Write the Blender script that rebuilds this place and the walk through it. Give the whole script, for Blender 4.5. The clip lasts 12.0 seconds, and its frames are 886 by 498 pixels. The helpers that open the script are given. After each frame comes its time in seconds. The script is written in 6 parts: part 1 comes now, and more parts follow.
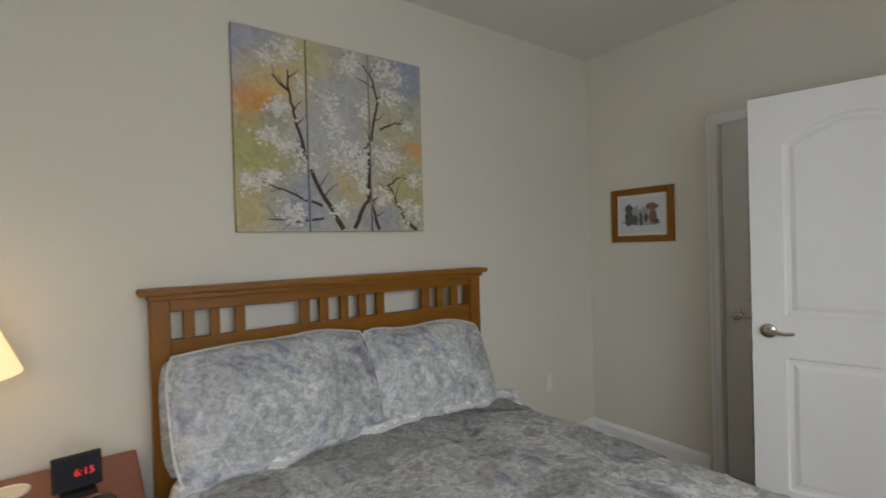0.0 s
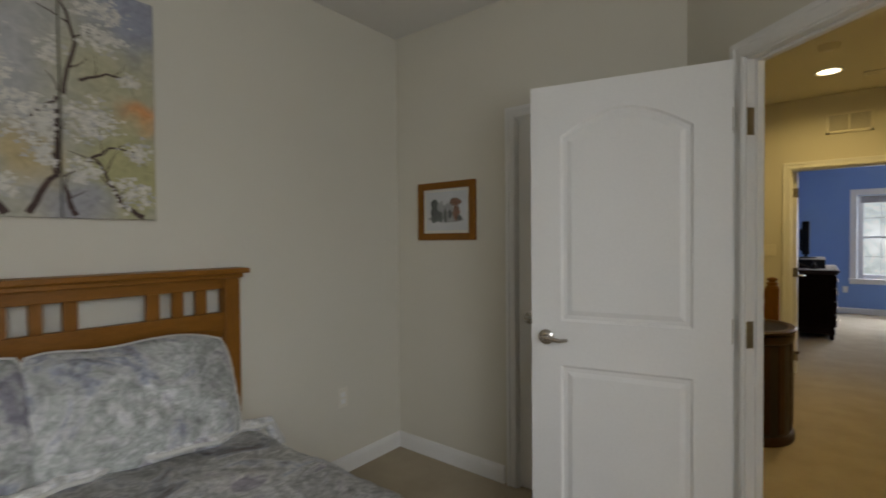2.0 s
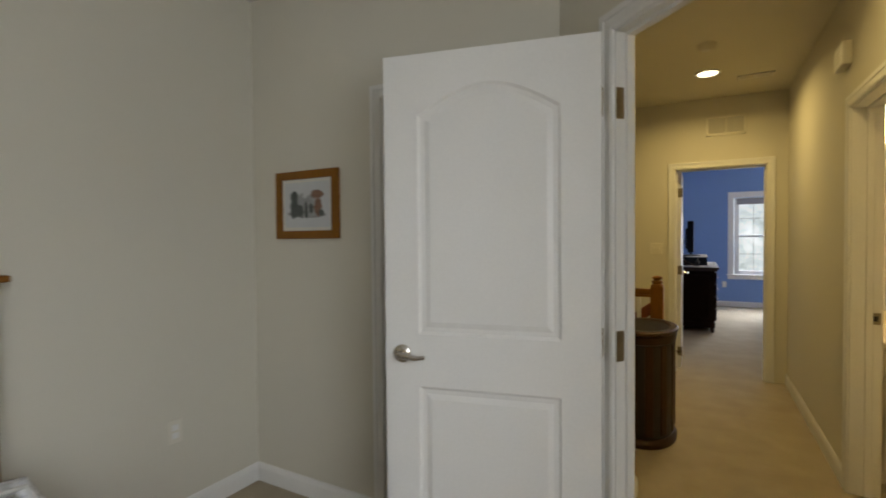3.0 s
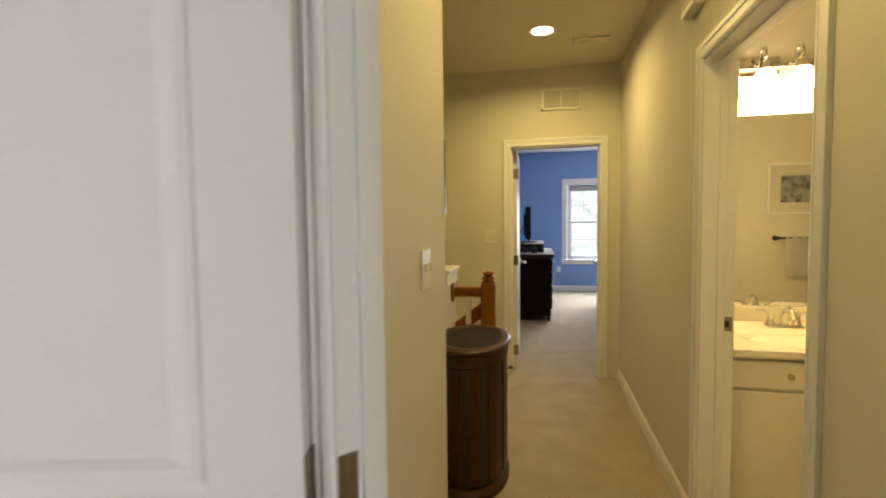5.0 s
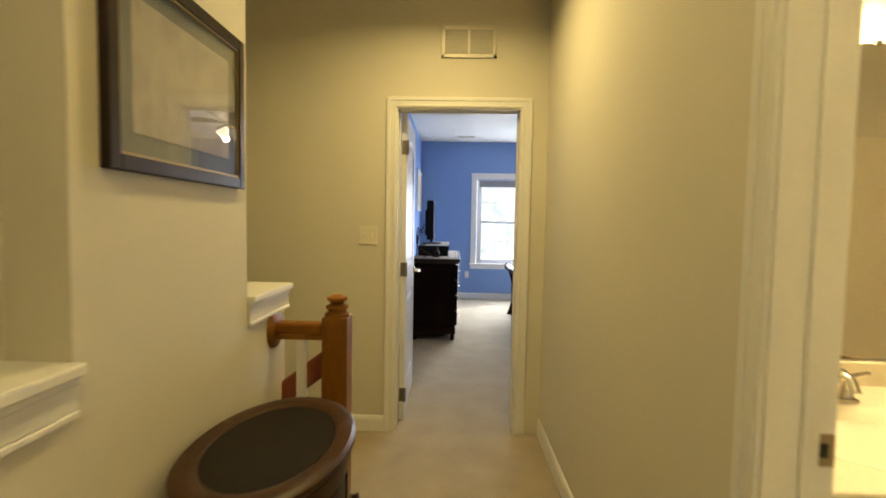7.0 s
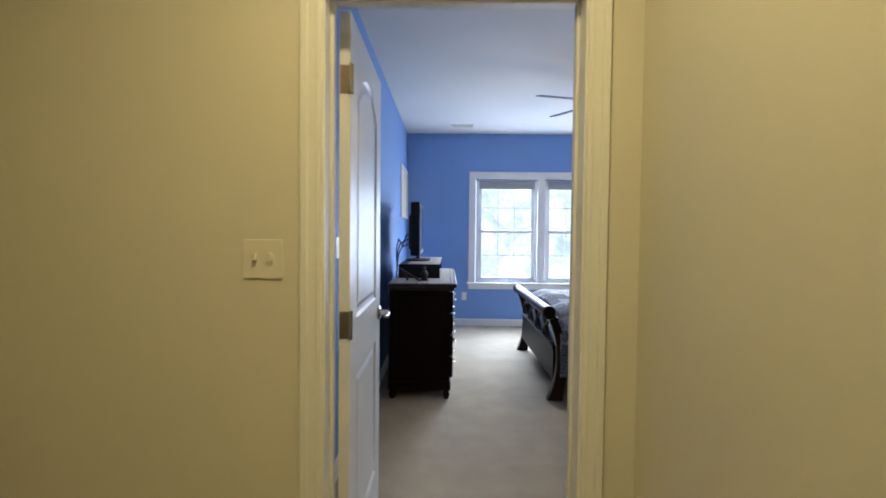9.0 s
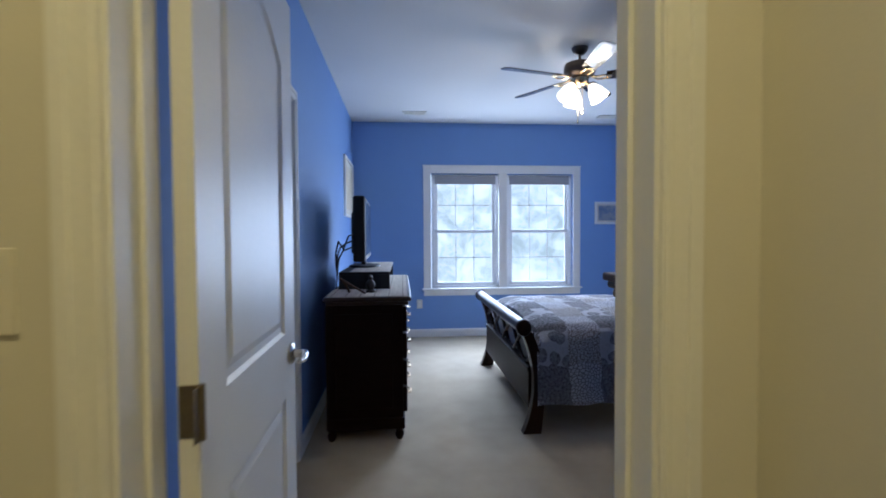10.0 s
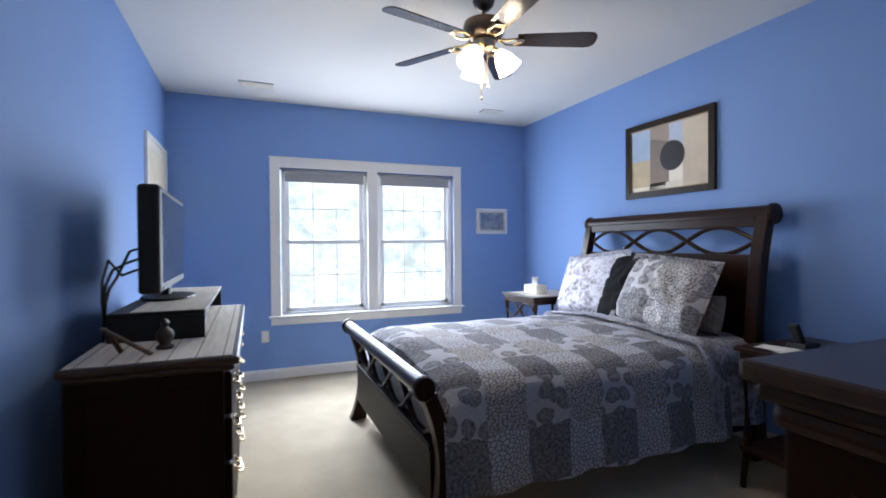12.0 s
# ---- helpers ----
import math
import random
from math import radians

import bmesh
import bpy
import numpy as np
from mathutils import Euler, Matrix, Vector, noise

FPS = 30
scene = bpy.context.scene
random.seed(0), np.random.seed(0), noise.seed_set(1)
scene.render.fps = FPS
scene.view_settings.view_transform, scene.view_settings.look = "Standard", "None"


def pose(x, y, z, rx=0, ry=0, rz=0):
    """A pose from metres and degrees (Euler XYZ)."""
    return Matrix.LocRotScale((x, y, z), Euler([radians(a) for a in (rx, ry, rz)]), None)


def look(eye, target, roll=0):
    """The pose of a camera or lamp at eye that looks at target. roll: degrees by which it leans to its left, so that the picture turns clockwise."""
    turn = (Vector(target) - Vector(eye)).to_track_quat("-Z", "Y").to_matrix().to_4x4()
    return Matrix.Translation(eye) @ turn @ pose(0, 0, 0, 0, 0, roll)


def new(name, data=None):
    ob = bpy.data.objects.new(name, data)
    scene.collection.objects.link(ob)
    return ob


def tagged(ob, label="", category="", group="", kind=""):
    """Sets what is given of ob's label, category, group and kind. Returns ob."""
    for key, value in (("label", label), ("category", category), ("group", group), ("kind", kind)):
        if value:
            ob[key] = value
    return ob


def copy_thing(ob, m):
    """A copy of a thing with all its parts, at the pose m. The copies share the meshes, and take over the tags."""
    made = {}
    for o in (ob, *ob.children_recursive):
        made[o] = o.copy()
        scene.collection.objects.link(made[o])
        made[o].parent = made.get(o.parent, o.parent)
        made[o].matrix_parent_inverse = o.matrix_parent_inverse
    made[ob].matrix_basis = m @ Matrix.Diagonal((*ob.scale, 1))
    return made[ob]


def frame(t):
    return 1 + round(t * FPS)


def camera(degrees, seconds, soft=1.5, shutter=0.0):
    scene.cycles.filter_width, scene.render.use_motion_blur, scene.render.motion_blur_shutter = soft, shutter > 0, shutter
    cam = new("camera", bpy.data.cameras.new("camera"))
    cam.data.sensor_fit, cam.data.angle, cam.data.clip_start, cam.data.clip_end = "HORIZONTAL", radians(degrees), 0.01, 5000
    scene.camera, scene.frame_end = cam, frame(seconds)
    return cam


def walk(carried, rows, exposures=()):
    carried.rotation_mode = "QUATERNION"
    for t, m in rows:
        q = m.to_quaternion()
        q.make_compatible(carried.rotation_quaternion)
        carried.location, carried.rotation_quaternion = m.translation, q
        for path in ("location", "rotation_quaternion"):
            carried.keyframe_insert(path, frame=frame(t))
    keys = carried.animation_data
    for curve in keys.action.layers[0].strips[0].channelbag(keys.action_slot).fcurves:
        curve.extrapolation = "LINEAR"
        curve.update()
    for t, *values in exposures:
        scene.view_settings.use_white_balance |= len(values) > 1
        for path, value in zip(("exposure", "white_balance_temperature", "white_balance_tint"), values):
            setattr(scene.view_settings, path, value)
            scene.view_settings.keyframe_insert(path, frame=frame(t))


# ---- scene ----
cam = camera(86.4, 12.0, soft=1.7, shutter=0.5)
PATH = [
    (0, (0.505, 0.889, 1.39), (1.69, 2.501, 1.373), -1.6),
    (0.5, (0.638, 0.853, 1.391), (1.863, 2.433, 1.354), -1.3),
    (1, (0.745, 0.865, 1.389), (2.074, 2.359, 1.351), -0.6),
    (1.5, (0.926, 0.848, 1.374), (2.362, 2.239, 1.339), -0.4),
    (2, (1.131, 0.841, 1.375), (2.698, 2.083, 1.337), -0.5),
    (2.5, (1.328, 0.832, 1.368), (2.999, 1.931, 1.326), -0.4),
    (3, (1.579, 0.798, 1.371), (3.33, 1.764, 1.325), -0.5),
    (3.5, (1.839, 0.785, 1.37), (3.661, 1.607, 1.305), -0.3),
    (3.7, (1.945, 0.782, 1.37), (3.784, 1.551, 1.298), -0.2),
    (5.3, (2.793, 0.777, 1.373), (4.765, 1.088, 1.26), -0.2),
    (5.5, (2.921, 0.774, 1.358), (4.902, 1.02, 1.245), 0.3),
    (6, (3.237, 0.752, 1.346), (5.229, 0.879, 1.226), 0.4),
    (6.5, (3.579, 0.716, 1.329), (5.575, 0.775, 1.211), 0.6),
    (7, (3.932, 0.687, 1.331), (5.928, 0.729, 1.22), 1.0),
    (7.2, (4.08, 0.68, 1.324), (6.077, 0.724, 1.217), 1.0),
    (8.8, (5.335, 0.681, 1.323), (7.333, 0.729, 1.254), 1.0),
    (9, (5.491, 0.678, 1.323), (7.49, 0.698, 1.257), 0.6),
    (9.5, (5.865, 0.669, 1.324), (7.862, 0.6, 1.261), 0.1),
    (10, (6.205, 0.656, 1.314), (8.196, 0.483, 1.254), -0.3),
    (10.5, (6.536, 0.657, 1.332), (8.509, 0.339, 1.271), -0.3),
    (11, (6.816, 0.624, 1.333), (8.756, 0.141, 1.286), -0.5),
    (11.5, (7.066, 0.588, 1.334), (8.963, -0.045, 1.303), -0.5),
    (12, (7.296, 0.555, 1.332), (9.148, -0.198, 1.309), -0.4),
]
EXPOSURES = [(0, -0.37, 6680, 12), (0.5, -0.58, 6720, 12), (1.0, -0.68, 6760, 12), (2.0, -0.72, 6920, 12), (3.0, -0.42, 6900, 11), (3.5, -0.22, 6950, 10), (5.5, 0.2, 7100, 9), (7.0, 0.3, 6700, 9), (9.0, 0.12, 5700, 10), (9.5, -0.1, 5500, 10), (10.0, -0.28, 5300, 10), (10.5, -0.25, 5300, 10), (11.0, -0.1, 5350, 10), (11.5, 0.05, 5800, 10), (12, 0.15, 6300, 10)]
walk(cam, [(t, look(eye, target, roll)) for t, eye, target, roll in PATH], EXPOSURES)

# ---- world and large lights ----
world = bpy.data.worlds.new("sky")
scene.world = world
world.use_nodes = True
wn = world.node_tree.nodes
sky = wn.new("ShaderNodeTexSky")
sky.sky_type, sky.sun_disc = "NISHITA", False
sky.sun_elevation, sky.sun_rotation = radians(48), radians(200)
wn["Background"].inputs["Strength"].default_value = 0.12
world.node_tree.links.new(sky.outputs["Color"], wn["Background"].inputs["Color"])
sun = new("sun", bpy.data.lights.new("sun", "SUN"))
sun.data.energy, sun.data.angle, sun.data.color = 1.0, radians(12), (1.0, 0.95, 0.88)
sun.matrix_world = look((0, 0, 10), (4.0, 6.0, 0))


def area_light(name, eye, target, w, h, energy, color):
    ob = new(name, bpy.data.lights.new(name, "AREA"))
    ob.data.shape, ob.data.size, ob.data.size_y = "RECTANGLE", w, h
    ob.data.energy, ob.data.color = energy, color
    ob.matrix_world = look(eye, target)
    return ob


def bulb(name, at, energy, color, radius=0.04):
    ob = new(name, bpy.data.lights.new(name, "POINT"))
    ob.data.energy, ob.data.color, ob.data.shadow_soft_size = energy, color, radius
    ob.location = at
    return ob


WARM = (1.0, 0.76, 0.30)
area_light("sky_light_blue_room", (17.0, -0.66, 4.3), (10.4, -0.66, 0.7), 6.0, 2.4, 2600, (0.76, 0.85, 1.0))
area_light("window_light_blue_room", (12.262, -0.655, 1.31), (9.0, -0.655, 1.31), 1.74, 1.2, 60, (0.76, 0.85, 1.0))
# bedroom daylight comes from an assumed, unseen window, placed to suit the bed and walls
area_light("sky_light_bedroom", (0.70, -2.6, 3.3), (1.3, 1.8, 0.6), 3.6, 1.8, 235, (0.82, 0.90, 1.0))
area_light("added_window_light_bedroom", (0.75, -0.79, 1.58), (1.4, 2.6, 0.9), 2.0, 1.5, 54, (0.82, 0.90, 1.0))
can_lamp = area_light("can_light", (6.045, 0.772, 2.692), (6.045, 0.773, 0), 0.14, 0.14, 14.5, WARM)
can_lamp.data.shape, can_lamp.data.spread = "DISK", radians(160)
# second can is an unseen, added lamp that brightens the near end of the hall
unseen_can_lamp = area_light("can_light", (3.95, 0.66, 2.692), (3.95, 0.661, 0), 0.14, 0.14, 8, WARM)
unseen_can_lamp.data.shape, unseen_can_lamp.data.spread = "DISK", radians(160)
bulb("table_lamp_bulb", (0.12, 2.72, 1.16), 1.2, WARM, 0.05)
for k in range(3):
    bulb("vanity_bulb", (5.40, -0.20 - 0.173 * k, 2.05), 15, (1.0, 0.78, 0.38), 0.045)
for k in range(3):
    a = radians(120 * k)
    bulb("fan_bulb", (9.775 + 0.1 * math.cos(a), -0.72 + 0.1 * math.sin(a), 2.315), 9, (1.0, 0.82, 0.6), 0.04)


# ---- materials ----
def mat(name, base, rough=0.6, var=0.12, scale=6.0, fine=120.0, bump=0.05, metal=0.0, spec=0.5, stretch=(1, 1, 1)):
    """Paint-like surface: large soft variation, fine grain and fine relief, in object space metres."""
    m = bpy.data.materials.new(name)
    m.use_nodes = True
    nt = m.node_tree
    b = nt.nodes["Principled BSDF"]
    b.inputs["Roughness"].default_value, b.inputs["Metallic"].default_value = rough, metal
    b.inputs["Specular IOR Level"].default_value = spec
    tc = nt.nodes.new("ShaderNodeTexCoord")
    mp = nt.nodes.new("ShaderNodeMapping")
    mp.inputs["Scale"].default_value = stretch
    nt.links.new(tc.outputs["Object"], mp.inputs["Vector"])
    n1 = nt.nodes.new("ShaderNodeTexNoise")
    n1.inputs["Scale"].default_value, n1.inputs["Detail"].default_value = scale, 4
    n2 = nt.nodes.new("ShaderNodeTexNoise")
    n2.inputs["Scale"].default_value, n2.inputs["Detail"].default_value = fine, 3
    for n in (n1, n2):
        nt.links.new(mp.outputs["Vector"], n.inputs["Vector"])
    add = nt.nodes.new("ShaderNodeMath")
    add.operation = "ADD"
    nt.links.new(n1.outputs["Fac"], add.inputs[0])
    nt.links.new(n2.outputs["Fac"], add.inputs[1])
    ramp = nt.nodes.new("ShaderNodeMapRange")
    ramp.inputs["From Min"].default_value, ramp.inputs["From Max"].default_value = 0.6, 1.4
    ramp.inputs["To Min"].default_value, ramp.inputs["To Max"].default_value = 1 - var, 1 + var
    nt.links.new(add.outputs[0], ramp.inputs["Value"])
    mul = nt.nodes.new("ShaderNodeMix")
    mul.data_type, mul.blend_type = "RGBA", "MULTIPLY"
    mul.inputs["Factor"].default_value = 1.0
    mul.inputs["A"].default_value = (*base, 1)
    nt.links.new(ramp.outputs["Result"], mul.inputs["B"])
    nt.links.new(mul.outputs["Result"], b.inputs["Base Color"])
    if bump:
        bp = nt.nodes.new("ShaderNodeBump")
        bp.inputs["Strength"].default_value, bp.inputs["Distance"].default_value = bump, 0.004
        nt.links.new(n2.outputs["Fac"], bp.inputs["Height"])
        nt.links.new(bp.outputs["Normal"], b.inputs["Normal"])
    return m


def patch_mat(name, colors, scale, rough=0.85, voronoi=0.0, fine=160.0, bump=0.25, warp=0.15, lo=0.30, span=0.40, detail=10):
    """Printed or painted pattern: a colour ramp over warped noise, with an optional cell pattern over it."""
    m = bpy.data.materials.new(name)
    m.use_nodes = True
    nt = m.node_tree
    b = nt.nodes["Principled BSDF"]
    b.inputs["Roughness"].default_value = rough
    b.inputs["Specular IOR Level"].default_value = 0.25
    tc = nt.nodes.new("ShaderNodeTexCoord")
    n = nt.nodes.new("ShaderNodeTexNoise")
    n.inputs["Scale"].default_value, n.inputs["Detail"].default_value, n.inputs["Distortion"].default_value = scale, detail, warp
    n.inputs["Roughness"].default_value = 0.68
    nt.links.new(tc.outputs["Object"], n.inputs["Vector"])
    r = nt.nodes.new("ShaderNodeValToRGB")
    els = r.color_ramp.elements
    while len(els) < len(colors):
        els.new(0.5)
    for k, c in enumerate(colors):
        els[k].position, els[k].color = lo + span * k / (len(colors) - 1), (*c, 1)
    nt.links.new(n.outputs["Fac"], r.inputs["Fac"])
    out = r.outputs["Color"]
    if voronoi:
        v = nt.nodes.new("ShaderNodeTexVoronoi")
        v.inputs["Scale"].default_value = voronoi
        nt.links.new(tc.outputs["Object"], v.inputs["Vector"])
        mr = nt.nodes.new("ShaderNodeMapRange")
        mr.inputs["From Min"].default_value, mr.inputs["From Max"].default_value = 0.15, 0.5
        mr.inputs["To Min"].default_value, mr.inputs["To Max"].default_value = 0.45, 1.25
        nt.links.new(v.outputs["Distance"], mr.inputs["Value"])
        mx = nt.nodes.new("ShaderNodeMix")
        mx.data_type, mx.blend_type = "RGBA", "MULTIPLY"
        mx.inputs["Factor"].default_value = 0.8
        nt.links.new(out, mx.inputs["A"])
        nt.links.new(mr.outputs["Result"], mx.inputs["B"])
        out = mx.outputs["Result"]
    nt.links.new(out, b.inputs["Base Color"])
    f = nt.nodes.new("ShaderNodeTexNoise")
    f.inputs["Scale"].default_value = fine
    nt.links.new(tc.outputs["Object"], f.inputs["Vector"])
    bp = nt.nodes.new("ShaderNodeBump")
    bp.inputs["Strength"].default_value, bp.inputs["Distance"].default_value = bump, 0.004
    nt.links.new(f.outputs["Fac"], bp.inputs["Height"])
    nt.links.new(bp.outputs["Normal"], b.inputs["Normal"])
    return m


def print_mat(name, light, dark, cell, order=0.0, strength=1.0, flower=9.0, dots=48.0, soft=False, plain=0.16):
    """Patchwork cotton: blocks of dotted, flowered and plain cloth, with stitching relief."""
    m = bpy.data.materials.new(name)
    m.use_nodes = True
    nt = m.node_tree
    b = nt.nodes["Principled BSDF"]
    b.inputs["Roughness"].default_value = 0.9
    b.inputs["Specular IOR Level"].default_value = 0.2
    tc = nt.nodes.new("ShaderNodeTexCoord")
    wob = nt.nodes.new("ShaderNodeTexNoise")
    wob.inputs["Scale"].default_value, wob.inputs["Detail"].default_value = 9.0 if soft else 5.0, 5 if soft else 3
    nt.links.new(tc.outputs["Object"], wob.inputs["Vector"])
    warp = nt.nodes.new("ShaderNodeVectorMath")
    warp.operation = "MULTIPLY_ADD"
    amount = 0.16 if soft else 0.07
    warp.inputs[1].default_value = (amount, amount, amount)
    nt.links.new(wob.outputs["Color"], warp.inputs[0])
    nt.links.new(tc.outputs["Object"], warp.inputs[2])

    def cells(scale, rand, metric="EUCLIDEAN"):
        v = nt.nodes.new("ShaderNodeTexVoronoi")
        v.distance = metric
        v.inputs["Scale"].default_value, v.inputs["Randomness"].default_value = scale, rand
        nt.links.new(warp.outputs[0], v.inputs["Vector"])
        return v

    def rng(src, a, c, lo, hi):
        r = nt.nodes.new("ShaderNodeMapRange")
        for k, x in (("From Min", a), ("From Max", c), ("To Min", lo), ("To Max", hi)):
            r.inputs[k].default_value = x
        nt.links.new(src, r.inputs["Value"])
        return r.outputs["Result"]

    def math_node(op, a, c):
        n = nt.nodes.new("ShaderNodeMath")
        n.operation = op
        for k, x in enumerate((a, c)):
            if isinstance(x, float):
                n.inputs[k].default_value = x
            else:
                nt.links.new(x, n.inputs[k])
        return n.outputs[0]

    block = cells(cell, order, "CHEBYCHEV")
    sep = nt.nodes.new("ShaderNodeSeparateColor")
    nt.links.new(block.outputs["Color"], sep.inputs["Color"])
    pick = sep.outputs["Red"]
    dot = rng(cells(dots, 1.0).outputs["Distance"], 0.05 if soft else 0.24, 0.60 if soft else 0.52, 0.08 if soft else 0.92, 0.9 if soft else 0.16)
    petal = rng(cells(flower, 0.8).outputs["Distance"], 0.20 if soft else 0.44, 0.66 if soft else 0.50, 0.26, 0.95)
    fine = nt.nodes.new("ShaderNodeTexNoise")
    fine.inputs["Scale"].default_value, fine.inputs["Detail"].default_value = 38.0, 6
    nt.links.new(tc.outputs["Object"], fine.inputs["Vector"])
    grain = rng(fine.outputs["Fac"], 0.35, 0.65, -0.28, 0.28)
    is_flower = rng(pick, 0.36, 0.362, 0.0, 1.0)
    is_plain = rng(pick, 0.77, 0.772, 0.0, 1.0)
    mixa = nt.nodes.new("ShaderNodeMix")
    nt.links.new(is_flower, mixa.inputs["Factor"])
    nt.links.new(dot, mixa.inputs["A"])
    nt.links.new(petal, mixa.inputs["B"])
    mixb = nt.nodes.new("ShaderNodeMix")
    nt.links.new(is_plain, mixb.inputs["Factor"])
    nt.links.new(mixa.outputs["Result"], mixb.inputs["A"])
    mixb.inputs["B"].default_value = plain
    tone = math_node("ADD", mixb.outputs["Result"], grain)
    soft = math_node("ADD", math_node("MULTIPLY", tone, strength), 0.62 * (1.0 - strength))
    shade_ = math_node("ADD", soft, rng(sep.outputs["Green"], 0.0, 1.0, -0.10 * strength, 0.14 * strength))
    ramp = nt.nodes.new("ShaderNodeMix")
    ramp.data_type = "RGBA"
    ramp.inputs["A"].default_value, ramp.inputs["B"].default_value = (*dark, 1), (*light, 1)
    nt.links.new(shade_, ramp.inputs["Factor"])
    hue = nt.nodes.new("ShaderNodeMix")
    hue.data_type, hue.blend_type = "RGBA", "MULTIPLY"
    nt.links.new(sep.outputs["Blue"], hue.inputs["Factor"])
    hue.inputs["B"].default_value = (1.0, 0.96, 0.92, 1)
    nt.links.new(ramp.outputs["Result"], hue.inputs["A"])
    nt.links.new(hue.outputs["Result"], b.inputs["Base Color"])
    crumple = nt.nodes.new("ShaderNodeTexNoise")
    crumple.inputs["Scale"].default_value, crumple.inputs["Detail"].default_value = 9.0, 5
    nt.links.new(tc.outputs["Object"], crumple.inputs["Vector"])
    bp = nt.nodes.new("ShaderNodeBump")
    bp.inputs["Strength"].default_value, bp.inputs["Distance"].default_value = 0.6, 0.02
    nt.links.new(crumple.outputs["Fac"], bp.inputs["Height"])
    nt.links.new(bp.outputs["Normal"], b.inputs["Normal"])
    return m


def patchwork_mat(name, light, grey, taupe, across, along, start, size):
    """Pieced cotton: flower, speckled, leaf and plain blocks laid out along the cloth. across, along: shares of x, y, z that run over the cloth; start: where its first row begins; size: of a block."""
    m = bpy.data.materials.new(name)
    m.use_nodes = True
    nt = m.node_tree
    b = nt.nodes["Principled BSDF"]
    b.inputs["Roughness"].default_value, b.inputs["Specular IOR Level"].default_value = 0.85, 0.25
    tc = nt.nodes.new("ShaderNodeTexCoord")

    def calc(op, a, c=0.0):
        n = nt.nodes.new("ShaderNodeMath")
        n.operation = op
        for k, x in enumerate((a, c)):
            if isinstance(x, float):
                n.inputs[k].default_value = x
            else:
                nt.links.new(x, n.inputs[k])
        return n.outputs[0]

    def dot(vec):
        n = nt.nodes.new("ShaderNodeVectorMath")
        n.operation = "DOT_PRODUCT"
        n.inputs[1].default_value = vec
        nt.links.new(tc.outputs["Object"], n.inputs[0])
        return n.outputs["Value"]

    def spread(src, a, c, lo, hi):
        r = nt.nodes.new("ShaderNodeMapRange")
        for k, x in (("From Min", a), ("From Max", c), ("To Min", lo), ("To Max", hi)):
            r.inputs[k].default_value = x
        nt.links.new(src, r.inputs["Value"])
        return r.outputs["Result"]

    def blend(fac, a, c):
        n = nt.nodes.new("ShaderNodeMix")
        nt.links.new(fac, n.inputs["Factor"])
        for key, x in (("A", a), ("B", c)):
            if isinstance(x, float):
                n.inputs[key].default_value = x
            else:
                nt.links.new(x, n.inputs[key])
        return n.outputs["Result"]
    wob = nt.nodes.new("ShaderNodeTexNoise")
    wob.inputs["Scale"].default_value, wob.inputs["Detail"].default_value = 4.0, 3
    nt.links.new(tc.outputs["Object"], wob.inputs["Vector"])
    drift = spread(wob.outputs["Fac"], 0.3, 0.7, -0.02, 0.02)
    u, v = calc("ADD", calc("SUBTRACT", dot(across), start), drift), calc("SUBTRACT", dot(along), drift)
    flat = nt.nodes.new("ShaderNodeCombineXYZ")
    nt.links.new(u, flat.inputs["X"])
    nt.links.new(v, flat.inputs["Y"])

    def cells(scale, rand, feature="F1"):
        n = nt.nodes.new("ShaderNodeTexVoronoi")
        n.voronoi_dimensions, n.feature = "2D", feature
        n.inputs["Scale"].default_value, n.inputs["Randomness"].default_value = scale, rand
        nt.links.new(flat.outputs[0], n.inputs["Vector"])
        return n.outputs["Distance"]
    odd_row = calc("FLOOR", calc("MULTIPLY", calc("FRACT", calc("MULTIPLY", u, 0.5 / size)), 2.0))
    odd_col = calc("FLOOR", calc("MULTIPLY", calc("FRACT", calc("MULTIPLY", v, 0.5 / (0.78 * size))), 2.0))
    fine = nt.nodes.new("ShaderNodeTexNoise")
    fine.inputs["Scale"].default_value, fine.inputs["Detail"].default_value = 60.0, 6
    nt.links.new(flat.outputs[0], fine.inputs["Vector"])
    grain = spread(fine.outputs["Fac"], 0.3, 0.7, -0.16, 0.16)
    heads = cells(9.5, 0.75)
    flower = blend(spread(heads, 0.40, 0.44, 0.0, 1.0), calc("ADD", spread(heads, 0.05, 0.38, 0.34, 0.18), grain), 0.70)
    leaf = spread(cells(44.0, 1.0, "DISTANCE_TO_EDGE"), 0.04, 0.16, 0.12, 0.82)
    speck = spread(cells(78.0, 0.9), 0.22, 0.50, 0.80, 0.18)
    plain = calc("ADD", grain, 0.17)
    tone = blend(odd_row, blend(odd_col, plain, leaf), blend(odd_col, flower, speck))
    tone = calc("ADD", tone, calc("MULTIPLY", grain, 0.5))
    shade_col = nt.nodes.new("ShaderNodeMix")
    shade_col.data_type = "RGBA"
    shade_col.inputs["A"].default_value, shade_col.inputs["B"].default_value = (*grey, 1), (*taupe, 1)
    nt.links.new(calc("MULTIPLY", odd_row, odd_col), shade_col.inputs["Factor"])
    out = nt.nodes.new("ShaderNodeMix")
    out.data_type = "RGBA"
    out.inputs["B"].default_value = (*light, 1)
    nt.links.new(tone, out.inputs["Factor"])
    nt.links.new(shade_col.outputs["Result"], out.inputs["A"])
    nt.links.new(out.outputs["Result"], b.inputs["Base Color"])
    crumple = nt.nodes.new("ShaderNodeTexNoise")
    crumple.inputs["Scale"].default_value, crumple.inputs["Detail"].default_value = 10.0, 5
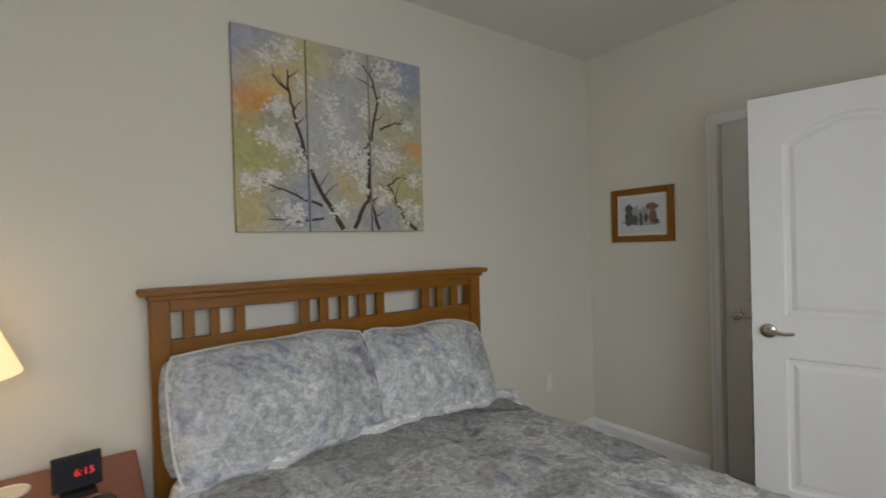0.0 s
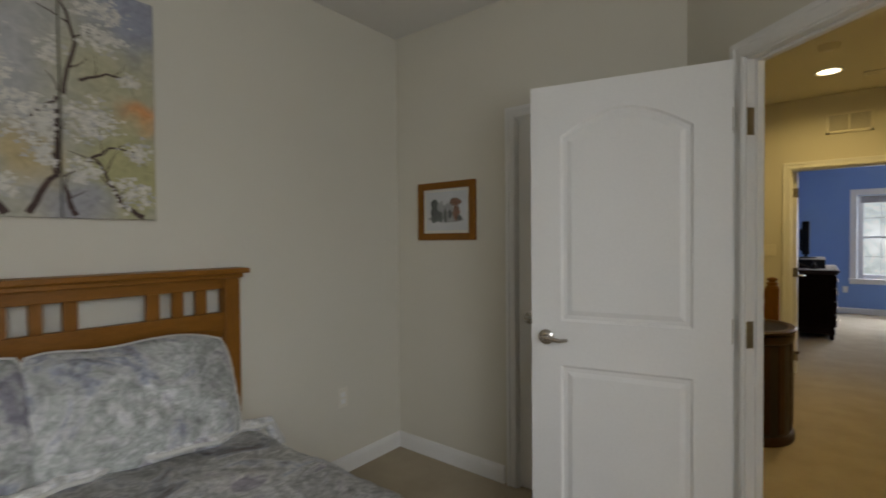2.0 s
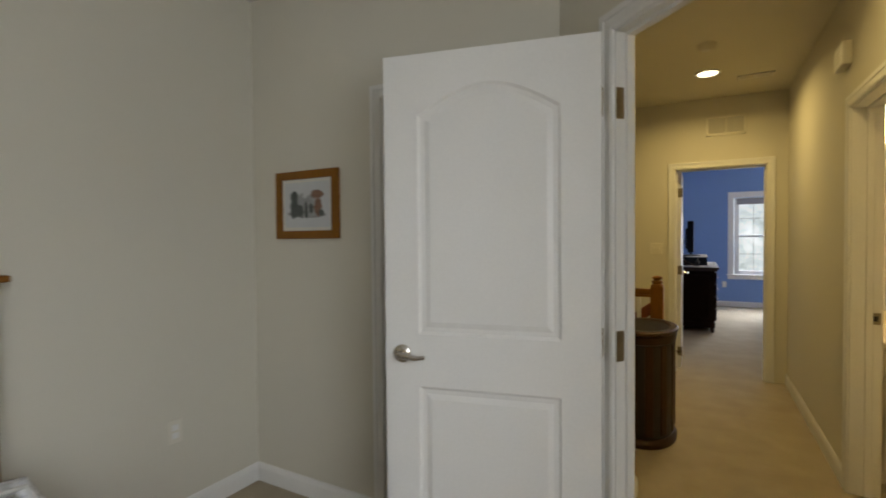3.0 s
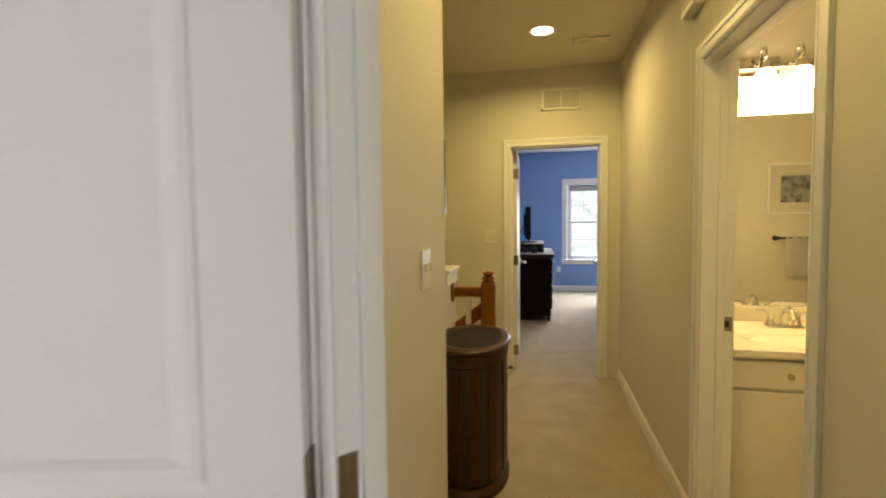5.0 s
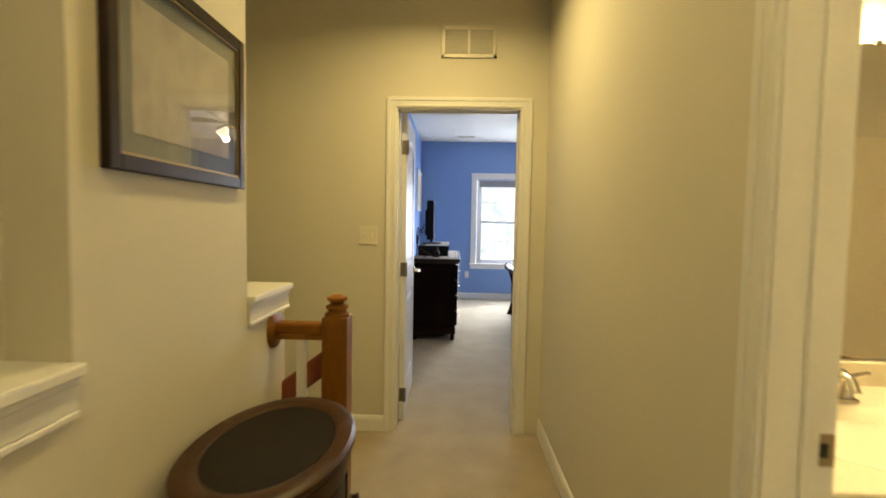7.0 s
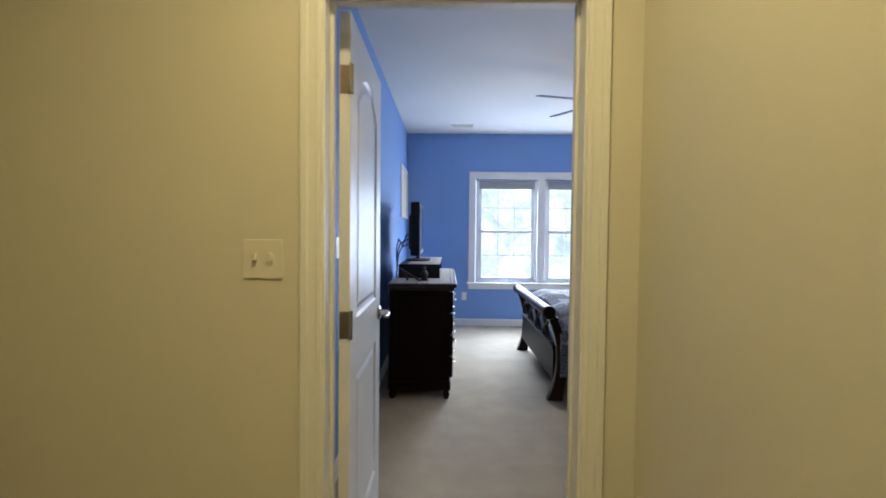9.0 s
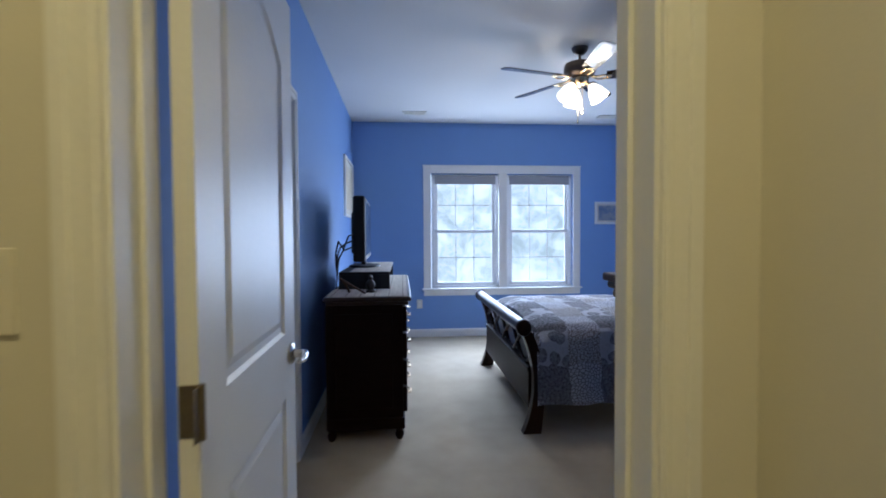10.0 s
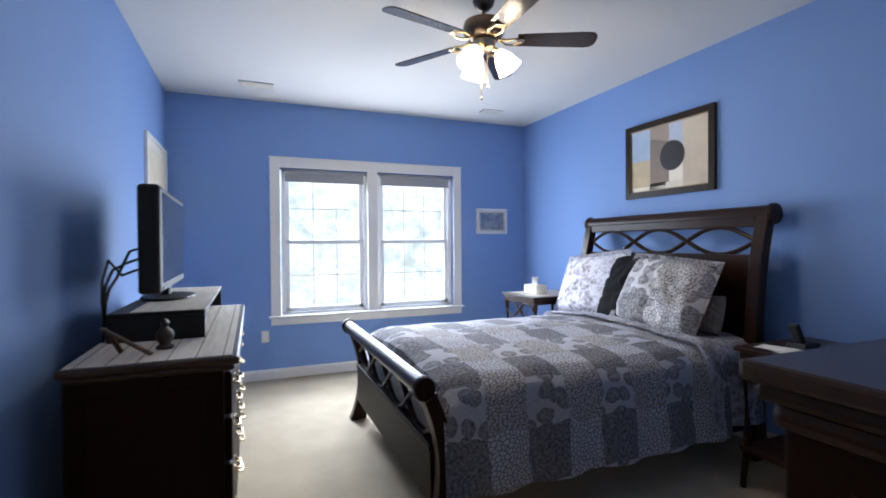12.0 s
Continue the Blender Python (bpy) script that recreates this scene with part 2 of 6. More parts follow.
    nt.links.new(tc.outputs["Object"], crumple.inputs["Vector"])
    bp = nt.nodes.new("ShaderNodeBump")
    bp.inputs["Strength"].default_value, bp.inputs["Distance"].default_value = 0.6, 0.02
    nt.links.new(crumple.outputs["Fac"], bp.inputs["Height"])
    nt.links.new(bp.outputs["Normal"], b.inputs["Normal"])
    return m


def faded_mat(name, tones, scale=4.2):
    """Washed-out floral cotton: drifting pale tones, mottled petals, soft seamed blocks and quilting relief."""
    m = bpy.data.materials.new(name)
    m.use_nodes = True
    nt = m.node_tree
    b = nt.nodes["Principled BSDF"]
    b.inputs["Roughness"].default_value, b.inputs["Specular IOR Level"].default_value = 0.92, 0.15
    tc = nt.nodes.new("ShaderNodeTexCoord")

    def field(kind, **inputs):
        n = nt.nodes.new(kind)
        for k, x in inputs.items():
            n.inputs[k].default_value = x
        nt.links.new(tc.outputs["Object"], n.inputs["Vector"])
        return n

    def spread(src, a, c, lo, hi):
        r = nt.nodes.new("ShaderNodeMapRange")
        for k, x in (("From Min", a), ("From Max", c), ("To Min", lo), ("To Max", hi)):
            r.inputs[k].default_value = x
        nt.links.new(src, r.inputs["Value"])
        return r.outputs["Result"]

    def times(col, fac):
        n = nt.nodes.new("ShaderNodeMix")
        n.data_type, n.blend_type = "RGBA", "MULTIPLY"
        n.inputs["Factor"].default_value = 1.0
        nt.links.new(col, n.inputs["A"])
        nt.links.new(fac, n.inputs["B"])
        return n.outputs["Result"]
    drift = field("ShaderNodeTexNoise", Scale=scale, Detail=7.0, Roughness=0.66, Distortion=0.7)
    ramp = nt.nodes.new("ShaderNodeValToRGB")
    els = ramp.color_ramp.elements
    while len(els) < len(tones):
        els.new(0.5)
    for k, c in enumerate(tones):
        els[k].position, els[k].color = 0.34 + 0.32 * k / (len(tones) - 1), (*c, 1)
    nt.links.new(drift.outputs["Fac"], ramp.inputs["Fac"])
    petals = field("ShaderNodeTexNoise", Scale=30.0, Detail=6.0, Roughness=0.7, Distortion=1.4)
    col = times(ramp.outputs["Color"], spread(petals.outputs["Fac"], 0.36, 0.62, 0.70, 1.16))
    block = field("ShaderNodeTexVoronoi", Scale=3.1, Randomness=1.0)
    block.distance = "CHEBYCHEV"
    sep = nt.nodes.new("ShaderNodeSeparateColor")
    nt.links.new(block.outputs["Color"], sep.inputs["Color"])
    col = times(col, spread(sep.outputs["Red"], 0.0, 1.0, 0.84, 1.14))
    sprig = field("ShaderNodeTexVoronoi", Scale=15.0, Randomness=1.0)
    col = times(col, spread(sprig.outputs["Distance"], 0.12, 0.34, 0.80, 1.03))
    nt.links.new(col, b.inputs["Base Color"])
    crumple = field("ShaderNodeTexNoise", Scale=11.0, Detail=6.0, Roughness=0.6, Distortion=0.8)
    bp = nt.nodes.new("ShaderNodeBump")
    bp.inputs["Strength"].default_value, bp.inputs["Distance"].default_value = 0.75, 0.02
    nt.links.new(crumple.outputs["Fac"], bp.inputs["Height"])
    nt.links.new(bp.outputs["Normal"], b.inputs["Normal"])
    return m


def glow_mat(name, color, strength):
    m = bpy.data.materials.new(name)
    m.use_nodes = True
    b = m.node_tree.nodes["Principled BSDF"]
    b.inputs["Base Color"].default_value = (*color, 1)
    b.inputs["Emission Color"].default_value = (*color, 1)
    b.inputs["Emission Strength"].default_value = strength
    return m


def clear_mat(name, rough=0.0, tint=(1, 1, 1)):
    m = bpy.data.materials.new(name)
    m.use_nodes = True
    b = m.node_tree.nodes["Principled BSDF"]
    b.inputs["Base Color"].default_value = (*tint, 1)
    b.inputs["Roughness"].default_value, b.inputs["Transmission Weight"].default_value = rough, 1.0
    b.inputs["IOR"].default_value = 1.45
    return m


M = dict(
    cream=mat("cream_wall_paint", (0.66, 0.625, 0.53), 0.75, 0.03, 1.2, 260, 0.06),
    blue=mat("blue_wall_paint", (0.19, 0.32, 0.62), 0.7, 0.04, 1.2, 260, 0.06),
    ceil=mat("ceiling_paint", (0.72, 0.70, 0.66), 0.85, 0.03, 1.5, 200, 0.06),
    hallceil=mat("hall_ceiling_paint", (0.68, 0.63, 0.50), 0.85, 0.03, 1.5, 200, 0.06),
    white=mat("white_trim_paint", (0.78, 0.77, 0.74), 0.42, 0.03, 3, 90, 0.03),
    carpet=mat("beige_carpet", (0.41, 0.345, 0.25), 0.95, 0.16, 4.5, 420, 0.6, spec=0.1),
    oak=mat("honey_oak", (0.225, 0.088, 0.010), 0.42, 0.20, 9, 60, 0.04, spec=0.25, stretch=(6, 6, 1)),
    oakh=mat("honey_oak_rail", (0.225, 0.088, 0.010), 0.42, 0.20, 9, 60, 0.04, spec=0.25, stretch=(1, 6, 6)),
    cherry=mat("cherry_wood", (0.24, 0.062, 0.02), 0.38, 0.25, 8, 60, 0.04, stretch=(1, 6, 1)),
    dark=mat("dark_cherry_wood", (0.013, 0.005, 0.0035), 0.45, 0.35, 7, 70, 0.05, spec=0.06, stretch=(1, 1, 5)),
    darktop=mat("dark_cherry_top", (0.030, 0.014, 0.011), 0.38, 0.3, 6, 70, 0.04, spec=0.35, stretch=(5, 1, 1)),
    mahog=mat("mahogany", (0.022, 0.008, 0.0045), 0.30, 0.35, 7, 60, 0.05, spec=0.2, stretch=(1, 5, 1)),
    cabrim=mat("aged_brown_wood", (0.046, 0.019, 0.007), 0.38, 0.35, 9, 60, 0.08, spec=0.25),
    cabdark=mat("black_brown_wood", (0.020, 0.012, 0.007), 0.4, 0.4, 10, 60, 0.1),
    cabtop=mat("dark_brown_leather", (0.011, 0.008, 0.005), 0.5, 0.3, 20, 200, 0.2, spec=0.15),
    nickel=mat("satin_nickel", (0.60, 0.57, 0.52), 0.2, 0.05, 30, 300, 0.0, 1.0),
    brass=mat("antique_brass", (0.55, 0.42, 0.24), 0.25, 0.08, 30, 300, 0.0, 1.0),
    bronze=mat("bronze_metal", (0.16, 0.12, 0.09), 0.3, 0.1, 30, 300, 0.0, 1.0),
    hinge=mat("aged_brass_hinge", (0.30, 0.25, 0.17), 0.4, 0.15, 60, 300, 0.0, 1.0),
    black=mat("black_plastic", (0.012, 0.012, 0.013), 0.55, 0.1, 20, 200, 0.03, spec=0.25),
    screen=mat("screen_glass", (0.022, 0.024, 0.030), 0.12, 0.02, 2, 50, 0.0, spec=0.25),
    marble=mat("cultured_marble", (0.80, 0.74, 0.60), 0.16, 0.04, 3, 30, 0.0),
    cabwhite=mat("white_cabinet_paint", (0.76, 0.70, 0.58), 0.35, 0.03, 3, 80, 0.02),
    towel=mat("white_terry", (0.84, 0.82, 0.76), 0.95, 0.08, 12, 500, 0.25, spec=0.1),
    paper=mat("cream_mat_board", (0.74, 0.70, 0.60), 0.8, 0.03, 4, 200, 0.02),
    plate=mat("ivory_plastic", (0.72, 0.68, 0.58), 0.4, 0.02, 4, 100, 0.0),
    frameblack=mat("black_brown_frame", (0.022, 0.012, 0.008), 0.32, 0.3, 20, 120, 0.05, spec=0.25),
    framegold=mat("dull_gold_lip", (0.30, 0.22, 0.11), 0.4, 0.2, 30, 120, 0.05, 0.6),
    # one floral print twice: darkened for pillows, lightened to paint light on the flat comforter
    quilt=faded_mat("faded_floral_cotton_shaded", [(0.21, 0.19, 0.19), (0.33, 0.35, 0.40), (0.50, 0.50, 0.49), (0.34, 0.36, 0.33), (0.57, 0.57, 0.56), (0.30, 0.29, 0.33)]),
    comforter=faded_mat("faded_floral_cotton_lit", [(0.40, 0.36, 0.36), (0.64, 0.66, 0.70), (0.86, 0.85, 0.83), (0.58, 0.58, 0.55), (0.88, 0.87, 0.85), (0.52, 0.49, 0.53)], 5.5),
    bolster=mat("tan_striped_cloth", (0.22, 0.18, 0.14), 0.9, 0.6, 3, 300, 0.3, stretch=(14, 1, 1)),
    duvet=patchwork_mat("grey_patchwork_cotton", (0.95, 0.95, 1.0), (0.155, 0.148, 0.165), (0.20, 0.16, 0.12), (1, 0, 1), (0, 1, 0), -0.62, 0.275),
    sham=print_mat("grey_leaf_print", (0.72, 0.72, 0.80), (0.17, 0.16, 0.17), 2.4, 1.0, 0.9, 15.0, 70.0, True, 0.35),
    spotted=patchwork_mat("spotted_patchwork_cotton", (0.74, 0.73, 0.76), (0.12, 0.115, 0.12), (0.13, 0.105, 0.08), (0, 0, 1), (1, 0, 0), -0.43, 0.36),
    velvet=mat("black_velvet", (0.012, 0.011, 0.013), 0.9, 0.2, 20, 300, 0.2, spec=0.1),
    runner=mat("striped_cloth", (0.50, 0.46, 0.40), 0.9, 0.3, 3, 300, 0.3, stretch=(1, 14, 1)),
    grey_blade=mat("dark_fan_blade", (0.030, 0.018, 0.013), 0.22, 0.3, 6, 80, 0.05, stretch=(5, 1, 1)),
    frosted=glow_mat("lit_frosted_glass", (1.0, 0.86, 0.66), 3.2),
    vglow=glow_mat("lit_vanity_glass", (1.0, 0.82, 0.52), 9.0),
    canglow=glow_mat("lit_can_lens", (1.0, 0.85, 0.55), 7.0),
    red=glow_mat("red_display", (1.0, 0.03, 0.02), 0.65),
    glass=clear_mat("window_glass"),
    vinyl=mat("white_vinyl", (0.82, 0.83, 0.84), 0.35, 0.02, 4, 80, 0.0),
    shade=mat("grey_roller_shade", (0.36, 0.36, 0.37), 0.8, 0.06, 10, 200, 0.1),
)
mir = bpy.data.materials.new("mirror_silver")
mir.use_nodes = True
mir.node_tree.nodes["Principled BSDF"].inputs["Metallic"].default_value = 1.0
mir.node_tree.nodes["Principled BSDF"].inputs["Roughness"].default_value = 0.01
mir.node_tree.nodes["Principled BSDF"].inputs["Base Color"].default_value = (0.86, 0.86, 0.84, 1)
M["mirror"] = mir
M["lampshade"] = bpy.data.materials.new("linen_lampshade")
M["lampshade"].use_nodes = True
_b = M["lampshade"].node_tree.nodes["Principled BSDF"]
_b.inputs["Base Color"].default_value = (0.85, 0.74, 0.52, 1)
_b.inputs["Transmission Weight"].default_value, _b.inputs["Roughness"].default_value = 0.45, 0.9
_b.inputs["Emission Color"].default_value, _b.inputs["Emission Strength"].default_value = (1.0, 0.78, 0.48, 1), 0.6


# ---- mesh tools ----
def part(name, bm, material, parent=None, label="", at=None, smooth=False):
    """One bmesh as one mesh object, a part of parent."""
    me = bpy.data.meshes.new(name)
    bmesh.ops.recalc_face_normals(bm, faces=bm.faces)
    bm.to_mesh(me)
    bm.free()
    me.materials.append(M[material] if isinstance(material, str) else material)
    if smooth:
        me.polygons.foreach_set("use_smooth", [True] * len(me.polygons))
        me.set_sharp_from_angle(angle=radians(40))
    ob = new(name, me)
    if parent:
        ob.parent = parent
    if at is not None:
        ob.matrix_local = at if isinstance(at, Matrix) else Matrix.Translation(at)
    if label:
        ob["label"] = label
    return ob


def thing(name, at, label, category, group=""):
    ob = new(name)
    ob.empty_display_size = 0.1
    ob.matrix_world = at if isinstance(at, Matrix) else Matrix.Translation(at)
    return tagged(ob, label, category, group)


def box(x0, x1, y0, y1, z0, z1, bevel=0.0, bm=None, seg=2):
    own = bmesh.new()
    bmesh.ops.create_cube(own, size=1)
    bmesh.ops.transform(own, matrix=Matrix.Translation(((x0 + x1) / 2, (y0 + y1) / 2, (z0 + z1) / 2)) @ Matrix.Diagonal((abs(x1 - x0), abs(y1 - y0), abs(z1 - z0), 1)), verts=own.verts)
    if bevel:
        bmesh.ops.bevel(own, geom=own.edges[:], offset=bevel, segments=seg, profile=0.5, affect="EDGES")
    return merge(bm, own)


def merge(bm, own, m=None):
    if m is not None:
        bmesh.ops.transform(own, matrix=m, verts=own.verts)
    if bm is None:
        return own
    me = bpy.data.meshes.new("tmp")
    own.to_mesh(me)
    own.free()
    bm.from_mesh(me)
    bpy.data.meshes.remove(me)
    return bm


def lathe(profile, seg=28, sx=1.0, sy=1.0, bm=None, m=None):
    """Turned shape: profile of (radius, height), scaled to an oval by sx, sy."""
    own = bmesh.new()
    rings = []
    for r, z in profile:
        rings.append([own.verts.new((r * sx * math.cos(2 * math.pi * k / seg), r * sy * math.sin(2 * math.pi * k / seg), z)) for k in range(seg)])
    for a, b in zip(rings, rings[1:]):
        for k in range(seg):
            own.faces.new((a[k], a[(k + 1) % seg], b[(k + 1) % seg], b[k]))
    if profile[0][0] > 1e-4:
        own.faces.new(rings[0][::-1])
    if profile[-1][0] > 1e-4:
        own.faces.new(rings[-1])
    return merge(bm, own, m)


def tube(points, r, seg=8, bm=None, m=None, flat=1.0):
    """Round bar along points."""
    own = bmesh.new()
    pts = [Vector(p) for p in points]
    rings = []
    for i, p in enumerate(pts):
        d = (pts[min(i + 1, len(pts) - 1)] - pts[max(i - 1, 0)]).normalized()
        u = d.cross(Vector((0, 0, 1)))
        if u.length < 1e-3:
            u = Vector((1, 0, 0))
        u.normalize()
        v = u.cross(d)
        rad = r[i] if isinstance(r, (list, tuple)) else r
        rings.append([own.verts.new(p + rad * (math.cos(2 * math.pi * k / seg) * u + flat * math.sin(2 * math.pi * k / seg) * v)) for k in range(seg)])
    for a, b in zip(rings, rings[1:]):
        for k in range(seg):
            own.faces.new((a[k], a[(k + 1) % seg], b[(k + 1) % seg], b[k]))
    own.faces.new(rings[0][::-1])
    own.faces.new(rings[-1])
    return merge(bm, own, m)


def prism(outline, depth, bevel=0.0, m=None, bm=None):
    """Outline in local x, z, extruded along y from 0 to depth."""
    own = bmesh.new()
    f = own.faces.new([own.verts.new((x, 0, z)) for x, z in outline])
    r = bmesh.ops.extrude_face_region(own, geom=[f])
    bmesh.ops.translate(own, vec=(0, depth, 0), verts=[v for v in r["geom"] if isinstance(v, bmesh.types.BMVert)])
    if bevel:
        sharp = [e for e in own.edges if len(e.link_faces) == 2 and e.calc_face_angle(0) > radians(35)]
        bmesh.ops.bevel(own, geom=sharp, offset=bevel, segments=2, profile=0.5, affect="EDGES")
    return merge(bm, own, m)


def structure(name, bm, material, label, category="wall"):
    return tagged(part(name, bm, material), label, category, kind="structure")


def wall_x(x0, x1, y0, y1, holes=(), z0=0.0, z1=2.7):
    """A wall that runs along y, thickness x0..x1, with holes (ya, yb, za, zb)."""
    bm = bmesh.new()
    y = y0
    for ya, yb, za, zb in sorted(holes):
        box(x0, x1, y, ya, z0, z1, bm=bm)
        if za > z0:
            box(x0, x1, ya, yb, z0, za, bm=bm)
        if zb < z1:
            box(x0, x1, ya, yb, zb, z1, bm=bm)
        y = yb
    box(x0, x1, y, y1, z0, z1, bm=bm)
    return bm


def swap_xy(bm):
    bmesh.ops.transform(bm, matrix=Matrix(((0, 1, 0, 0), (1, 0, 0, 0), (0, 0, 1, 0), (0, 0, 0, 1))), verts=bm.verts)
    return bm


def wall_y(y0, y1, x0, x1, holes=(), z0=0.0, z1=2.7):
    return swap_xy(wall_x(y0, y1, x0, x1, holes, z0, z1))


# ---- large structure ----
YS = -0.75                        # bedroom: unseen wall with an assumed window, set close for steeper light
H = 2.70                          # bedroom and hall ceilings
HB = 2.745                        # blue bedroom ceiling
YB, XB = -2.53, 12.26             # blue bedroom: wall behind the bed, wall with the window
TILT1 = Matrix.Translation((3.41, 3.03, 0))                                              # frame of the closet wall
DIAG = Matrix.Translation((3.436, 1.313, 0)) @ Matrix.Rotation(radians(-43), 4, "Z")      # frame of the diagonal wall with the bedroom door
D1A, D1B = -1.125, -0.352        # bedroom doorway along the diagonal wall
CLA, CLB = -1.66, -0.888         # closet doorway


def placed(bm, m):
    bmesh.ops.transform(bm, matrix=m, verts=bm.verts)
    return bm


fl = box(-1.8, 4.245, -2.7, 3.2, -0.2, 0)
for fx0, fx1, fy0, fy1 in ((4.245, 12.5, -3.2, 1.42), (4.245, 5.79, 1.42, 1.48), (6.87, 12.5, 1.42, 3.2)):
    box(fx0, fx1, fy0, fy1, -0.2, 0, bm=fl)
structure("floor", fl, "carpet", "beige low-pile carpet over the whole floor", "floor")


def slab_mesh(outline, z0, z1):
    bm = bmesh.new()
    f = bm.faces.new([bm.verts.new((x, y, z0)) for x, y in outline])
    r = bmesh.ops.extrude_face_region(bm, geom=[f])
    bmesh.ops.translate(bm, vec=(0, 0, z1 - z0), verts=[v for v in r["geom"] if isinstance(v, bmesh.types.BMVert)])
    return bm


structure("ceiling_bedroom", slab_mesh([(-1.8, -0.95), (2.25, -0.95), (2.25, 0.06), (3.46, 1.34), (3.46, 3.2), (-1.8, 3.2)], H, H + 0.1), "ceil", "flat off-white painted ceiling", "ceiling")
structure("ceiling_hall", slab_mesh([(2.25, -2.7), (6.93, -2.7), (6.93, 3.2), (3.46, 3.2), (3.46, 1.34), (2.25, 0.06)], H, H + 0.1), "hallceil", "flat cream painted hall ceiling", "ceiling")
for k in range(9):
    structure("stair_step", box(5.79, 6.87, 1.42 + 0.25 * k, 1.72 + 0.25 * k, -0.19 * (k + 1) - 0.19, -0.19 * (k + 1), 0.01), "carpet", "carpeted stair step going down", "step")
structure("ceiling_blue_room", box(6.93, 12.6, -2.9, 1.5, HB, HB + 0.1), "ceil", "flat white painted ceiling", "ceiling")

# bedroom
structure("wall_north", wall_y(3.03, 3.15, -1.72, 3.8), "cream", "cream painted bedroom wall behind the bed")
structure("wall_west", wall_x(-1.72, -1.6, YS, 3.03), "cream", "cream painted bedroom wall")
structure("wall_south", wall_y(YS - 0.12, YS, -1.72, 2.19, [(-0.30, 1.80, 0.75, 2.38)]), "cream", "unseen cream bedroom wall with a window opening added for daylight")
structure("wall_east", placed(wall_x(0, 0.12, -1.76, 0.05, [(CLA, CLB, 0, 2.045)]), TILT1), "cream", "cream painted bedroom wall with the closet doorway")
structure("wall_diagonal", placed(wall_x(0, 0.065, -1.76, 0.0, [(D1A, D1B, 0, 2.045)]), DIAG), "cream", "cream painted diagonal wall with the bedroom doorway")
structure("wall_southeast", box(2.19, 2.30, YS - 0.12, 0.10, 0, H), "cream", "cream painted bedroom wall")
structure("closet_back", box(4.06, 4.12, 1.2, 3.1, 0, H, bm=box(3.53, 4.1, 1.215, 1.255, 0, H)), "cream", "plain closet wall")

# hall
structure("wall_hall_near", wall_y(1.112, 1.20, 3.36, 4.245), "cream", "cream painted hall wall with a switch")
structure("wall_hall_return", box(4.14, 4.245, 1.20, 2.6, 0, H), "cream", "cream painted wall return at the stairs")
structure("wall_hall_pillar", box(4.742, 5.448, 1.357, 1.48, -1.5, H), "cream", "cream painted hall wall with a framed picture")
structure("knee_wall", box(4.228, 4.742, 1.357, 1.48, -1.5, 1.045, bm=box(5.448, 5.79, 1.357, 1.48, -1.5, 1.045)), "cream", "cream painted knee wall beside the stairs")
structure("wall_stairs", box(4.13, 6.93, 2.50, 2.6, -2.2, H, bm=box(4.13, 4.23, 1.48, 2.5, -2.2, 0)), "cream", "cream painted stairwell wall")
structure("wall_hall_end", wall_x(6.87, 6.93, 0.0, 2.6, [(0.27, 1.056, 0, 2.045)]), "cream", "cream painted hall end wall with a doorway")
structure("wall_hall_right", wall_y(0.0, 0.12, 2.30, 6.93, [(3.93, 4.79, 0, 2.045)]), "cream", "cream painted hall wall with the bathroom doorway")

# bathroom
structure("wall_bath_west", box(3.81, 3.90, -2.55, 0, 0, H), "cream", "cream painted bathroom wall")
structure("wall_bath_east", box(5.56, 5.66, -2.55, 0, 0, H), "cream", "cream painted bathroom wall behind the vanity")
structure("wall_bath_south", box(3.81, 5.66, -2.65, -2.55, 0, H), "cream", "cream painted bathroom wall")
structure("bath_floor", box(3.90, 5.56, -2.55, 0.02, 0, 0.006), mat("vinyl_tile", (0.55, 0.47, 0.34), 0.4, 0.1, 4, 60, 0.03), "beige vinyl bathroom floor", "floor")

# blue bedroom
structure("wall_blue_door", wall_x(6.93, 6.99, YB, 1.27, [(0.27, 1.056, 0, 2.045)], z1=HB), "blue", "blue painted wall with the doorway")
structure("wall_blue_left", wall_y(1.27, 1.37, 6.93, XB + 0.1, [(8.20, 8.98, 0, 2.09)], z1=HB), "blue", "blue painted wall behind the dresser")
structure("wall_blue_right", box(6.93, XB + 0.1, YB - 0.10, YB, 0, HB), "blue", "blue painted wall behind the sleigh bed")
structure("wall_blue_window", wall_x(XB, XB + 0.14, YB, 1.27, [(-1.59, 0.285, 0.615, 2.10)], z1=HB), "blue", "blue painted wall with a double window")
structure("closet_back_blue", box(7.9, 9.2, 1.95, 2.0, 0, HB, bm=box(7.9, 7.95, 1.37, 1.95, 0, HB, bm=box(9.15, 9.2, 1.37, 1.95, 0, HB))), "white", "plain white closet wall")


def baseboard(name, x0, y0, x1, y1, m=None):
    """Moulded white skirting from one point to another; the room is on the left of the way."""
    d = Vector((x1 - x0, y1 - y0, 0))
    bm = prism([(0, 0), (0.014, 0), (0.014, 0.075), (0.009, 0.092), (0.004, 0.10), (0, 0.10)], d.length, 0.0)
    ang = math.atan2(d.y, d.x)
    # prism runs along local y, proud towards local +x
    bmesh.ops.transform(bm, matrix=Matrix.Translation((x0, y0, 0)) @ Matrix.Rotation(ang - math.pi / 2, 4, "Z") @ Matrix.Diagonal((-1, 1, 1, 1)), verts=bm.verts)
    if m is not None:
        placed(bm, m)
    structure(name, bm, "white", "white moulded baseboard", "baseboard")


